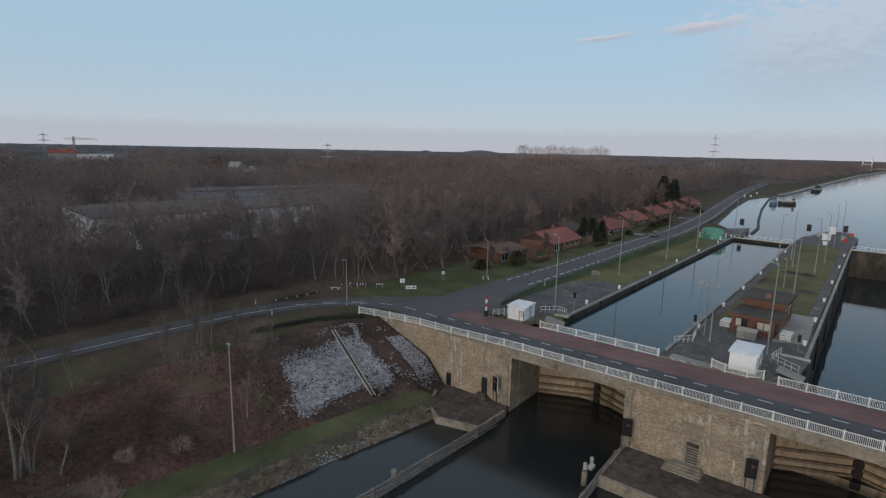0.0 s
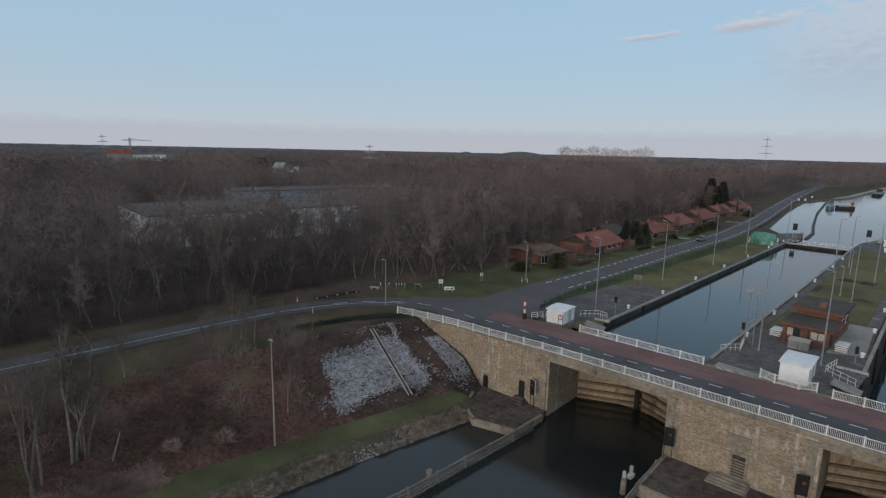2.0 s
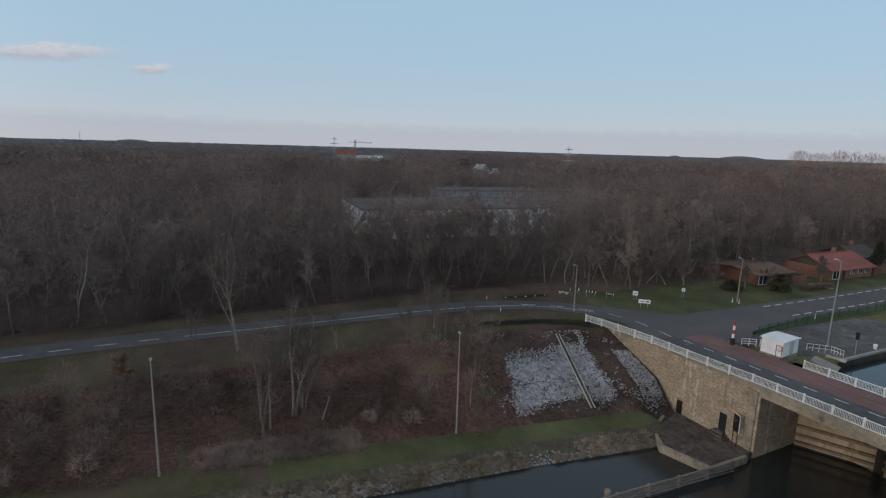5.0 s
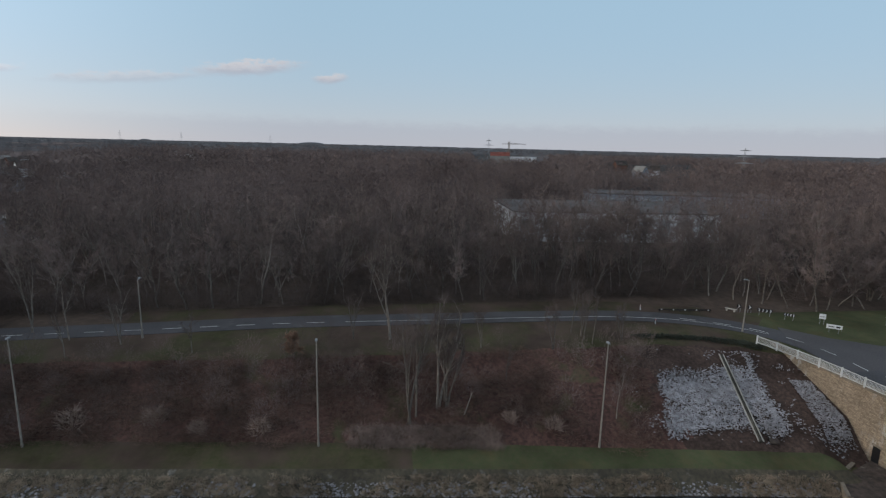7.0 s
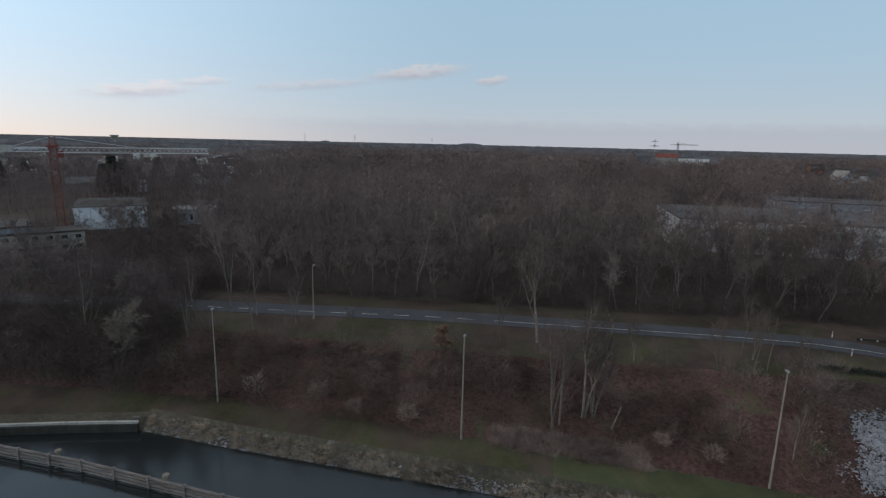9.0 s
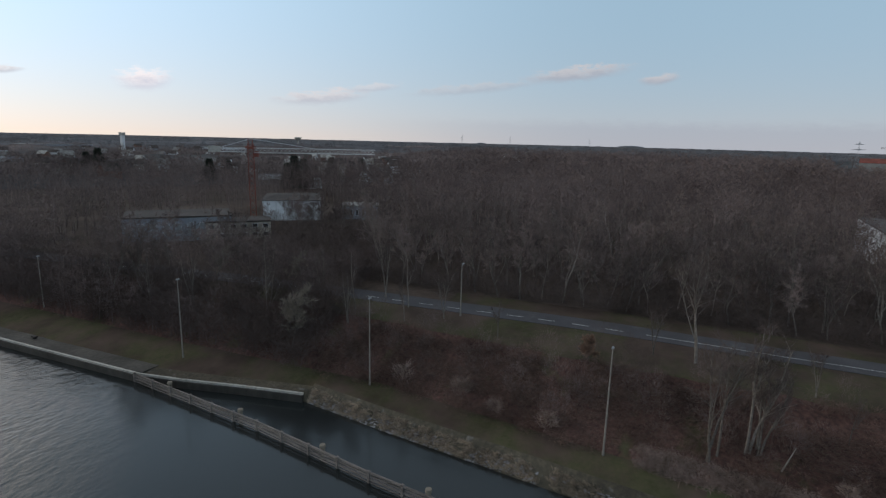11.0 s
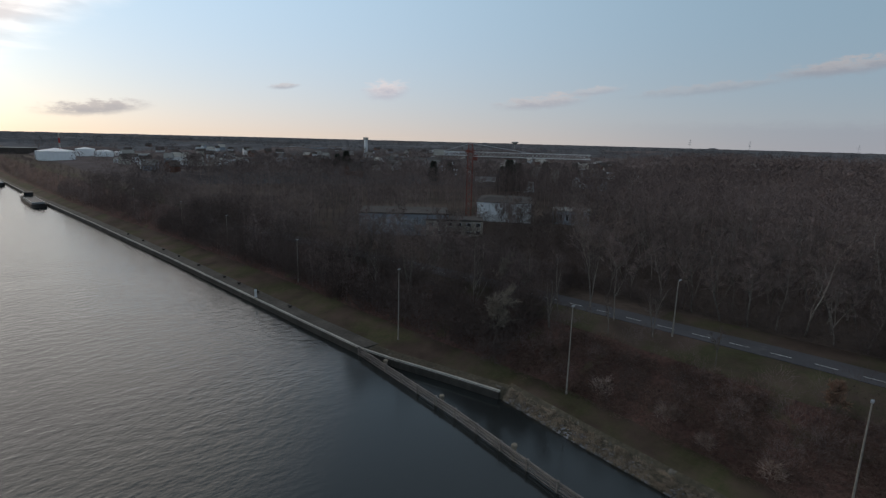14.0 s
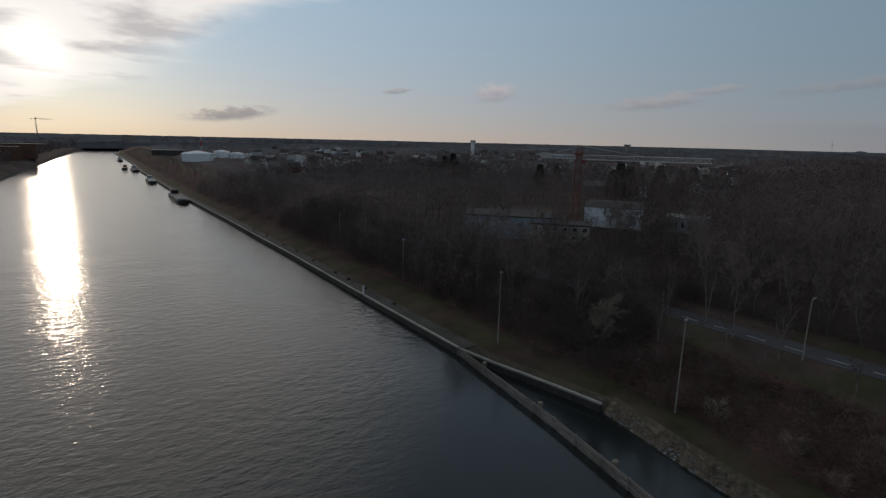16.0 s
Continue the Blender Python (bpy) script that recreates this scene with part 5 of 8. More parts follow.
# car on the road
c = thing("car", "dark grey car driving on the road", "car", -63.3, 177.0, LAND + 0.06, 2)
body = Shape().loft([[(-0.85, yy, z0), (0.85, yy, z0), (0.88, yy, (z0 + z1) / 2), (0.80, yy, z1), (-0.80, yy, z1), (-0.88, yy, (z0 + z1) / 2)] for yy, z0, z1 in ((-2.15, 0.4, 0.7), (-2.0, 0.25, 0.9), (-0.9, 0.22, 0.98), (1.4, 0.22, 1.0), (2.05, 0.26, 0.95), (2.15, 0.4, 0.8))])
part("body", body, "car_grey", c)
cabn = part("cabin", Shape().loft([[(-s_, yy, 0.95), (s_, yy, 0.95), (s_ * 0.85, yy2, z), (-s_ * 0.85, yy2, z)] for s_, yy, yy2, z in ((0.78, -1.1, -0.5, 1.42), (0.80, 1.9, 1.5, 1.46))]), "glass", c)
part("roof", Shape().box(0, 0.5, 1.42, 1.3, 1.9, 0.06), "car_grey", cabn)
for sx in (-0.82, 0.82):
    for yy in (-1.3, 1.3):
        wh = part("wheel", Shape().tube((sx - 0.1, yy, 0.31), (sx + 0.1, yy, 0.31), 0.31, 0.31, 14), "rubber", c)
        part("rim", Shape().tube((sx - 0.11, yy, 0.31), (sx + 0.11, yy, 0.31), 0.18, 0.18, 10), "grey_steel", wh)
for sx in (-0.6, 0.6):
    part("headlight", Shape().box(sx, -2.12, 0.6, 0.35, 0.08, 0.14), "white", c)
    part("tail_light", Shape().box(sx, 2.12, 0.72, 0.3, 0.06, 0.14), "red", c)

# ---- signs at the junction ----
def board_sign(x, y, rz, w, hgt, z0, bars, label, back="white"):
    s = thing("road_sign", label, "sign", x, y, LAND, rz, "junction signs")
    part("board", Shape().box(0, 0, z0, w, 0.06, hgt), back, s)
    for q in (-w * 0.3, w * 0.3):
        part("post", Shape().cyl(q, 0.06, -0.2, z0 + hgt * 0.8, 0.035, 0.035, 6), "grey_steel", s)
    for (bx0, bz, bw, bh, bm) in bars:
        part("bar", Shape().box(bx0, -0.04, z0 + bz, bw, 0.02, bh), bm, s)
    return s


def chevrons(x, y, rz, n, size, label, left=False):
    s = thing("chevron_sign", label, "sign", x, y, LAND, rz, "bend chevrons")
    part("board", Shape().box(0, 0, 0.7, n * size, 0.05, size), "black", s)
    for q in (-n * size * 0.35, n * size * 0.35):
        part("post", Shape().cyl(q, 0.05, -0.2, 1.2, 0.035, 0.035, 6), "grey_steel", s)
    d = -1 if left else 1
    for i in range(n):
        cx, cz, a = (i - (n - 1) / 2) * size, 0.7 + size / 2, size * 0.42
        ch = Shape()
        for sg_ in (-1, 1):
            ch.add([(cx - d * a * 0.6, -0.04, cz + sg_ * a), (cx + d * a * 0.0, -0.04, cz + sg_ * a), (cx + d * a * 0.7, -0.04, cz), (cx + d * a * 0.1, -0.04, cz)], [(0, 1, 2, 3)])
        part("chevron", ch, "white", s)
    return s


FACE_CAM = 50
chevrons(-80.7, 62.3, FACE_CAM, 1, 0.62, "single white chevron plate at the bend")
chevrons(-80.0, 63.8, FACE_CAM, 1, 0.62, "single white chevron plate at the bend")
chevrons(-78.2, 65.2, FACE_CAM, 4, 0.55, "row of white chevrons on a black board")
chevrons(-75.9, 67.8, FACE_CAM, 4, 0.4, "low broken row of white chevrons", True)
board_sign(-73.7, 71.8, FACE_CAM, 0.9, 0.8, 0.9, [(0, 0.3, 0.6, 0.1, "black")], "small white direction sign on posts")
board_sign(-69.6, 70.1, FACE_CAM, 2.0, 0.65, 0.7, [(0.5, 0.2, 0.5, 0.25, "black"), (-0.4, 0.25, 0.8, 0.12, "black")], "white direction sign board on two posts")
board_sign(-72.2, 82.2, FACE_CAM, 0.6, 0.6, 1.2, [(0, 0.2, 0.3, 0.2, "black")], "small sign plate in the grass")
lo = thing("bench", "low pale stone bench in the grass", "bench", -81.2, 61.2, LAND, 40)
part("seat", Shape().box(0, 0, 0.35, 1.8, 0.5, 0.12), "coping", lo)
for q in (-0.6, 0.6):
    part("leg", Shape().box(q, 0, -0.1, 0.2, 0.45, 0.46), "coping", lo)
p_ = thing("barrier_post", "red and white banded post beside the road", "post", -50.1, 67.8, DECK - 0.1, 0)
part("foot", Shape().box(0, 0, 0, 0.5, 0.4, 1.1), "hull", p_)
for i in range(4):
    part("band", Shape().cyl(0, 0, 1.1 + i * 0.62, 1.1 + (i + 1) * 0.62, 0.17, 0.17, 8), "red" if i % 2 else "white", p_)
for i, (x, y) in enumerate(((-49.3, 70.2), (-48.1, 72.5))):
    f_ = thing("gate_panel", "short white tubular gate beside the cabin", "gate", x, y, DECK - 0.2, 60, "tubular gates")
    for z in (0.3, 0.65, 1.0):
        part("bar", Shape().box(0, 0, z, 2.0, 0.06, 0.06), "rail", f_)
    for q in (-1, 0, 1):
        part("post", Shape().box(q, 0, 0, 0.07, 0.07, 1.1), "rail", f_)

# ball and marker posts along the bends
for x, y in ((-82.7, 45.5), (-75.5, 44.3), (-65.5, 89.0), (-66.5, 88.5), (-54.7, 93.7)):
    m_ = thing("marker_post", "short white reflector post at the road edge", "post", x, y, LAND, 0, "marker posts")
    part("post", Shape().box(0, 0, -0.1, 0.14, 0.08, 1.0, 0, 0.8), "white", m_)
    part("reflector", Shape().box(0, 0, 0.62, 0.15, 0.09, 0.16), "red", m_)
gr = thing("guard_rail", "low dark guard rail at the outside of the bend", "guard rail", -81.0, 52.6, LAND, 84)
part("beam", Shape().box(0, 0, 0.3, 9, 0.08, 0.28), "hull", gr)
for i in range(5):
    part("reflector", Shape().box(-4 + i * 2, -0.06, 0.36, 0.2, 0.04, 0.16), "white", gr)
for i in range(6):
    part("post", Shape().box(-4.3 + i * 1.72, 0.08, -0.1, 0.1, 0.1, 0.6), "hull", gr)

# green mesh fence beside the yard and the lawn
fpath = [(-52.6, 76.8), (-53.7, 87.3), (-54.2, 102.2), (-53.9, 130.4), (-54.9, 173.9)]
fe = thing("mesh_fence", "green wire mesh fence between road and lock", "fence", fpath[0][0], fpath[0][1], YARD, 0)
for (x0, y0), (x1, y1) in zip(fpath, fpath[1:]):
    n = max(2, int(math.hypot(x1 - x0, y1 - y0) / 2.5))
    wires = Shape()
    for i in range(n):
        x, y = x0 + (x1 - x0) * i / n - fpath[0][0], y0 + (y1 - y0) * i / n - fpath[0][1]
        part("post", Shape().box(x, y, 0, 0.07, 0.07, 1.75), "green_fence", fe)
        xe, ye = x0 + (x1 - x0) * (i + 1) / n - fpath[0][0], y0 + (y1 - y0) * (i + 1) / n - fpath[0][1]
        for k in range(12):
            t = (k + 0.5) / 12
            wires.box(x + (xe - x) * t, y + (ye - y) * t, 0.08, 0.02, 0.02, 1.6)
        for z in (0.1, 0.5, 0.9, 1.3, 1.66):
            wires.tube((x, y, z), (xe, ye, z), 0.014, 0.014, 3)
    part("mesh_panel", wires, "green_fence", fe)
ib = thing("info_board", "brown information board behind the fence", "sign", -50.2, 107.2, YARD, 30)
part("board", Shape().box(0, 0, 1.2, 1.7, 0.08, 1.0), "timber", ib)
for q in (-0.7, 0.7):
    part("post", Shape().box(q, 0.06, 0, 0.1, 0.1, 2.2), "timber", ib)

# white railings at the wall ends by the chambers
for pts in (((-46.1, 78.2), (-44.1, 80.5), (-42.3, 80.2)), ((-24.0, 79.1), (-22.2, 81.5), (-22.8, 84.9)), ((-8.5, 78.8), (-12.0, 81.4), (-11.5, 85.1))):
    hr = thing("handrail", "light grey tube handrail at the wall's end", "handrail", pts[0][0], pts[0][1], YARD, 0, "tube handrails")
    for a, b in zip(pts, pts[1:]):
        n = 4
        for i in range(n + 1):
            x, y = a[0] + (b[0] - a[0]) * i / n - pts[0][0], a[1] + (b[1] - a[1]) * i / n - pts[0][1]
            part("post", Shape().cyl(x, y, 0, 1.1, 0.035, 0.035, 5), "rail", hr)
        for z in (0.55, 1.1):
            part("bar", Shape().tube((a[0] - pts[0][0], a[1] - pts[0][1], z), (b[0] - pts[0][0], b[1] - pts[0][1], z), 0.035, 0.035, 5), "rail", hr)

# ---- guide walls in the water ----
def guide_wall(pts, step, label, height=1.3):
    g_ = thing("guide_wall", label, "guide wall", pts[0][0], pts[0][1], 0, 0, "timber guide walls")
    P = [Vector(q) for q in pts]
    o = P[0]
    for a, b in zip(P, P[1:]):
        L = (b - a).length
        an = math.degrees(math.atan2(b.y - a.y, b.x - a.x))
        n = max(1, round(L / step))
        d = (b - a) / n
        for i in range(n):
            c = a + d * (i + 0.5) - o
            for k, z in enumerate((-0.12, 0.34, 0.74, 1.10)):
                part("plank", Shape().box(c.x, c.y, z, d.length - 0.04, 0.13 + 0.04 * (k % 2), 0.21, an), "timber", g_)
            q = a + d * i - o
            part("pile", Shape().box(q.x, q.y, -3, 0.26, 0.34, 3 + height + 0.1, an), "timber", g_)
            nx, ny = -math.sin(radians(an)), math.cos(radians(an))
            part("back_rail", Shape().box(c.x + nx * 0.2, c.y + ny * 0.2, 1.0, d.length, 0.12, 0.12, an), "timber", g_)
            part("strut", Shape().tube((q.x, q.y, 1.3), (q.x + nx * 0.9, q.y + ny * 0.9, -1), 0.08, 0.1, 5), "timber", g_)
    return g_


guide_wall([(-48.0, -71.5), (-45.9, -46.0), (-43.4, -28.0), (-42.2, -15.0), (-40.2, 7.6), (-38.1, 33.0), (-37.9, 54.5)], 4.1, "weathered grey timber guide wall standing in the water")
dol = thing("mooring_dolphin", "round capped concrete mooring post by the guide wall", "mooring post", group="mooring posts")
part("shaft", Shape().cyl(0, 0, -3, 1.5, 0.30, 0.28, 12), "concrete", dol)
part("cap", Shape().cyl(0, 0, 1.5, 1.72, 0.38, 0.32, 12), "concrete", dol)
GUIDE = [(-71.5, -48.0), (-46.0, -45.9), (-28.0, -43.4), (-15.0, -42.2), (7.6, -40.2), (33.0, -38.1), (54.5, -37.9)]
place(dol, [(lerp(y, GUIDE) - 0.45, y, 0, 0) for y in (-63.8, -49.4, -35.1, -20.8, -6.5, 7.8, 22.1, 36.4)])
guide_wall([(-22.7, 57.4), (-21.8, 47.2), (-20.7, 37.0), (-20.0, 24.9)], 5.0, "timber guide wall running out from the lock pier")
mb = thing("mooring_light", "white mooring fittings on a round post", "mooring post", -23.3, 50.7, 0, 0)
part("shaft", Shape().cyl(0, 0, -3, 1.7, 0.32, 0.3, 12), "concrete", mb)
part("fitting", Shape().box(0.3, 0.9, 1.7, 0.5, 0.9, 0.35).cyl(0, 0, 1.9, 2.6, 0.2, 0.2, 8).box(0.1, 1.4, 2.0, 0.3, 0.3, 0.7), "coping", mb, "white painted fittings")

# quay wall below the lock
ql = [(x, y) for y, x in EDGE if -1101 < y < -45]
q_ = Shape()
cp = Shape()
for a, b in zip(ql, ql[1:]):
    d = Vector((b[0] - a[0], b[1] - a[1]))
    an = math.degrees(math.atan2(d.y, d.x))
    nx, ny = -d.y / d.length, d.x / d.length       # towards the water
    q_.box((a[0] + b[0]) / 2 + nx * 0.1, (a[1] + b[1]) / 2 + ny * 0.1, -3, d.length + 0.1, 0.7, 4.02, an)
    cp.box((a[0] + b[0]) / 2 + nx * 0.05, (a[1] + b[1]) / 2 + ny * 0.05, 1.02, d.length + 0.2, 0.34, 0.28, an)
structure("quay_wall_1", q_, "shaded_wall", "long stained concrete quay wall along the canal, darkened for shade", "wall")
structure("coping", cp, "coping", "pale coping stone of the long quay wall", "coping")
sh = Shape()
tow = [y for y, _ in EDGE if -330 < y < -70]
sh.prism([(lerp(y, EDGE) - 0.3, y) for y in tow] + [(lerp(y, EDGE) - 4.2, y) for y in tow[::-1]], 0.8, 1.24)
structure("path", sh, "towpath", "grey gravel towpath behind the quay wall", "path")
wp = thing("kilometre_post", "white distance post on the quay", "post", -46.9, -109.5, 1.2, 0)
part("post", Shape().box(0, 0, 0, 0.45, 0.25, 1.9), "white", wp)
part("cap", Shape().box(0, 0, 1.9, 0.55, 0.35, 0.1), "hull", wp)
qb = thing("quay_bollard", "dark low mooring bollard on the quay", "bollard", group="quay bollards")
part("body", Shape().cyl(0, 0, 0, 0.35, 0.3, 0.26, 10).box(0, 0, 0.3, 1.1, 0.5, 0.22), "hull", qb)
place(qb, [(lerp(y, EDGE) - 2.2, y, 1.22, 90) for y in (-98.6, -112.7, -122, -130, -146, -160, -172, -190, -205)])

# upper guard wall and moored boats
gw = Shape()
for a, b in zip([(-44.2, 221.7), (-46.0, 240.7), (-51.1, 265.8), (-61.9, 326.4), (-72.0, 395.1), (-76.2, 431.5)], [(-46.0, 240.7), (-51.1, 265.8), (-61.9, 326.4), (-72.0, 395.1), (-76.2, 431.5), (-77.9, 459.2)]):
    d = Vector((b[0] - a[0], b[1] - a[1]))
    gw.box((a[0] + b[0]) / 2, (a[1] + b[1]) / 2, 4, d.length + 0.2, 1.0, 4.1, math.degrees(math.atan2(d.y, d.x)))
structure("guard_wall", gw, "towpath", "long pale guard wall above the lock", "wall")
uq = Shape()
ul = [(-77.8, 453.6), (-74.3, 482.2), (-75.6, 653.5), (-76.4, 1077), (-64.4, 1395), (-40, 2200)]
for a, b in zip(ul, ul[1:]):
    d = Vector((b[0] - a[0], b[1] - a[1]))
    uq.box((a[0] + b[0]) / 2, (a[1] + b[1]) / 2, 4, d.length + 0.2, 4.0, 4.6, math.degrees(math.atan2(d.y, d.x)))
structure("quay_wall_2", uq, "slab", "pale concrete quay along the upper canal", "wall")


def barge(x, y, z, rz, L, W_, label, hull="hull", hold="chamber", house="white", aft=True):
    b = thing("barge", label, "barge", x, y, z, rz, "moored barges")
    st = []
    for yy, k, zz in ((-L / 2, 0.25, 1.9), (-L / 2 + 2, 0.75, 1.6), (-L / 2 + 5, 1.0, 1.3), (L / 2 - 4, 1.0, 1.3), (L / 2 - 1, 0.85, 1.5), (L / 2, 0.6, 1.6)):
        w = W_ / 2 * k
        st.append([(-w, yy, zz), (-w * 0.92, yy, -0.6), (w * 0.92, yy, -0.6), (w, yy, zz)])
    part("hull", Shape().loft(st), hull, b)
    part("coaming", Shape().box(0, -L * 0.04, 1.3, W_ * 0.8, L * 0.62, 0.7), "grey_steel", b)
    part("hold", Shape().box(0, -L * 0.04, 1.35, W_ * 0.72, L * 0.6, 0.66), hold, b)
    wh = part("wheelhouse", Shape().box(0, L * 0.36, 1.3, W_ * 0.6, L * 0.1, 2.6), house, b)
    part("window", Shape().box(0, L * 0.36, 2.7, W_ * 0.62, L * 0.102, 0.8), "glass", wh)
    part("roof", Shape().box(0, L * 0.36, 3.9, W_ * 0.68, L * 0.12, 0.15), house, b)
    part("mast", Shape().cyl(0, -L * 0.42, 1.6, 4.5, 0.07, 0.05, 6), "grey_steel", b)
    return b


barge(-31.2, -328.8, 0, 181, 46, 6.2, "dark empty cargo barge moored along the quay", "hull", "black", "hull")
barge(-25.4, -450, 0, 181, 34, 5.5, "pale barge moored along the quay", "hull", "grey_steel", "white")
barge(-20.4, -586, 0, 181, 38, 6, "dark barge moored far along the quay", "hull", "black", "white")
barge(-13.0, -612, 0, 176, 20, 5, "small workboat lying off the quay", "hull", "orange", "crane_red")
barge(-12.5, -790, 0, 181, 38, 6, "far dark barge moored at the quay", "hull", "black", "white")
barge(-64.6, 371.0, WATER_HIGH, 8, 14, 4, "blue workboat moored at the upper guard wall", "blue", "blue", "blue")
barge(-58.6, 376.5, WATER_HIGH, -70, 9, 3.2, "orange and dark work pontoon on the upper canal", "hull", "orange", "orange")
barge(-65.9, 551.9, WATER_HIGH, 4, 38, 6.5, "dark barge on the upper canal quay", "hull", "black", "hull")
for x, y in ((-86.3, 398.1), (-87.0, 436.2), (-83.6, 402.4)):
    b_ = thing("quay_box", "white box on the upper quay", "box", x, y, LAND - 0.1, 0, "white quay boxes")
    part("body", Shape().box(0, 0, 0, 0.8, 0.9, 1.2), "white", b_)
    part("lid", Shape().box(0, 0, 1.2, 0.9, 1.0, 0.08), "white", b_)

# ---- construction site and buildings behind the trees ----
def lattice(sh, p0, p1, w, n, r=0.05, d=0.04):
    """A square lattice boom between two points."""
    a, b = Vector(p0), Vector(p1)
    ax = (b - a).normalized()
    u = ax.orthogonal().normalized() if abs(ax.z) > 0.9 else Vector((-ax.y, ax.x, 0)).normalized()
    v = ax.cross(u)
    cs = [u * w / 2 + v * w / 2, -u * w / 2 + v * w / 2, -u * w / 2 - v * w / 2, u * w / 2 - v * w / 2]
    for c in cs:
        sh.tube(a + c, b + c, r, r, 4)
    for i in range(n):
        q0, q1 = a + (b - a) * (i / n), a + (b - a) * ((i + 1) / n)
        for k in range(4):
            s, e = (k, (k + 1) % 4) if i % 2 else ((k + 1) % 4, k)
            sh.tube(q0 + cs[s], q1 + cs[e], d, d, 3)
    return sh


CX, CY = -128.6, -125.8
cr = thing("tower_crane", "tower crane with a red mast and white jib above the trees", "crane", CX, CY, LAND - 0.3)
part("mast", lattice(Shape(), (0, 0, 0), (0, 0, 24.6), 1.7, 16, 0.12, 0.08), "crane_red", cr, "red lattice mast")
part("slewing_ring", Shape().box(0, 0, 23.0, 2.2, 2.2, 0.8), "crane_red", cr)
part("tower_top", lattice(Shape(), (0, 0, 23.8), (0, 0, 26.2), 1.3, 2, 0.09, 0.06), "crane_red", cr)
jd = Vector((-152.7 - CX, -95.4 - CY, 0)).normalized()
part("jib", lattice(Shape(), jd * 1.0 + Vector((0, 0, 22.6)), jd * 38.5 + Vector((0, 0, 22.6)), 1.45, 30, 0.1, 0.06), "rail", cr, "white lattice jib")
part("counter_jib", lattice(Shape(), jd * -1.0 + Vector((0, 0, 22.6)), jd * -11 + Vector((0, 0, 22.6)), 1.1, 9, 0.08, 0.06), "white", cr)
an = math.degrees(math.atan2(jd.y, jd.x))
part("counterweight", Shape().box(-jd.x * 10.5, -jd.y * 10.5, 21.9, 3.4, 1.4, 1.8, an), "coping", cr)
part("cab", Shape().box(jd.x * 1.6, jd.y * 1.6, 20.6, 1.5, 1.4, 1.8, an), "crane_red", cr)
for k, e in ((20.0, 23.3), (-9.0, 23.3)):
    part("tie", Shape().tube((0, 0, 26.1), (jd.x * k, jd.y * k, e), 0.06, 0.06, 4), "white", cr)
part("cable", Shape().tube((jd.x * 12, jd.y * 12, 22), (jd.x * 12, jd.y * 12, 9), 0.03, 0.03, 3), "hull", cr)


def block(name, label, x, y, rz, w, d, h, wall, roof="roof_dark", rows=0, cols=0, group="", z=LAND - 0.2, pitch=0.0, glass="glass"):
    """A building with a front on its -y side and windows in rows."""
    b = thing(name, label, "building", x, y, z, rz, group)
    part("wall", Shape().box(0, d / 2, 0, w, d, h), wall, b)
    if pitch:
        for s in (-1, 1):
            part("roof", Shape().loft([[(xx, d / 2 + s * (d / 2 + 0.4), h - 0.1), (xx, d / 2, h + pitch), (xx, d / 2, h + pitch - 0.2), (xx, d / 2 + s * (d / 2 + 0.4), h - 0.3)] for xx in (-w / 2 - 0.3, w / 2 + 0.3)]), roof, b)
        for s in (-1, 1):
            xx = s * (w / 2 - 0.1)
            gb = Shape().loft([[(xx + q, 0, h), (xx + q, d, h), (xx + q, d / 2, h + pitch - 0.15)] for q in (-0.08, 0.08)])
            part("gable", gb, wall, b)
    else:
        part("roof", Shape().box(0, d / 2, h, w + 0.4, d + 0.4, 0.35), roof, b)
    for r in range(rows):
        for c in range(cols):
            wx, wz = (c + 0.5 - cols / 2) * w / cols, (r + 0.35) * h / rows
            ww, hh = w / cols * 0.5, h / rows * 0.45
            k = part("window", Shape().box(wx, -0.02, wz, ww, 0.1, hh), "white", b)
            part("pane", Shape().box(wx, -0.09, wz + 0.08, ww - 0.16, 0.04, hh - 0.16), glass, k)
    return b


# white hall beside the crane
b = block("industrial_hall", "white clad hall with a low dull brown roof beside the crane", -139.5, -113.5, 0, 18, 22, 6.6, "bright", "roof_dark")
b.matrix_basis = pose(-136.6, -117.0, LAND - 0.3, 0, 0, -51 + 180)
part("roof_edge", Shape().box(0, -0.2, 6.2, 18.4, 0.3, 0.5), "white", b)
part("panel_seam", Shape().box(-5, -0.02, 0, 0.1, 0.06, 6.3).box(0, -0.02, 0, 0.1, 0.06, 6.3).box(5, -0.02, 0, 0.1, 0.06, 6.3), "grey_steel", b)
part("roof_hip", Shape().loft([[(-9, 3, 6.9), (9, 3, 6.9), (9, 21, 6.9), (-9, 21, 6.9)], [(-6, 9, 7.8), (5, 9, 7.8), (5, 15, 7.8), (-6, 15, 7.8)]]), "roof_dark", b, "dull brown low roof")
b2 = block("industrial_hall", "small dark annex with pale windows beside the white hall", 0, 0, 0, 12, 10, 4.6, "cladding", "slab", 1, 6)
b2.matrix_basis = pose(-151.0, -100.5, LAND - 0.3, 0, 0, -58 + 180)
b3 = block("industrial_hall", "long pale shed with a row of windows behind bare trees", 0, 0, 0, 25, 14, 6.6, "cladding", "roof_dark", 1, 9, glass="grey_steel")
b3.matrix_basis = pose(-93.8, -117.0, LAND - 0.6, 0, 0, -41 + 180)
# Warm tan wall colour carries the orange light on the terrace fronts.
b5 = block("terrace", "low terrace with pale fronts tinted for orange light behind trees", 0, 0, 0, 16, 8, 4.6, "pale_window", "roof_dark", 2, 6)
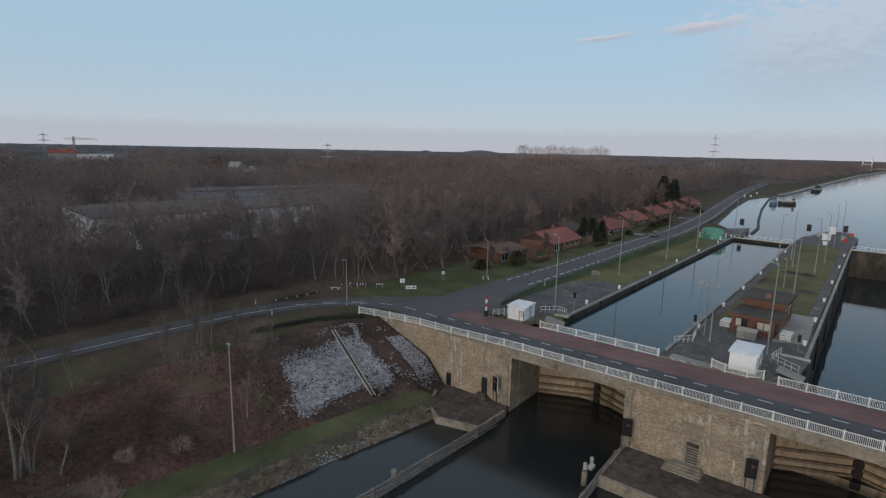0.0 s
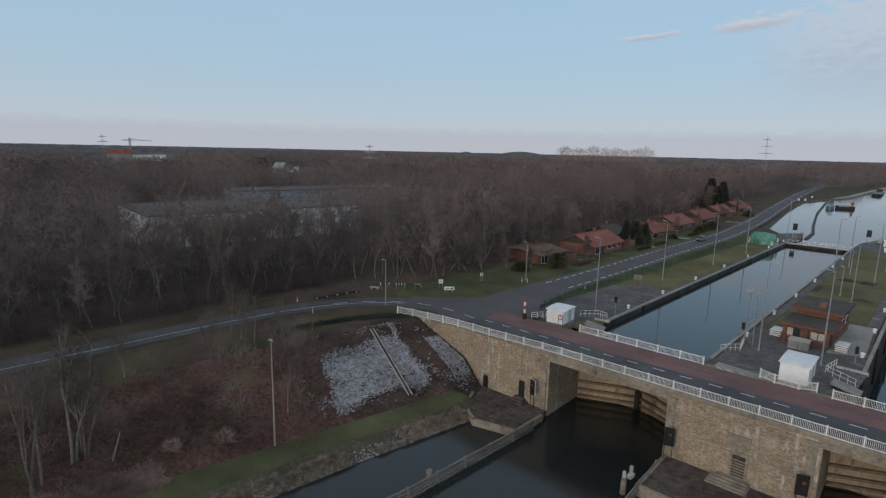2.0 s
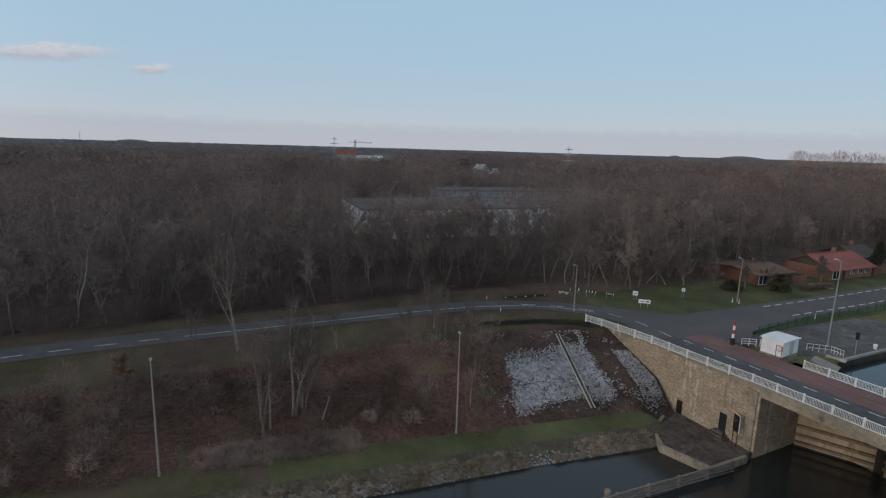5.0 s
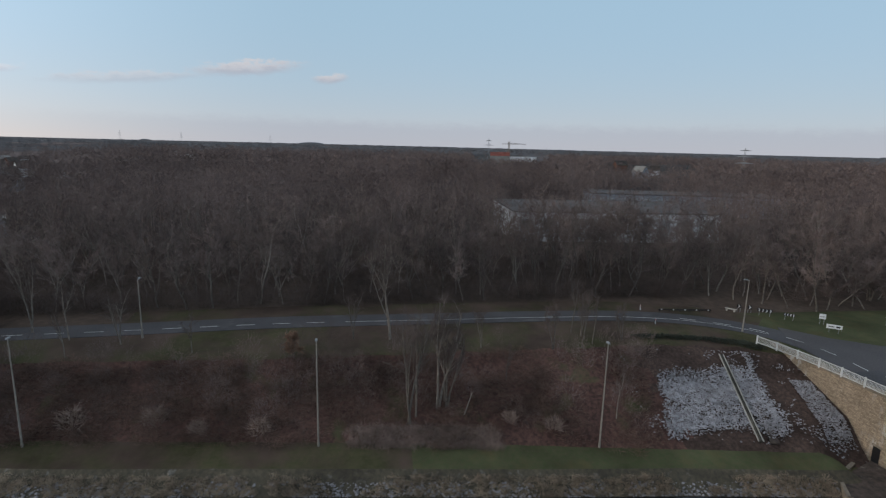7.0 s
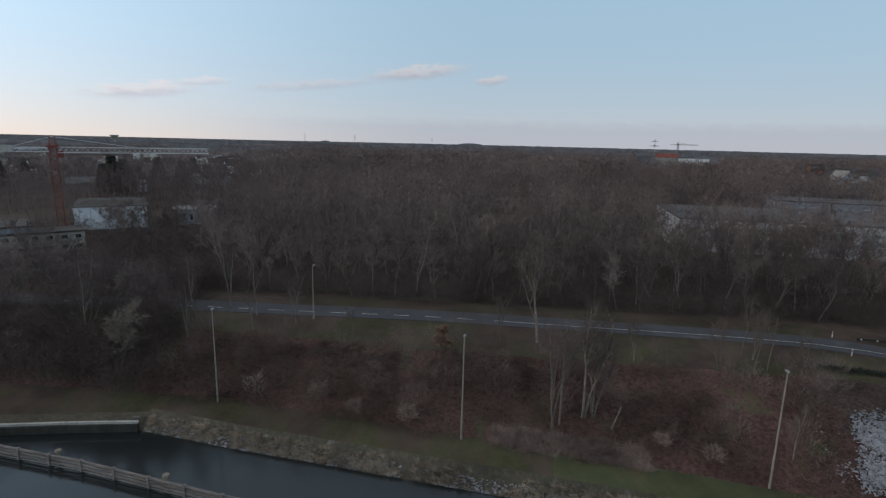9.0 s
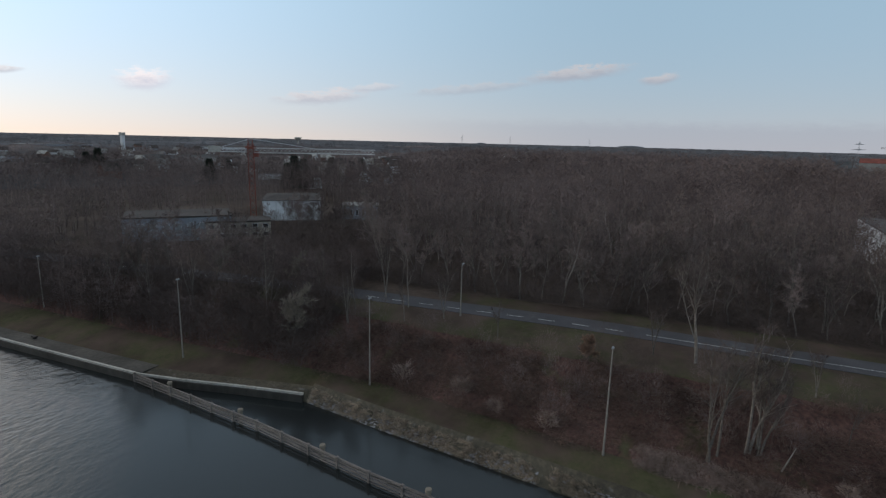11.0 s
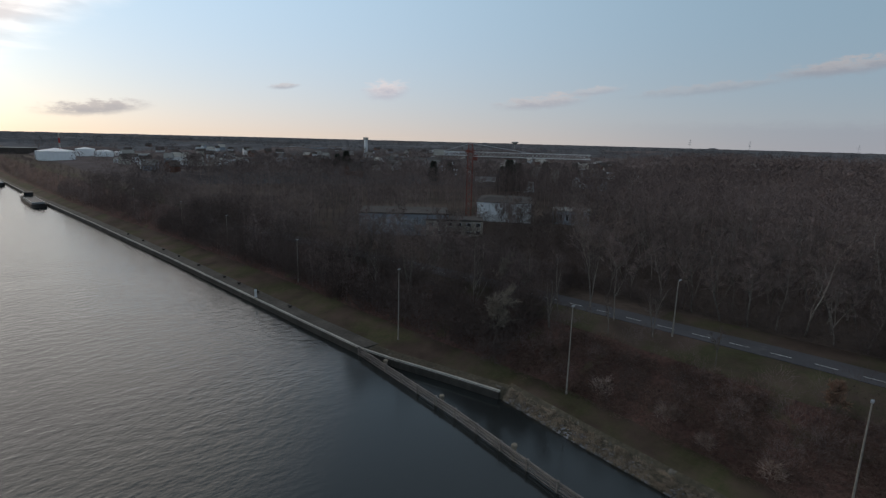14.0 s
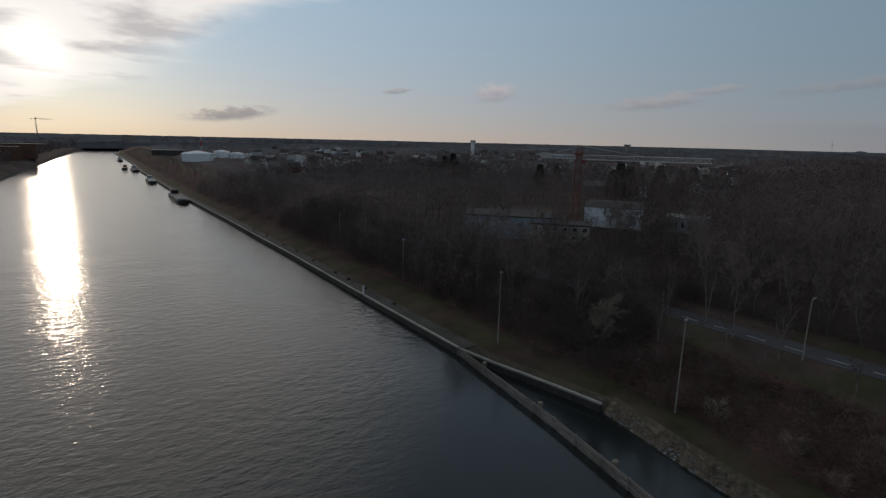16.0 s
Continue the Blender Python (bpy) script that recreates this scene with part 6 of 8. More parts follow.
b5.matrix_basis = pose(-104.0, -107.0, LAND - 0.2, 0, 0, -43 + 180)
# long hall north of the site
b4 = block("industrial_hall", "long pale flat-roofed hall behind the wood", 0, 0, 0, 62, 34, 8.6, "white", "paving", 1, 9, glass="grey_steel")
b4.matrix_basis = pose(-146.5, 71.5, LAND - 0.2, 0, 0, 90 - 3)
b6 = block("industrial_hall", "second long pale hall further behind the wood", 0, 0, 0, 80, 20, 8.6, "cladding", "paving", 1, 16, glass="grey_steel")
b6.matrix_basis = pose(-205, 130, LAND - 0.2, 0, 0, 80)

# ---- town beyond the woods ----
rng = random.Random(11)
walls = ["white", "white", "cladding", "white", "coping", "brick_dark"]


def polar(az, r):
    a = radians(az)
    return -math.sin(a) * r, math.cos(a) * r


def town_gap(x, y):
    """How open the land is: 0 wood, 1 town or works."""
    r, az = math.hypot(x, y), math.degrees(math.atan2(-x, y))
    if 71.5 < az < 79.5 and 420 < r < 850:
        return 0.9
    if 57 < az < 66 and 330 < r < 520:
        return 0.5
    if (165.5 < az < 176.5 and 370 < r < 680) or (154.8 < az < 162.2 and 425 < r < 560):
        return 0.95
    start = 285 if az < 124 else 285 - 125 * min(1.0, (az - 124) / 9)
    if az < 112 or r < start:
        return 0.0
    k = min(1.0, (az - 112) / 6) * min(1.0, (r - start) / 70)
    k *= 0.25 + 0.75 * max(0.0, min(1.0, 0.5 + 1.6 * noise.noise((x * 0.011, y * 0.011, 3.3))))
    return k if r < 1000 else k * max(0.2, 1 - (r - 1000) / 600)


def town(n, az0, az1, r0, r1, h0=4.0, h1=6.5, label="house with a pitched roof among the trees of the town"):
    for i in range(n):
        az, r = rng.uniform(az0, az1), rng.uniform(r0, r1)
        x, y = polar(az, r)
        while az > 114 and town_gap(x, y) < 0.45 and rng.random() < 0.9:
            az, r = rng.uniform(az0, az1), rng.uniform(r0, r1)
            x, y = polar(az, r)
        wl_m, rf = rng.choice(walls), rng.choice(["roof_dark"] * 5 + ["slab", "slab", "coping"])
        w, d = rng.uniform(6, 10), rng.uniform(6, 8)
        k = block("house", label, 0, 0, 0, w, d, rng.uniform(h0, h1), wl_m, rf, 2, 3, "town houses", pitch=rng.uniform(2.5, 4))
        k.matrix_basis = pose(x, y, LAND + (rng.uniform(0, 2) if az > 114 else rng.uniform(4, 8)), 0, 0, az + 180 + rng.uniform(-40, 40))
        part("plinth", Shape().box(0, d / 2, -9, w, d, 9), wl_m, k)


town(40, 117, 131, 300, 620)
town(80, 129, 168, 330, 950)
town(6, 101, 117, 420, 760)
town(4, 60, 66, 380, 520)
white_row = block("apartment_block", "pale terrace with rows of windows among conifers", 0, 0, 0, 21, 9, 6.5, "white", "roof_dark", 2, 8)
white_row.matrix_basis = pose(*polar(131.9, 335), LAND - 1, 0, 0, 131.9 + 180)
k = block("house", "white gabled house among the trees", 0, 0, 0, 8, 9, 5.0, "white", "roof_dark", 2, 3, "town houses", pitch=3.5)
k.matrix_basis = pose(*polar(123.9, 330), LAND - 1, 0, 0, 123.9 + 180 + 75)
for az, r, w, hh, mt, lab in ((160.9, 480, 34, 7, "bright", "low white offices with flat roofs"), (158.4, 510, 26, 8, "white", "white commercial block with a flat roof"), (156.6, 470, 30, 7, "cladding", "grey and white workshop with a flat roof"),
                              (164.5, 620, 60, 7, "bright", "long low pale hall"), (166.8, 540, 30, 6, "white", "low white shed with a flat roof"), (136.7, 900, 62, 10, "white", "long white hall on the edge of the town"), (150.4, 1000, 95, 9, "cladding", "long low grey hall with a pale roof edge"),
                              (175.2, 760, 34, 8, "roof_dark", "long grey shed beside the tanks")):
    k = block("industrial_hall", lab, 0, 0, 0, w, 25, hh, mt, "slab", 2, 8, "town halls")
    k.matrix_basis = pose(*polar(az, r), LAND - 2, 0, 0, az + 180)
# red-roofed building with its crane
k = block("manor", "large building with a bright red roof beyond the wood", 0, 0, 0, 28, 16, 9, "slab", "crane_red", 3, 8, pitch=5)
k.matrix_basis = pose(*polar(76.5, 820), LAND + 3.5, 0, 0, 76.5 + 180)
part("plinth", Shape().box(0, 8, -10, 28, 16, 10), "slab", k)
k = block("industrial_hall", "pale hall beside the red-roofed building", 0, 0, 0, 40, 16, 8, "white", "slab", 2, 8)
k.matrix_basis = pose(*polar(74.1, 850), LAND + 3, 0, 0, 74 + 180)
for az, r, top, reach, lab in ((75.6, 840, 42, 26, "distant pale tower crane beyond the wood"), (184.9, 1500, 62, 30, "distant tower crane over the canal town")):
    x, y = polar(az, r)
    c2 = thing("tower_crane", lab, "crane", x, y, LAND, 0, "far cranes")
    part("mast", lattice(Shape(), (0, 0, 0), (0, 0, top - LAND), 1.8, 14, 0.22, 0.16), "pole", c2)
    px, py = math.cos(radians(az)), math.sin(radians(az))
    part("jib", lattice(Shape(), (-px * 10, -py * 10, top - LAND - 3), (px * reach, py * reach, top - LAND - 3), 1.4, 16, 0.16, 0.1), "pole", c2)
    part("tie", Shape().tube((0, 0, top - LAND), (px * reach * 0.6, py * reach * 0.6, top - LAND - 3), 0.15, 0.15, 3), "pole", c2)


def pylon(az, r, top, label):
    x, y = polar(az, r)
    p = thing("power_pylon", label, "pylon", x, y, LAND, az, "power pylons")
    H_ = top - LAND
    body = Shape()
    for sx in (-1, 1):
        for sy in (-1, 1):
            body.tube((sx * 3.0, sy * 3.0, 0), (sx * 0.7, sy * 0.7, H_ * 0.6), 0.16, 0.12, 4)
            body.tube((sx * 0.7, sy * 0.7, H_ * 0.6), (sx * 0.15, sy * 0.15, H_), 0.12, 0.1, 4)
    n = 12
    for i in range(n):
        t0, t1 = i / n, (i + 1) / n

        def wd(t):
            return float(np.interp(t, [0, 0.6, 1], [3.0, 0.7, 0.15]))
        s = 1 if i % 2 else -1
        for q in (-1, 1):
            body.tube((-s * wd(t0), q * wd(t0), H_ * t0), (s * wd(t1), q * wd(t1), H_ * t1), 0.09, 0.09, 3)
    part("tower", body, "grey_steel", p)
    for t, w in ((0.66, 6.0), (0.80, 5.0), (0.93, 3.5)):
        part("cross_arm", Shape().loft([[(-w, -0.1, H_ * t + 0.1), (-w, 0.1, H_ * t + 0.1), (-w, 0.1, H_ * t), (-w, -0.1, H_ * t)], [(0, -0.5, H_ * t + 0.9), (0, 0.5, H_ * t + 0.9), (0, 0.5, H_ * t), (0, -0.5, H_ * t)],
                                        [(w, -0.1, H_ * t + 0.1), (w, 0.1, H_ * t + 0.1), (w, 0.1, H_ * t), (w, -0.1, H_ * t)]]), "grey_steel", p)
    return p


pylon(15.2, 560, 53.5, "tall pale lattice power pylon beyond the houses")
pylon(53.5, 400, 38.6, "grey lattice power pylon above the wood")
pylon(77.7, 560, 42.8, "grey lattice power pylon on the skyline")
for az, r, top in ((108, 1800, 52), (113, 1900, 54), (100, 2000, 50)):
    pylon(az, r, top, "tiny far lattice pylon on the skyline")

# storage tanks, chimney, towers
for az, r, rad, hh in ((172.65, 585, 14.5, 14.0), (170.5, 660, 8.5, 14.0), (169.1, 640, 8.0, 12.5), (167.7, 650, 7.5, 11.5)):
    x, y = polar(az, r)
    t_ = thing("storage_tank", "white cylindrical storage tank with a low cone roof", "tank", x, y, 3, 0, "storage tanks")
    part("shell", Shape().cyl(0, 0, -2, hh, rad, rad, 32), "bright", t_)
    part("roof", Shape().cyl(0, 0, hh, hh + rad * 0.18, rad * 1.02, 0.4, 32), "bright", t_)
    part("stair", Shape().box(rad + 0.2, 0, 0, 0.5, 1.4, hh), "grey_steel", t_)
x, y = polar(172.3, 760)
ch = thing("chimney_stack", "slim red and white banded chimney", "chimney", x, y, 3)
for i in range(5):
    part("band", Shape().cyl(0, 0, i * 5.8, (i + 1) * 5.8, 1.2 - i * 0.1, 1.1 - i * 0.1, 12), "red" if i % 2 else "coping", ch)
x, y = polar(145.3, 690)
wt = thing("concrete_tower", "slender pale concrete tower on the skyline", "tower", x, y, 6)
part("shaft", Shape().box(0, 0, 0, 3.2, 3.2, 26.5), "white", wt)
part("head", Shape().box(0, 0, 26.5, 4.6, 4.6, 3.0), "coping", wt)
x, y = polar(129.8, 1500)
wt = thing("water_tower", "mushroom-shaped water tower on the skyline", "tower", x, y, 9)
part("shaft", Shape().cyl(0, 0, 0, 18, 2.0, 1.6, 12), "coping", wt)
part("bowl", Shape().cyl(0, 0, 16, 23, 2.2, 10, 20).cyl(0, 0, 23, 24.5, 10, 8.5, 20), "coping", wt)
k = block("apartment_block", "dark apartment tower on the skyline by the canal", 0, 0, 0, 34, 16, 20, "concrete", "roof_dark", 8, 8)
k.matrix_basis = pose(*polar(178.2, 1600), LAND - 2, 0, 0, 178 + 180)
for az, r, w, hh in ((186.5, 740, 36, 15), (188.3, 700, 50, 13), (185.2, 980, 26, 10)):
    k = block("industrial_hall", "dark brick industrial hall on the far canal bank", 0, 0, 0, w, 30, hh, "brick_dark", "roof_dark", 2, 6, "far bank halls")
    k.matrix_basis = pose(*polar(az, r), 6, 0, 0, az + 180)

# far bridge with white pylons over the upper canal
fb = thing("cable_bridge", "far road bridge with white H-shaped pylons", "bridge", 0, 0, 0)
x, y = polar(3.6, 1500)
for q in (-8, 8):
    part("pylon_leg", Shape().box(x + q, y, 6, 1.8, 1.8, 29.5), "white", fb)
for z in (21, 30):
    part("pylon_bar", Shape().box(x, y, z, 15, 1.2, 1.4), "white", fb)
part("deck", Shape().box(-20, 1500, 12, 400, 8, 1.5), "coping", fb)

# low hills on the skyline
for az, r, w, hh in ((37.7, 4500, 200, 24), (96.0, 4500, 160, 19), (43.4, 4600, 60, 16), (111, 4600, 60, 15)):
    x, y = polar(az, r)
    rings = []
    for k in range(7):
        t = k / 6
        rings.append([(w * (1 - t) * math.cos(2 * math.pi * j / 20) * (0.9 + 0.2 * rng.random()), w * 0.5 * (1 - t) * math.sin(2 * math.pi * j / 20), hh * (1.15 * math.sin(t * math.pi / 2))) for j in range(20)])
    piece("hill", Shape().loft(rings), "hill", "low dark spoil hill on the horizon", "hill", x, y, 4, az, kind="structure")

# ---- trees ----
def grow(seed, H_=17.0, lean=0.04, limbs=15, subs=5, twigs=10, spread=0.34, start=0.30, tw=0.034, trunk=0.20, up=0.55, forks=0, sway=0.10):
    """A bare winter tree: returns the wood (trunk, leaders, limbs, branches) and the twigs as triangles."""
    rg = np.random.RandomState(seed)
    V, T = [], []

    def tube(a, b, r0, r1, n):
        a, b = np.array(a), np.array(b)
        d = b - a
        d = d / (np.linalg.norm(d) + 1e-9)
        u = np.cross(d, [0, 0, 1.0] if abs(d[2]) < 0.95 else [1.0, 0, 0])
        u /= np.linalg.norm(u)
        w = np.cross(d, u)
        o = len(V)
        for c, r in ((a, r0), (b, r1)):
            for i in range(n):
                t = 2 * np.pi * i / n
                V.append(c + r * (np.cos(t) * u + np.sin(t) * w))
        for i in range(n):
            j = (i + 1) % n
            T.append((o + i, o + j, o + n + j))
            T.append((o + i, o + n + j, o + n + i))

    SEG = 8

    def rise(p, ax, length, r0, r1, n):
        """A wandering upward stem; returns its points."""
        pts = [p]
        for i in range(SEG):
            ax = ax + np.array([rg.normal(0, sway), rg.normal(0, sway), 0.02])
            p = p + ax / np.linalg.norm(ax) * (length / SEG)
            pts.append(p)
        for i in range(SEG):
            tube(pts[i], pts[i + 1], r0 + (r1 - r0) * i / SEG, r0 + (r1 - r0) * (i + 1) / SEG, n)
        return pts

    stems_ = [(rise(np.array([0, 0, -0.4]), np.array([rg.normal(0, lean), rg.normal(0, lean), 1.0]), H_ * 0.86, trunk, trunk * 0.2, 6), start)]
    for k in range(forks):
        i = 2 + rg.randint(0, 3)
        az = rg.rand() * 6.283
        ax = np.array([0.42 * np.cos(az), 0.42 * np.sin(az), 1.0])
        stems_.append((rise(stems_[0][0][i], ax, H_ * (0.82 - 0.1 * i) * rg.uniform(0.75, 1.0), trunk * 0.55, trunk * 0.13, 5), 0.22))
    tips = []
    for si, (pts, st) in enumerate(stems_):
        top = pts[-1][2]
        nl = limbs if si == 0 else max(4, limbs // 2)
        for k in range(nl):
            t = st + (0.98 - st) * (k + rg.rand()) / nl
            i = min(SEG - 1, int(t * SEG))
            f = t * SEG - i
            a = pts[i] * (1 - f) + pts[i + 1] * f
            az = k * 2.4 + rg.normal(0, 0.5)
            ln = H_ * spread * (0.4 + 0.7 * rg.rand()) * (1.1 - 0.6 * t) * (1.0 if si == 0 else 0.7)
            d = np.array([np.cos(az), np.sin(az), up + 0.7 * t + rg.normal(0, 0.25)])
            d /= np.linalg.norm(d)
            r = trunk * 0.30 * (1.1 - 0.6 * t)
            chain = [a]
            for q in range(3):
                d = d + np.array([rg.normal(0, 0.28), rg.normal(0, 0.28), 0.16 + rg.normal(0, 0.2)])
                d /= np.linalg.norm(d)
                chain.append(chain[-1] + d * ln / 3)
            for q in range(3):
                tube(chain[q], chain[q + 1], r * (1 - 0.28 * q), r * (0.72 - 0.28 * q), 4)
            for q_ in range(subs):
                q = rg.rand() * 2.6 + 0.3
                i2 = min(2, int(q))
                b = chain[i2] + (chain[i2 + 1] - chain[i2]) * (q - i2)
                dd = d + rg.normal(0, 0.7, 3)
                dd[2] = dd[2] * 0.7 + 0.25
                dd /= np.linalg.norm(dd)
                l2 = ln * (0.25 + 0.3 * rg.rand())
                tube(b, b + dd * l2, r * 0.34, r * 0.12, 3)
                tips.append((b, b + dd * l2, l2))
            tips.append((chain[2], chain[3], ln * 0.4))
    wood = (np.array(V, np.float32), np.array(T, np.int32))
    A, B_, Ln = (np.array([q[i] for q in tips]) for i in range(3))
    n = len(tips) * twigs
    idx = np.repeat(np.arange(len(tips)), twigs)
    f = rg.rand(n, 1) * 1.05 + 0.05
    o = A[idx] + (B_[idx] - A[idx]) * f
    d = (B_[idx] - A[idx])
    d /= np.linalg.norm(d, axis=1, keepdims=True)
    d = d + rg.normal(0, 0.75, (n, 3))
    d[:, 2] += 0.15
    d /= np.linalg.norm(d, axis=1, keepdims=True)
    ln = (Ln[idx, None] * 0.3 + 0.4) * (0.4 + rg.rand(n, 1))
    sd = np.cross(d, rg.normal(0, 1, (n, 3)))
    sd /= np.linalg.norm(sd, axis=1, keepdims=True)
    tv = np.stack([o - sd * tw, o + sd * tw, o + d * ln], 1).reshape(-1, 3)
    tt = np.arange(n * 3).reshape(-1, 3)
    return wood, (tv.astype(np.float32), tt.astype(np.int32))


def join(*parts):
    V, T, o = [], [], 0
    for v, t in parts:
        V.append(v)
        T.append(t + o)
        o += len(v)
    return np.concatenate(V), np.concatenate(T)


def tree_master(seed, label, bark="bark", twig="twig", stems=1, **kw):
    grown = [grow(seed + 1000 * i, **{**kw, "H_": kw.get("H_", 17.0) * (1 - 0.09 * i)}) for i in range(stems)]
    for i, (w_, t_) in enumerate(grown[1:]):
        for v_ in (w_[0], t_[0]):
            v_ += np.array([0.3 * math.cos(i * 2.2), 0.3 * math.sin(i * 2.2), 0], np.float32)
    wood, tw = join(*[g_[0] for g_ in grown]), join(*[g_[1] for g_ in grown])
    t = thing("tree", label, "tree", group="bare trees")
    part("trunk", array_mesh("trunk", *wood, M[bark]), None, t)
    part("crown", array_mesh("crown", *tw, M[twig]), None, t)
    return t


rng = random.Random(5)
TALL = [tree_master(100 + i, "tall bare winter tree at the edge of the wood", H_=(15.0, 17.5, 16.2, 18.6, 14.2)[i % 5], limbs=(13, 10, 12)[i % 3], subs=6, twigs=20, lean=0.06 + 0.06 * (i % 3), up=0.30 + 0.2 * (i % 3), spread=0.30 + 0.04 * (i % 2), start=0.28 + 0.07 * (i % 4),
                    trunk=0.155 - 0.02 * (i % 3), tw=0.022, forks=i % 4, sway=0.13 + 0.05 * (i % 3)) for i in range(12)]
taken = []


def free(x, y, gap):
    for a, b in taken:
        if abs(a - x) < gap and abs(b - y) < gap and (a - x) ** 2 + (b - y) ** 2 < gap * gap:
            return False
    taken.append((x, y))
    return True


def edge_of_wood(y):
    return lerp(y, [(-400, -64), (-155, -72), (-103, -80), (-61, -85.5), (-41, -86.5), (-1, -88.5), (39, -90.5), (49, -90.7), (62, -90.6), (70.5, -84), (77, -79.5), (92, -80), (102, -88.5), (166, -95), (300, -103), (480, -122), (540, -112), (620, -88), (1000, -86), (2200, -60)])


def in_site(x, y):
    """Cleared ground of halls and works."""
    if -184 < x < -143 and 40 < y < 104:
        return True
    az, r = math.degrees(math.atan2(-x, y)), math.hypot(x, y)
    if 122.5 < az < 140 and r < 178:
        return True
    if -168 < x < -108 and -140 < y < -86:
        return True
    if -125 < x < -80 and -140 < y < -86:
        return True
    if -240 < x < -195 and 85 < y < 175:
        return True
    return False


used = [False] * len(TALL)


def plant(masters, flags, x, y, z, scale):
    k = rng.randrange(len(masters))
    m = pose(x, y, z, 0, 0, rng.uniform(0, 360)) @ Matrix.Diagonal((scale * rng.uniform(0.9, 1.1), scale * rng.uniform(0.9, 1.1), scale, 1))
    if not flags[k]:
        flags[k] = True
        masters[k].matrix_basis = m
        return masters[k]
    t = copy_thing(masters[k], Matrix.Identity(4))
    t.matrix_basis = m
    return t


count = 0
for i in range(6000):
    y = rng.uniform(-95, 135)
    depth = rng.random() ** 1.4 * (12 if y < -72 else 24)
    x = edge_of_wood(y) - depth
    if in_site(x, y) or not free(x, y, 3.6 if depth < 10 else 4.4):
        continue
    plant(TALL, used, x, y, LAND - 0.1, rng.uniform(0.78, 1.12))
    count += 1
    if count >= 190:
        break

# young trees before the long shed
for i in range(36):
    az, r, k = (rng.uniform(135, 148), rng.uniform(110, 144), rng.uniform(0.6, 0.88)) if i < 22 else (rng.uniform(124.5, 134), rng.uniform(140, 168), rng.uniform(0.6, 0.9))
    plant(TALL, used, *polar(az, r), LAND - 0.1, k)
# trees on the slope below the road
SLOPE = [tree_master(200 + i, "slender bare tree on the brown canal slope", "bark", "undergrowth", H_=12.5 + i, limbs=12, twigs=11, spread=0.30, trunk=0.14, start=0.40, stems=1 + i % 2, lean=0.015, tw=0.014, up=0.7, forks=1, sway=0.06) for i in range(4)]
sused = [False] * 4
for x, y, s in ((-58.4, 4.3, 1.15), (-59.3, 5.3, 1.05), (-60.0, 7.9, 1.2), (-60.9, 9.0, 1.0), (-72.7, -2.5, 0.55), (-72.6, 2.8, 1.15), (-73.2, 29.6, 0.7), (-72.3, 30.7, 0.55), (-56.7, 29.5, 0.6), (-68.2, 25.3, 0.6), (-69.7, -23.1, 0.5),
                (-60.0, 9.0, 0.9), (-64.5, -61.1, 0.85), (-63.2, -76.3, 0.9), (-65.0, -92.3, 0.95), (-61.8, -85.8, 0.8), (-66.9, -46.8, 0.7), (-65.6, -102.9, 0.9), (-70.3, -47.8, 0.8), (-70.9, -67.3, 0.85), (-63.3, 17.3, 0.5), (-69.2, 15.2, 0.45), (-68.7, 29.6, 0.72), (-69.6, 31.5, 0.6), (-70.5, 36.4, 0.5), (-77.0, -46.0, 0.85), (-74.0, -40.0, 0.7), (-72.5, -33.0, 0.6), (-71.5, -55.0, 0.8), (-69.0, -38.0, 0.6)):
    plant(SLOPE, sused, x, y, ground(x, y) - 0.1, s)
pale = tree_master(301, "pale flowering tree with fine light twigs on the bank", "bark", "pale_twig", H_=10.0, limbs=18, twigs=26, spread=0.38, start=0.25, trunk=0.13, tw=0.024)
pale.matrix_basis = pose(-61.7, -53.7, ground(-61.7, -53.7) - 0.1) @ Matrix.Diagonal((1.25, 1.25, 1.15, 1))
for x, y, s in ((-63.4, -57.5, 0.7), (-72.8, -63.1, 0.75), (-70.9, -79.6, 0.7)):
    t = copy_thing(pale, pose(x, y, ground(x, y) - 0.1, 0, 0, 70 * s))
    t.matrix_basis = pose(x, y, ground(x, y) - 0.1, 0, 0, 70 * s) @ Matrix.Diagonal((s, s, s, 1))
rust = tree_master(305, "small oak still holding rust-brown leaves", "bark", "rust_leaf", H_=4.2, limbs=12, twigs=26, spread=0.45, start=0.15, trunk=0.09, tw=0.07)
rust.matrix_basis = pose(-67.7, -10.3, ground(-67.7, -10.3) - 0.1)
stake = thing("dead_trunk", "pale leaning dead trunk on the slope", "dead tree", -58.7, 10.8, ground(-57.5, 10.2) - 0.2)
part("trunk", Shape().tube((0, 0, 0), (-0.5, 1.3, 3.6), 0.10, 0.05, 6), "pole", stake)

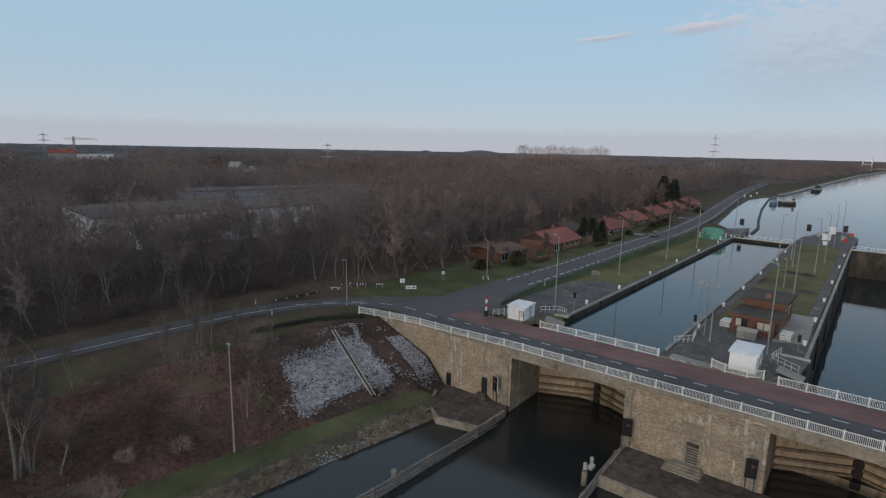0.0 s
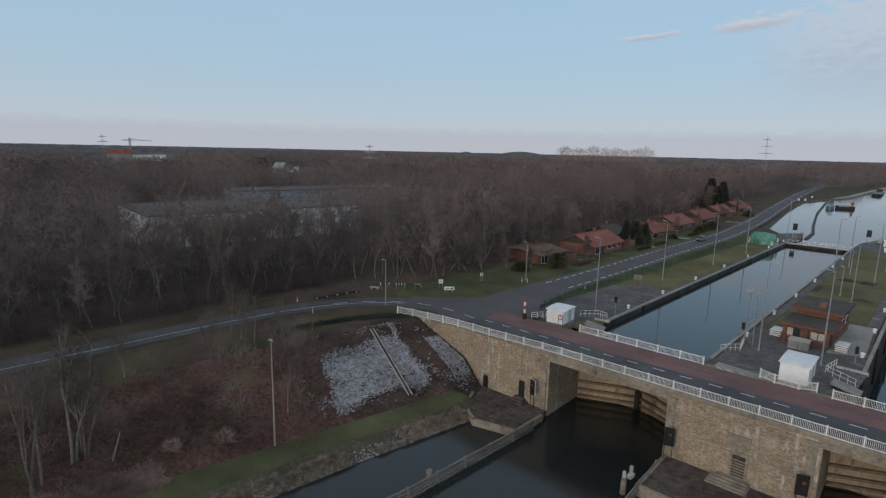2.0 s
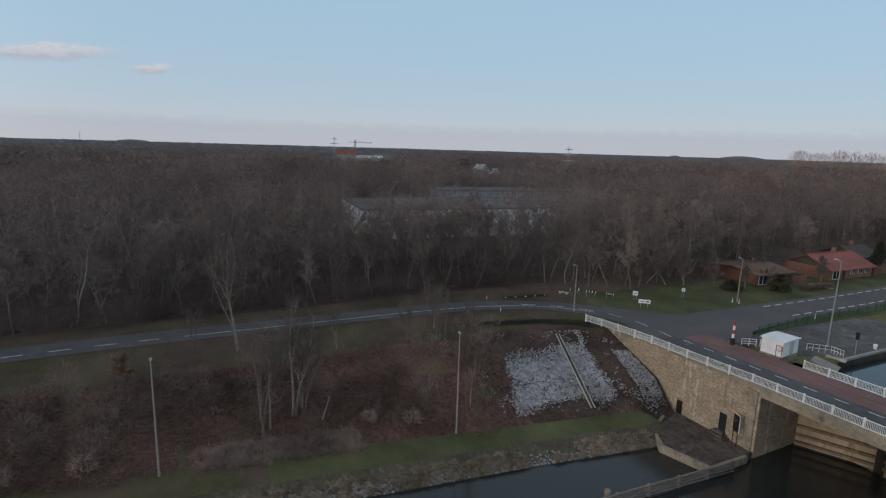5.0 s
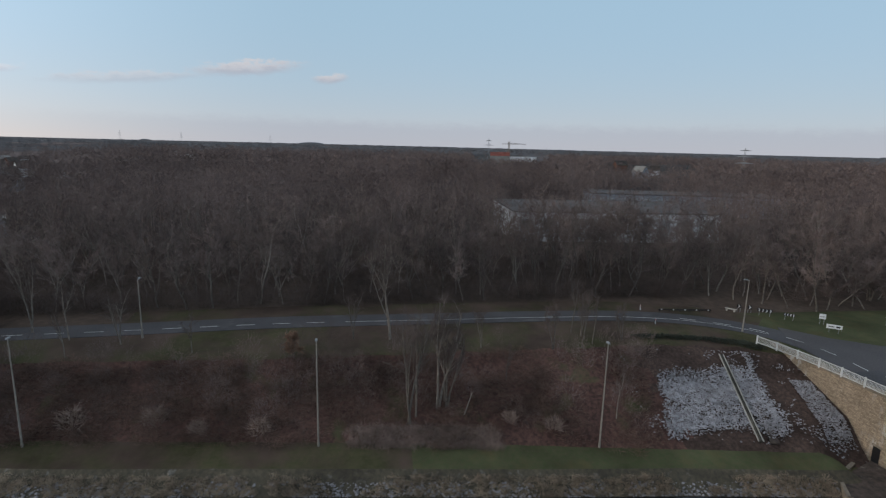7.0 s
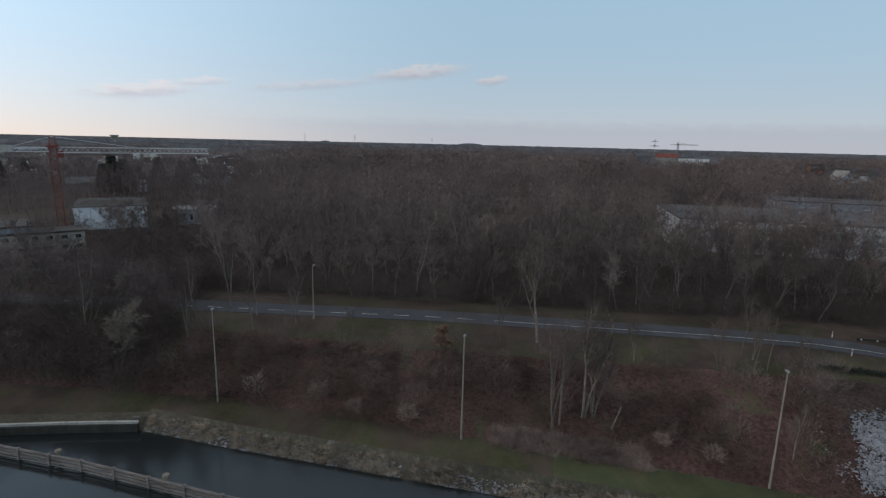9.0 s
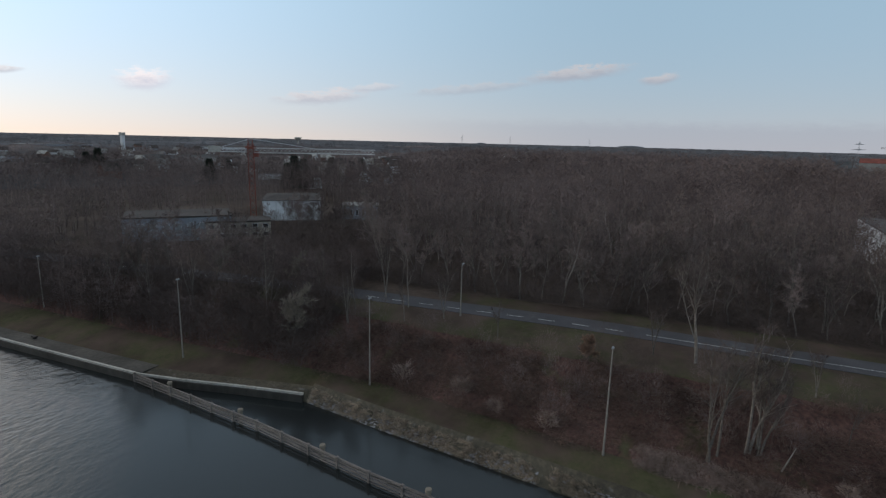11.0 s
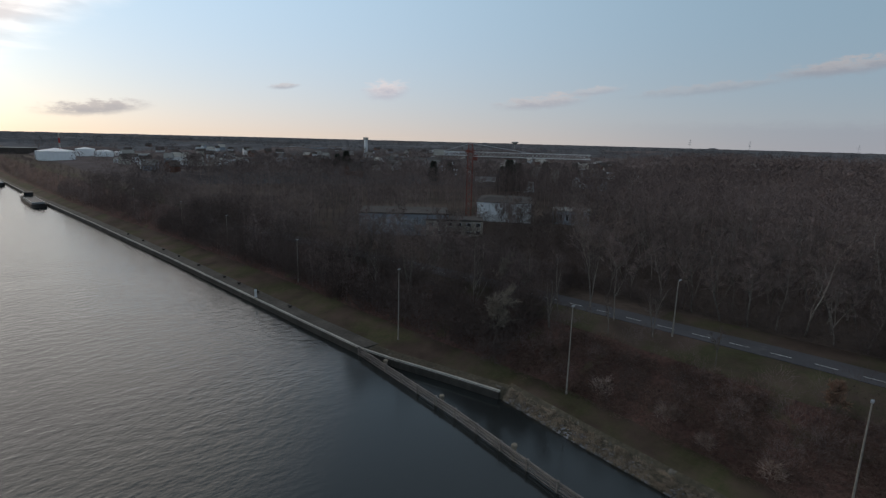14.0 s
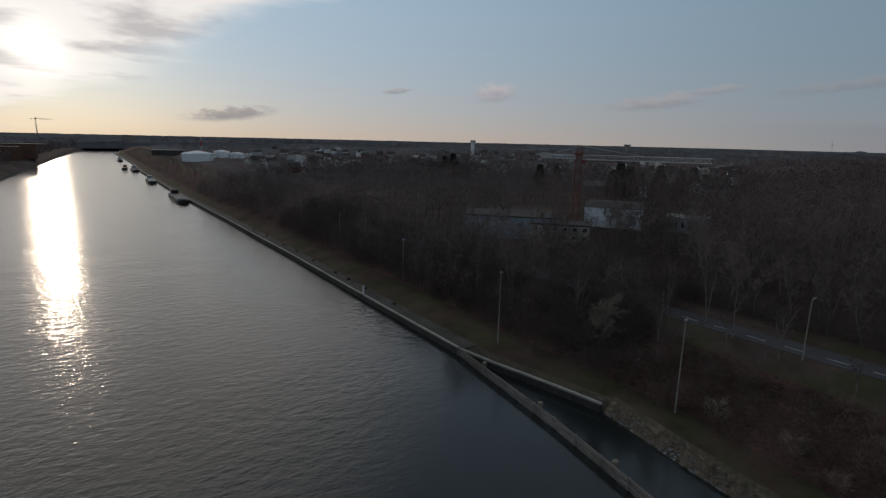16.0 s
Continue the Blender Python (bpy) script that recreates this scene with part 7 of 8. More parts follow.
# garden trees, conifers
def conifer_tree(seed, H_, R_, label, needles="conifer"):
    rg = np.random.RandomState(seed)
    t = thing("conifer", label, "tree", group="conifers")
    part("trunk", Shape().cyl(0, 0, -0.3, H_ * 0.9, 0.22, 0.04, 7), "bark", t)
    n = 2600
    h = rg.rand(n) ** 0.8
    rr = R_ * (1 - h) ** 0.8 * (0.35 + 0.65 * rg.rand(n)) + 0.1
    a = rg.rand(n) * 6.283
    o = np.stack([rr * np.cos(a), rr * np.sin(a), 0.06 * H_ + h * H_ * 0.94], 1)
    d = np.stack([np.cos(a), np.sin(a), -0.25 + 0.3 * rg.rand(n)], 1) + rg.normal(0, 0.35, (n, 3))
    d /= np.linalg.norm(d, axis=1, keepdims=True)
    s = np.cross(d, rg.normal(0, 1, (n, 3)))
    s /= np.linalg.norm(s, axis=1, keepdims=True)
    ln = 0.5 + 0.6 * rg.rand(n, 1)
    v = np.stack([o - s * 0.16, o + s * 0.16, o + d * ln], 1).reshape(-1, 3)
    part("crown", array_mesh("crown", v, np.arange(n * 3).reshape(-1, 3), M[needles]), None, t)
    return t


con = conifer_tree(1, 9.0, 2.6, "dark conifer in a bungalow garden")
con.matrix_basis = pose(-73.9, 153.5, LAND - 0.1) @ Matrix.Diagonal((1.0, 1.0, 0.8, 1))
for x, y, s in ((-72.4, 156.9, 0.7), (-75.8, 151.2, 0.8), (-99.4, 300.6, 1.5), (-102.9, 293.8, 1.7), (-97.5, 290.0, 1.3)):
    t = copy_thing(con, pose(x, y, LAND - 0.1))
    t.matrix_basis = pose(x, y, LAND - 0.1, 0, 0, s * 90) @ Matrix.Diagonal((s, s, s, 1))
for az, r, s in ((124.5, 330, 1.9), (126.5, 335, 2.2), (136.5, 340, 1.8), (123.5, 345, 2.1), (129.3, 285, 2.3), (130.2, 292, 2.5), (130.9, 288, 2.0), (138.2, 330, 2.0), (147.3, 420, 2.4), (148.2, 430, 2.0), (128.2, 300, 1.7), (113, 430, 1.9), (86, 500, 1.8), (48, 380, 1.8)):
    x, y = polar(az, r)
    t = copy_thing(con, pose(x, y, LAND))
    t.matrix_basis = pose(x, y, LAND, 0, 0, s * 50) @ Matrix.Diagonal((s * 0.8, s * 0.8, s * 0.75, 1))
shrub = conifer_tree(3, 3.2, 2.0, "round evergreen shrub in a garden", "evergreen")
shrub.matrix_basis = pose(-70.2, 106.7, LAND - 0.1)
tagged(shrub, category="shrub", group="garden shrubs")
for x, y, s in ((-73.5, 97.0, 0.8), (-71.5, 197.3, 0.8), (-72.7, 205.3, 0.7), (-72.3, 212.3, 0.9), (-75.1, 219.2, 0.7), (-71.0, 174.4, 0.6), (-76.6, 268.2, 0.9)):
    t = copy_thing(shrub, pose(x, y, LAND - 0.1))
    t.matrix_basis = pose(x, y, LAND - 0.1, 0, 0, s * 90) @ Matrix.Diagonal((s * 1.2, s * 1.2, s * 0.8, 1))

# hedges before the gardens
for x, y, w, d, hh in ((-68.0, 115.3, 1.6, 9, 1.1), (-68.2, 147.6, 1.0, 8, 0.8), (-68.6, 159.9, 1.0, 8, 0.8), (-69.9, 188.1, 1.2, 9, 0.9), (-70.8, 204.2, 1.2, 14, 0.9)):
    rg = np.random.RandomState(int(y))
    n = 2200
    o = np.stack([rg.uniform(-w / 2, w / 2, n), rg.uniform(-d / 2, d / 2, n), rg.rand(n) ** 0.7 * hh], 1)
    dd = rg.normal(0, 1, (n, 3))
    dd /= np.linalg.norm(dd, axis=1, keepdims=True)
    ss = np.cross(dd, rg.normal(0, 1, (n, 3)))
    ss /= np.linalg.norm(ss, axis=1, keepdims=True)
    v = np.stack([o - ss * 0.07, o + ss * 0.07, o + dd * 0.28], 1).reshape(-1, 3)
    ob = new("hedge", array_mesh("hedge", v, np.arange(n * 3).reshape(-1, 3), M["bramble" if y < 120 else "evergreen"]))
    ob.matrix_basis = pose(x, y, LAND)
    tagged(ob, "low clipped hedge before a bungalow garden", "hedge", "garden hedges")


# bare garden trees round the bungalows and the junction
GARDEN = [tree_master(330 + i, "bare garden tree beside the bungalows", H_=8.0 + i, limbs=15, twigs=24, spread=0.42, trunk=0.13, start=0.2, stems=1 + i, lean=0.09) for i in range(3)]
gused = [False] * 3
for x, y, s in ((-73.0, 100.5, 0.6), (-76.5, 95.5, 0.8), (-79.5, 90.5, 0.9), (-82.5, 86.0, 1.0), (-84.0, 101.0, 1.1), (-72.2, 123.8, 0.7), (-87.0, 122.0, 1.3), (-88.0, 142.0, 1.4), (-90.0, 165.0, 1.4), (-74.0, 184.5, 0.8),
                (-90.5, 182.0, 1.4), (-92.0, 212.0, 1.5), (-77.5, 212.5, 0.8), (-94.0, 240.0, 1.5), (-79.0, 241.5, 0.8), (-95.0, 270.0, 1.5), (-82.0, 271.0, 0.9), (-73.8, 108.3, 0.5), (-81.0, 79.5, 1.1), (-86.0, 93.0, 1.2), (-71.0, 145.0, 0.5)):
    plant(GARDEN, gused, x, y, LAND - 0.1, s)
# dark hedge along the inside of the bend
hp = [(-71.4, 38.5), (-70.6, 44.0), (-69.4, 49.0), (-67.6, 53.2), (-65.8, 55.2)]
rg = np.random.RandomState(77)
n = 5200
seg = rg.rand(n) * (len(hp) - 1)
ii = seg.astype(int)
fr = (seg - ii)[:, None]
hpa = np.array(hp)
o = np.concatenate([hpa[ii] * (1 - fr) + hpa[ii + 1] * fr + rg.normal(0, 0.35, (n, 2)), (rg.rand(n, 1) ** 0.7) * 0.9 + 8.2], 1)
dd = rg.normal(0, 1, (n, 3))
dd /= np.linalg.norm(dd, axis=1, keepdims=True)
ss = np.cross(dd, rg.normal(0, 1, (n, 3)))
ss /= np.linalg.norm(ss, axis=1, keepdims=True)
v = np.stack([o - ss * 0.06, o + ss * 0.06, o + dd * 0.28], 1).reshape(-1, 3)
ob = new("hedge", array_mesh("hedge", v, np.arange(n * 3).reshape(-1, 3), M["conifer"]))
tagged(ob, "dark low hedge along the inside of the road bend", "hedge", "garden hedges")


# ---- stuff: joined growth ----
def scatter(name, base, spots, material, label, category):
    """Copies arrays of triangles to many spots (x, y, z, scale, turn) in one mesh."""
    V0, T0 = base
    sp = np.array(spots, np.float32)
    n, m = len(sp), len(V0)
    c, s = np.cos(sp[:, 4])[:, None], np.sin(sp[:, 4])[:, None]
    x = (V0[None, :, 0] * c - V0[None, :, 1] * s) * sp[:, 3:4] + sp[:, 0:1]
    y = (V0[None, :, 0] * s + V0[None, :, 1] * c) * sp[:, 3:4] + sp[:, 1:2]
    z = V0[None, :, 2] * sp[:, 3:4] + sp[:, 2:3]
    V = np.stack([x, y, z], 2).reshape(-1, 3)
    T = (T0[None] + (np.arange(n) * m)[:, None, None]).reshape(-1, 3)
    ob = new(name, array_mesh(name, V, T, M[material]))
    return tagged(ob, label, category, kind="stuff")


def slivers(seed, n, R_, H_, ln, w, up=0.5, low=0.15):
    """A loose tuft of slender triangles inside a rounded crown."""
    rg = np.random.RandomState(seed)
    a, r, h = rg.rand(n) * 6.283, np.sqrt(rg.rand(n)), rg.rand(n)
    prof = np.sqrt(np.clip(1 - (2 * h - 0.9) ** 2 * 0.8, 0.05, 1))
    o = np.stack([R_ * r * prof * np.cos(a), R_ * r * prof * np.sin(a), H_ * (low + (1 - low) * h)], 1)
    d = np.stack([np.cos(a) * 0.6, np.sin(a) * 0.6, np.full(n, up)], 1) + rg.normal(0, 0.45, (n, 3))
    d /= np.linalg.norm(d, axis=1, keepdims=True)
    s = np.cross(d, rg.normal(0, 1, (n, 3)))
    s /= np.linalg.norm(s, axis=1, keepdims=True)
    l_ = ln * (0.5 + rg.rand(n, 1))
    v = np.stack([o - s * w, o + s * w, o + d * l_], 1).reshape(-1, 3)
    return v.astype(np.float32), np.arange(n * 3, dtype=np.int32).reshape(-1, 3)


def stem(seed, H_, r, k):
    """Thin trunks as three-sided spikes, with a few limbs."""
    rg = np.random.RandomState(seed)
    V, T = [], []
    for j in range(k):
        a = np.array([rg.normal(0, 0.3), rg.normal(0, 0.3), -0.5])
        b = np.array([rg.normal(0, 0.8), rg.normal(0, 0.8), H_ * 0.85])
        ends = [(a, b, r)]
        for q in range(6):
            t = 0.35 + 0.6 * rg.rand()
            p = a + (b - a) * t
            az = rg.rand() * 6.28
            ends.append((p, p + np.array([np.cos(az), np.sin(az), 1.0]) * H_ * 0.16 * (1.3 - t), r * 0.4))
        for p, e, rr in ends:
            o = len(V)
            for i in range(3):
                V.append(p + rr * np.array([np.cos(i * 2.09), np.sin(i * 2.09), 0]))
            V.append(e)
            T += [(o, o + 1, o + 3), (o + 1, o + 2, o + 3), (o + 2, o, o + 3)]
    return np.array(V, np.float32), np.array(T, np.int32)


# second rows of the wood, joined
rng = random.Random(19)
for v in range(4):
    wood_, tw_ = grow(150 + v, H_=16.0 + v, limbs=9, subs=4, twigs=13, lean=0.09, up=0.4 + 0.1 * v, spread=0.32, start=0.3, trunk=0.15, tw=0.026, forks=v % 3, sway=0.16)
    spots = []
    for _ in range(900):
        y = rng.uniform(-90, 140)
        depth = rng.uniform(15, 50)
        x = edge_of_wood(y) - depth
        if in_site(x, y) or (44 < y < 104 and depth > 18 and rng.random() < 0.35) or not free(x, y, 4.2):
            continue
        spots.append((x, y, LAND - 0.1, rng.uniform(0.8, 1.12), rng.uniform(0, 6.28)))
        if len(spots) >= 70:
            break
    scatter("woodland", wood_, spots, "bark", "bare trunks and limbs inside the wood", "woodland")
    scatter("woodland", tw_, spots, "twig", "fine bare twigs inside the wood", "woodland")

# deep wood behind the first rows
rng = random.Random(21)


def wood_spots(n, x_of, y0, y1, gap, zs=(0.68, 1.14)):
    cells_, out = set(), []
    for _ in range(n):
        y = rng.uniform(y0, y1)
        x = x_of(y)
        k = (int(x / gap), int(y / gap))
        if k in cells_ or in_site(x, y) or (-143 <= x < -106 and 38 < y < 108 and noise.noise((x * 0.2, y * 0.2, 2.2)) > 0.22):
            continue
        cells_.add(k)
        tg = town_gap(x, y)
        if rng.random() < 0.75 * tg:
            continue
        out.append((x, y, LAND - 0.2, rng.uniform(*zs) * (1 - 0.45 * tg), rng.uniform(0, 6.28)))
    return out


for v in range(3):
    base = join(stem(40 + v, 17, 0.19, 1), slivers(50 + v, 190, 3.6, 17.2, 1.15, 0.055, 0.45, 0.34))
    scatter("woodland", base, wood_spots(1900, lambda y: edge_of_wood(y) - (22 if -95 < y < 118 else 1) - rng.random() ** 0.8 * 150, -330, 470, 4.6), "wood", "dense bare winter woodland behind the road", "woodland")
for v in range(3):
    base = join(stem(60 + v, 16, 0.24, 1), slivers(70 + v, 84, 4.6, 16.6, 1.6, 0.11, 0.45, 0.32))
    scatter("woodland", base, wood_spots(3400, lambda y: edge_of_wood(y) - 150 - rng.random() ** 1.1 * 420, -520, 620, 6.0, (0.6, 1.22)), "wood", "dense brown woodland stretching to the horizon", "woodland")
def road_clear(x, y):
    return y > 600 or abs(x - lerp(y, [(b, a) for a, b in north])) > 7


spots = []
for _ in range(2600):
    y = 300 + rng.random() ** 1.5 * 1700
    x = edge_of_wood(y) - 1 - rng.random() ** 1.3 * 130
    if road_clear(x, y):
        spots.append((x, y, LAND - 0.2, rng.uniform(0.55, 1.05), rng.uniform(0, 6.28)))
base = join(stem(63, 15, 0.24, 1), slivers(73, 74, 4.2, 15.5, 1.6, 0.13, 0.45, 0.25))
scatter("woodland", base, spots, "wood", "bare woods along the upper canal", "woodland")
# canal-side wood below the lock
base = join(stem(81, 12, 0.12, 1), slivers(82, 120, 3.0, 12.5, 1.3, 0.06, 0.5, 0.12))
spots = [(x, y, ground(x, y) - 0.2, rng.uniform(0.3, 0.62) * (1.0 if y > -100 else 1.3 if y > -330 else 0.5), rng.uniform(0, 6.28)) for x, y in ((lerp(yy, FOOT) - 0.5 - rng.random() ** 1.3 * 27, yy) for yy in [-54 - rng.random() ** 1.5 * 950 for _ in range(3400)]) if not (-77 < x - 0.12 * (y + 110) < -64 and y > -140 and rng.random() < 0.8)]
scatter("woodland", base, spots, "wood", "tangled bare scrub wood along the quay", "woodland")
# far treetops standing out of the canopy
base = join(stem(91, 8, 0.3, 1), slivers(92, 46, 5.0, 8.6, 2.0, 0.24, 0.45, 0.1))
spots = []
for _ in range(9000):
    az, r = rng.uniform(4, 178), 330 + rng.random() ** 1.6 * 1700
    x, y = polar(az, r)
    if x > (-128 if y > 0 else -80):
        continue
    tg = town_gap(x, y)
    if rng.random() < 0.6 * tg:
        continue
    spots.append((x, y, LAND + (5.5 + 2 * rng.random()) * (1 - 0.9 * tg), rng.uniform(0.8, 1.4) * (1 - 0.3 * tg), rng.uniform(0, 6.28)))
# Beyond 950 m most treetops take the pine colour with haze in it.
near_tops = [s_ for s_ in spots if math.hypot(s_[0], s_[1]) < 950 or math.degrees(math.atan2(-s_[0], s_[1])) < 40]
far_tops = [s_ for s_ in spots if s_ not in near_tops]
scatter("woodland", base, near_tops, "wood", "far brown treetops", "woodland")
scatter("woodland", base, far_tops, "pine", "far pine woods with haze in their colour", "woodland")
# row of tall poplars
base = join(stem(95, 26, 0.3, 1), slivers(96, 90, 3.4, 26, 2.6, 0.16, 1.0, 0.25))
spots = [(*polar(24.8 + 9.1 * i / 57 + rng.uniform(-0.08, 0.08), 690 + rng.uniform(-12, 12)), LAND, rng.uniform(1.08, 1.3), rng.uniform(0, 6.28)) for i in range(58)]
scatter("poplar_row", base, spots, "cuttings", "row of tall pale poplars standing above the wood", "trees")

# canopy of the far woods
cv, cf = [], []
radii = [300, 330, 360, 395, 435, 480, 530, 590, 660, 740, 840, 960, 1100, 1300, 1550, 1850, 2250, 2800, 3500, 4300, 4950]
for i, r in enumerate(radii):
    a0 = math.degrees(math.asin(min(1, (128 if r < 600 else 96) / r)))
    a1 = 180 - math.degrees(math.asin(min(1, 70 / r)))
    n = 420
    for j in range(n + 1):
        az = a0 + (a1 - a0) * j / n
        x, y = polar(az, r * (1 + 0.01 * noise.noise((j * 0.7, i * 3.3, 0))))
        k = min(1.0, (r - 290) / 140)
        tg = town_gap(x, y)
        z = LAND + 2 + 9.5 * k * (1 - 0.85 * tg) - 2.2 * tg + (2.6 * noise.noise((x * 0.03, y * 0.03, 5)) + 2.4 * noise.noise((x * 0.11, y * 0.11, 9))) * (1 - 0.7 * tg)
        z -= (r / 4950) ** 1.5 * 9.0
        z = LAND - 3 if i == 0 else LAND + (z - LAND) * min(1.0, j / 30, (n - j) / 12) ** 0.5
        cv.append((x, y, z))
n = 421
for i in range(len(radii) - 1):
    for j in range(n - 1):
        cf.append((i * n + j, i * n + j + 1, (i + 1) * n + j + 1, (i + 1) * n + j))
me = bpy.data.meshes.new("woodland")
me.from_pydata(cv, [], cf)
me.materials.append(M["canopy"])
# Second slot: far rings in the haze-greyed pine colour.
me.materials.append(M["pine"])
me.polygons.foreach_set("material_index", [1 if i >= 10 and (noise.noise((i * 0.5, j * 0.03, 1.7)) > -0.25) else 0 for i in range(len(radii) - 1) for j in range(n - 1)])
me.update()
tagged(new("woodland", me), "closed canopy of far bare woods", "woodland", kind="stuff")
# undergrowth between the first trunks and young wood round the works
base = slivers(97, 100, 2.4, 5.0, 1.2, 0.03, 0.6, 0.02)
spots = []
for _ in range(2500):
    y = rng.uniform(-100, 330)
    x = edge_of_wood(y) - 0.5 - rng.random() ** 1.1 * 34
    if (60 < y < 300 and x > edge_of_wood(y) - 5) or (38 < y < 106 and x < edge_of_wood(y) - 20):
        continue
    spots.append((x, y, LAND - 0.1, rng.uniform(0.35, 1.15), rng.uniform(0, 6.28)))
for _ in range(700):
    y = rng.uniform(-85, 58)
    spots.append((edge_of_wood(y) + rng.uniform(-3.0, 1.6), y, LAND - 0.1, rng.uniform(0.2, 0.75), rng.uniform(0, 6.28)))
for _ in range(420):
    x, y = polar(rng.uniform(121, 141), rng.uniform(95, 172))
    if x < edge_of_wood(y):
        spots.append((x, y, LAND - 0.1, rng.uniform(0.5, 1.2), rng.uniform(0, 6.28)))
scatter("undergrowth", base, spots, "undergrowth", "dark tangled undergrowth between the trunks", "undergrowth")
# woods behind the far bend of the canal
cv, cf = [], []
for i, r in enumerate((1215, 1235, 1300, 1450, 1700, 2200, 3200, 4900)):
    for j in range(121):
        az = 172 + 34 * j / 120
        x, y = polar(az, r)
        z = LAND - 5 if i == 0 or j in (0, 120) else LAND + 7 + 3 * noise.noise((x * 0.02, y * 0.02, 2)) + 2 * noise.noise((x * 0.09, y * 0.09, 6)) - (r / 4900) ** 1.5 * 5
        cv.append((x, y, z))
for i in range(7):
    for j in range(120):
        cf.append((i * 121 + j, i * 121 + j + 1, (i + 1) * 121 + j + 1, (i + 1) * 121 + j))
me = bpy.data.meshes.new("woodland")
me.from_pydata(cv, [], cf)
# Pine colour brings its painted haze to these woods.
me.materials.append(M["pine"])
me.update()
tagged(new("woodland", me), "hazy woods behind the far bend of the canal", "woodland", kind="stuff")
# woods on the other bank
base = join(stem(98, 8, 0.3, 1), slivers(99, 34, 5.0, 10.0, 4.5, 0.35, 0.8, 0.05))
spots = []
for _ in range(1500):
    y = -250 - rng.random() ** 1.3 * 1700
    x = lerp(y, RIGHT) + 14 + rng.random() ** 1.2 * (120 - y * 0.12)
    spots.append((x, y, 5.5, rng.uniform(0.6, 1.1), rng.uniform(0, 6.28)))
scatter("woodland", base, spots, "wood", "bare trees along the other canal bank", "woodland")
cv, cf = [], []
for i, r in enumerate((150, 300, 600, 1200, 2500, 4900)):
    a0 = math.degrees(math.asin(130 / r))
    for j in range(81):
        az = -a0 - (180 - 2 * a0) * j / 80
        x, y = polar(az, r)
        cv.append((x, y, 5.0 if j in (0, 80) else LAND + 3 + 3 * noise.noise((x * 0.03, y * 0.03, 5))))
for i in range(5):
    for j in range(80):
        cf.append((i * 81 + j, (i + 1) * 81 + j, (i + 1) * 81 + j + 1, i * 81 + j + 1))
me = bpy.data.meshes.new("woodland")
me.from_pydata(cv, [], cf)
me.materials.append(M["canopy"])
me.update()
tagged(new("woodland", me), "woods on the other bank of the canal", "woodland", kind="stuff")

# brambles and scrub on the slope
rng = random.Random(31)


def slope_spot(y, a, b):
    f, s = lerp(y, FOOT), lerp(y, TOP)
    t = rng.uniform(a, b)
    x = f + (s - f) * t
    return x, y


def in_riprap(x, y):
    return y > 33.5 + (-x - 54) * 0.35 and y < 58


base = slivers(301, 110, 1.2, 0.45, 0.42, 0.02, 0.35, 0.0)
spots = []
for _ in range(1500):
    x, y = slope_spot(rng.uniform(-48, 46), -0.05, 1.0)
    if in_riprap(x, y) or noise.noise((x * 0.12, y * 0.12, 2)) < -0.12:
        continue
    spots.append((x, y, ground(x, y) - 0.05, rng.uniform(0.5, 1.5), rng.uniform(0, 6.28)))
scatter("bramble", base, spots, "bramble", "brown brambles and dead bracken on the slope", "scrub")
base = slivers(302, 190, 1.6, 3.2, 1.0, 0.010, 0.9, 0.02)
spots = []
for _ in range(90):
    x, y = slope_spot(rng.uniform(-50, 40), 0.1, 1.15)
    if in_riprap(x, y):
        continue
    spots.append((x, y, ground(x, y) - 0.05, rng.uniform(0.5, 1.3), rng.uniform(0, 6.28)))
scatter("scrub", base, spots, "twig", "thin bare scrub bushes on the slope", "scrub")
# dark thicket below the road towards the quay
base = slivers(308, 150, 2.4, 5.0, 1.4, 0.03, 0.7, 0.0)
spots = []
for _ in range(900):
    y = -50 - rng.random() ** 1.3 * 150
    x, y = slope_spot(y, -0.02, 1.2)
    spots.append((x, y, ground(x, y) - 0.05, rng.uniform(0.4, 1.1), rng.uniform(0, 6.28)))
scatter("scrub", base, spots, "undergrowth", "dark bare thicket on the bank above the quay", "scrub")
# darker taller scrub on the southern slope
base = slivers(307, 190, 2.2, 6.0, 1.1, 0.015, 0.7, 0.02)
spots = []
for _ in range(190):
    x, y = slope_spot(4 - rng.random() ** 0.8 * 66, 0.08, 1.25)
    if noise.noise((x * 0.08, y * 0.08, 6)) < -0.1:
        continue
    spots.append((x, y, ground(x, y) - 0.05, rng.uniform(0.3, 0.85), rng.uniform(0, 6.28)))
scatter("scrub", base, spots, "undergrowth", "dark bare scrub on the canal slope", "scrub")
# dry reeds along the water
base = slivers(303, 42, 0.5, 0.22, 0.32, 0.026, 0.7, 0.0)
spots = []
for _ in range(4200):
    y = rng.uniform(-45, 50)
    e = lerp(y, EDGE)
    x = e - 0.2 - rng.random() ** 1.3 * 1.7
    if noise.noise((x * 0.3, y * 0.22, 8)) < -0.25:
        continue
    spots.append((x, y, ground(x, y) - 0.05, 0.3 + 0.8 * rng.random() ** 2, rng.uniform(0, 6.28)))
scatter("reeds", base, spots, "reed", "dry pale reeds along the water's edge", "reeds")
# heap of cut branches at the slope foot
base = slivers(304, 70, 0.8, 0.28, 0.5, 0.022, 0.08, 0.0)
spots = []
for _ in range(430):
    y = rng.uniform(-2.5, 14.5)
    x = lerp(y, FOOT) + rng.uniform(-2.0, 0.5)
    spots.append((x, y, ground(x, y) - 0.05, rng.uniform(0.6, 1.2), rng.uniform(0, 6.28)))
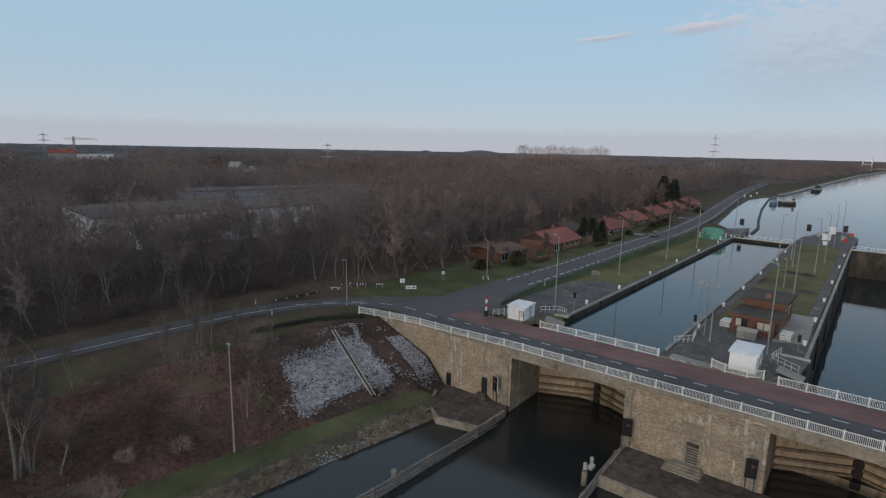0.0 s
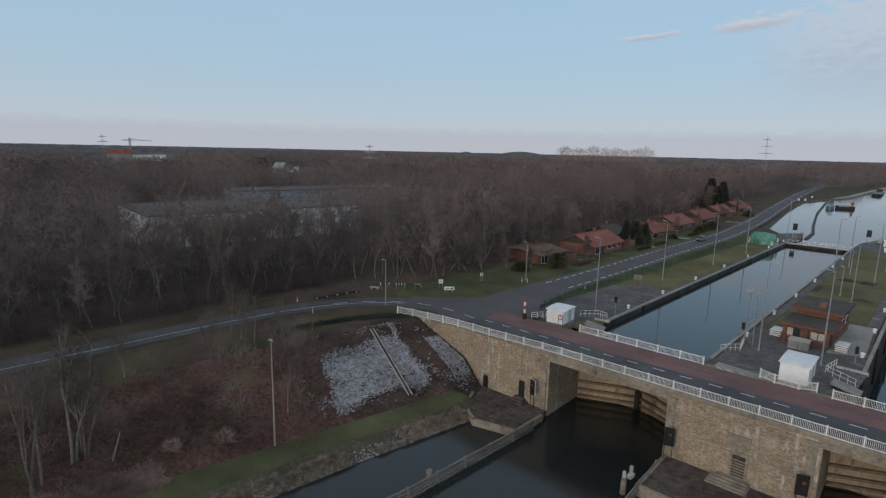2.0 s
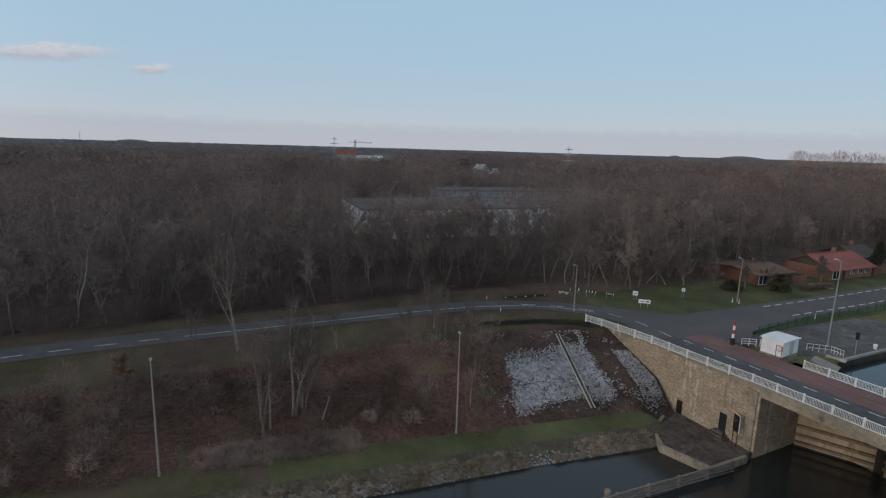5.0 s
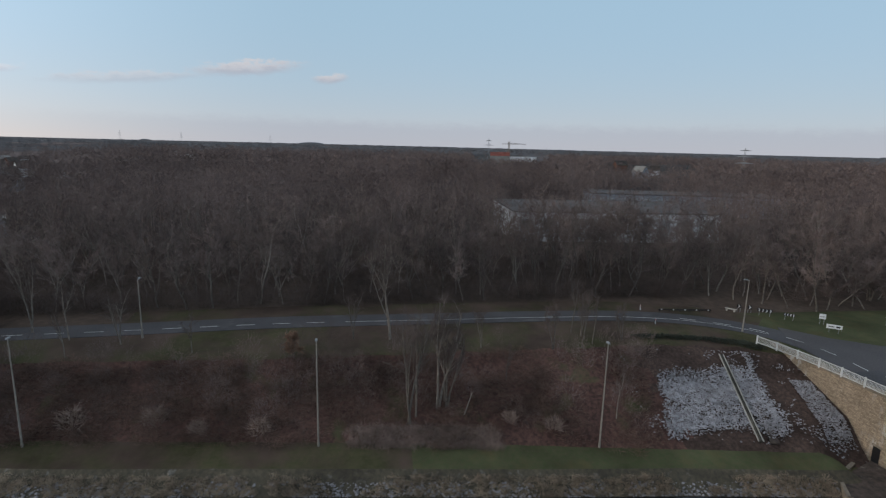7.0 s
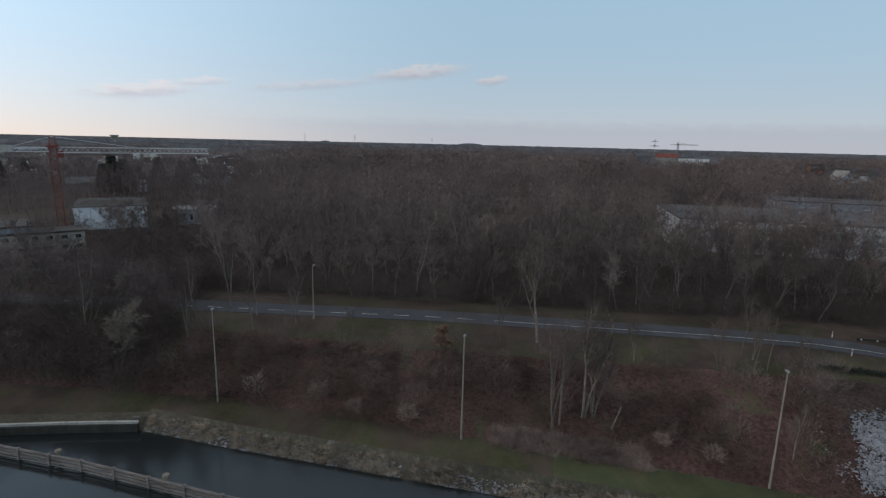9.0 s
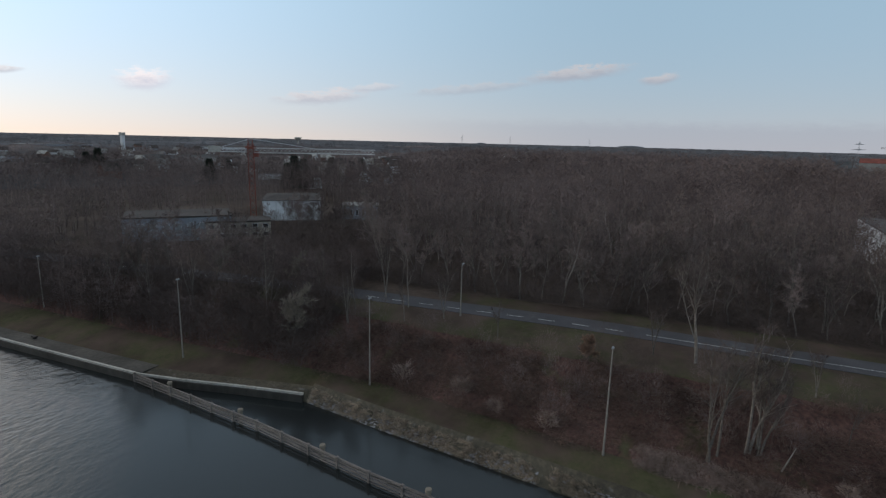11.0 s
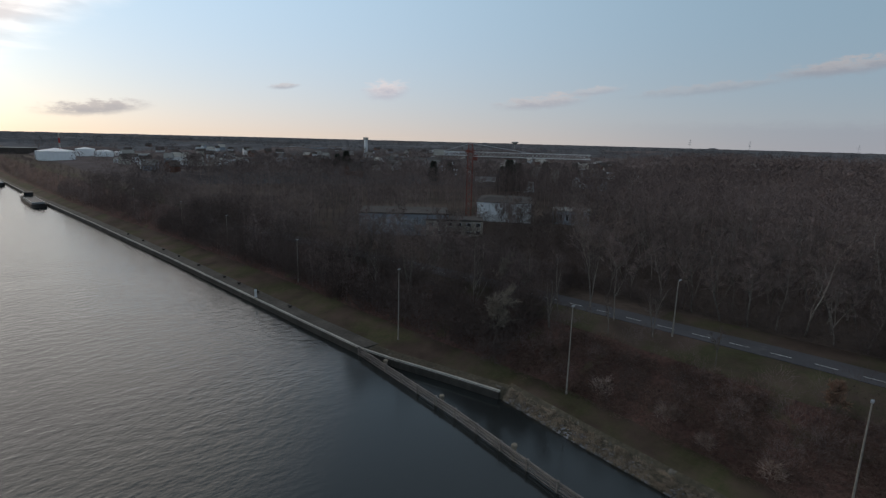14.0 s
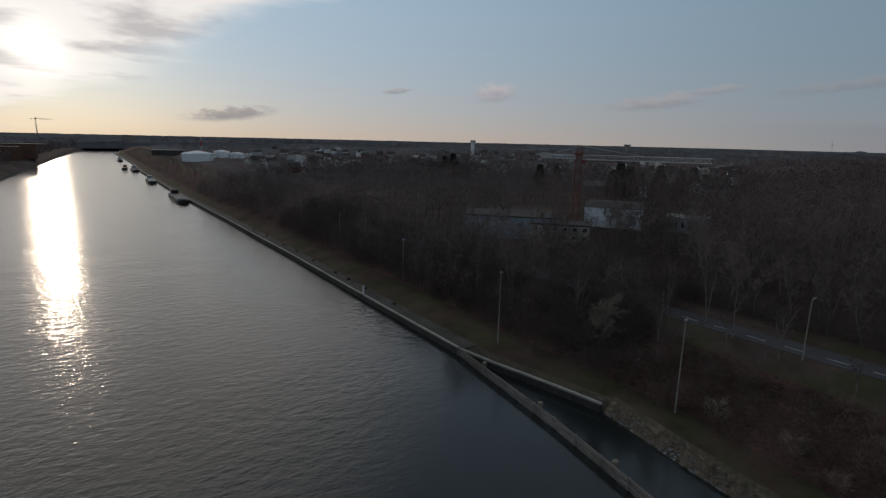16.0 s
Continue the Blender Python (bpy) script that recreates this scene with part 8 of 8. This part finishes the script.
scatter("brushwood", base, spots, "cuttings", "long heap of pale cut brushwood on the bank", "brushwood")
# brown shrub at the slope foot
base = slivers(305, 300, 1.3, 1.6, 0.9, 0.03, 0.6, 0.0)
scatter("shrub", base, [(x, y, ground(x, y), s, s * 5) for x, y, s in ((-58.6, -12.7, 1.0), (-57.5, 16.4, 0.7), (-56.0, 21.4, 0.8), (-60.6, -24.6, 1.1), (-61.2, -33.6, 1.2), (-59.3, -19.6, 0.8))], "cuttings", "pale brown shrubs at the slope foot", "shrub")

# ---- stone slope ----
def stone_base(seed):
    rg = np.random.RandomState(seed)
    v = np.array([(1, 0, 0), (-1, 0, 0), (0, 1, 0), (0, -1, 0), (0, 0, 0.8), (0, 0, -0.5), (0.6, 0.6, 0.5), (-0.6, 0.55, 0.45), (0.55, -0.6, 0.5), (-0.6, -0.6, 0.4)], np.float32)
    v *= 0.75 + 0.5 * rg.rand(10, 1).astype(np.float32)
    t = [(4, 6, 7), (4, 7, 9), (4, 9, 8), (4, 8, 6), (0, 2, 6), (2, 1, 7), (1, 3, 9), (3, 0, 8), (2, 7, 6), (1, 9, 7), (3, 8, 9), (0, 6, 8)]
    return v, np.array(t, np.int32)


P0 = Vector((-65.7, 38.4))


def rip_spot():
    """A place on the stone-covered slope and how thickly stones lie there."""
    t = rng.random()
    y = rng.uniform(33.0, 57.3)
    f, s = lerp(y, FOOT), lerp(y, TOP)
    x = f + (s - f) * (0.03 + 0.90 * t)
    k = 0.6 * noise.noise((x * 0.2, y * 0.2, 4.4)) + 0.5 * noise.noise((x * 0.8, y * 0.8, 1.4))
    south_edge = 34.0 + 5.0 * t
    edge = 48.8 + 3.2 * t
    top = 0.70 if y < 46 else 0.74
    if y < edge:
        dens = 0.62 if t < top - 0.1 else 0.42
        dens *= max(0.0, min(1.0, (top + 0.1 - t) * 7)) * max(0.0, min(1.0, (y - south_edge) * 0.9))
    elif y < 53.5 + 2.0 * t:
        dens = 0.02 + 0.35 * max(0.0, 1 - (y - edge) / 1.2)
    else:
        dens = 0.55 if 0.05 < t < 0.72 else 0.05
    dens *= max(0.0, min(1.0, (t - 0.03 - 0.10 * (0.5 + noise.noise((y * 0.25, 2.0, 6.6)))) * 9))
    return x, y, dens + 1.1 * k * (0.15 + dens) * min(1.0, t * 12)


for v in range(3):
    spots = []
    for _ in range(23000):
        x, y, d = rip_spot()
        if rng.random() < d:
            spots.append((x, y, ground(x, y) + 0.24, 0.05 + 0.10 * rng.random() ** 1.8, rng.uniform(0, 6.28)))
    scatter("riprap", stone_base(400 + v), spots, "rock", "loose pale broken stones covering the slope", "stones")
spots = []
for _ in range(2600):
    y = rng.uniform(-45, 50)
    x = lerp(y, EDGE) - 0.05 - rng.random() ** 1.6 * 1.3
    if noise.noise((x * 0.5, y * 0.4, 5)) > -0.15:
        spots.append((x, y, ground(x, y) + 0.02, 0.06 + 0.14 * rng.random() ** 2, rng.uniform(0, 6.28)))
scatter("riprap", stone_base(404), spots, "rock", "pale broken stones along the water's edge", "stones")
dr = thing("slope_drain", "straight concrete drain channel down the stone slope", "drain", 0, 0, 0)
a, b = Vector((-65.6, 48.9, ground(-65.6, 48.9) + 0.35)), Vector((-51.6, 45.0, ground(-51.6, 45.0) + 0.35))
sd = (b - a).cross(Vector((0, 0, 1))).normalized()
for q in (-0.27, 0.27):
    part("kerb", Shape().tube(a + sd * q, b + sd * q, 0.075, 0.075, 4), "coping", dr)
part("channel", Shape().tube(a - Vector((0, 0, 0.08)), b - Vector((0, 0, 0.08)), 0.2, 0.2, 6), "chamber", dr)
dc = thing("drain_slab", "pale weathered slab strip beside the drain", "slab", 0, 0, 0)
a2, b2_ = Vector((-58.7, 48.4, 0)), Vector((-51.3, 46.6, 0))
part("slab", Shape().loft([[(p.x + sd.x * q, p.y + sd.y * q, ground(p.x, p.y) + h_) for q, h_ in ((-0.5, 0.26), (0.5, 0.26), (0.5, 0.1), (-0.5, 0.1))] for p in (a2, b2_)]), "landing", dc)
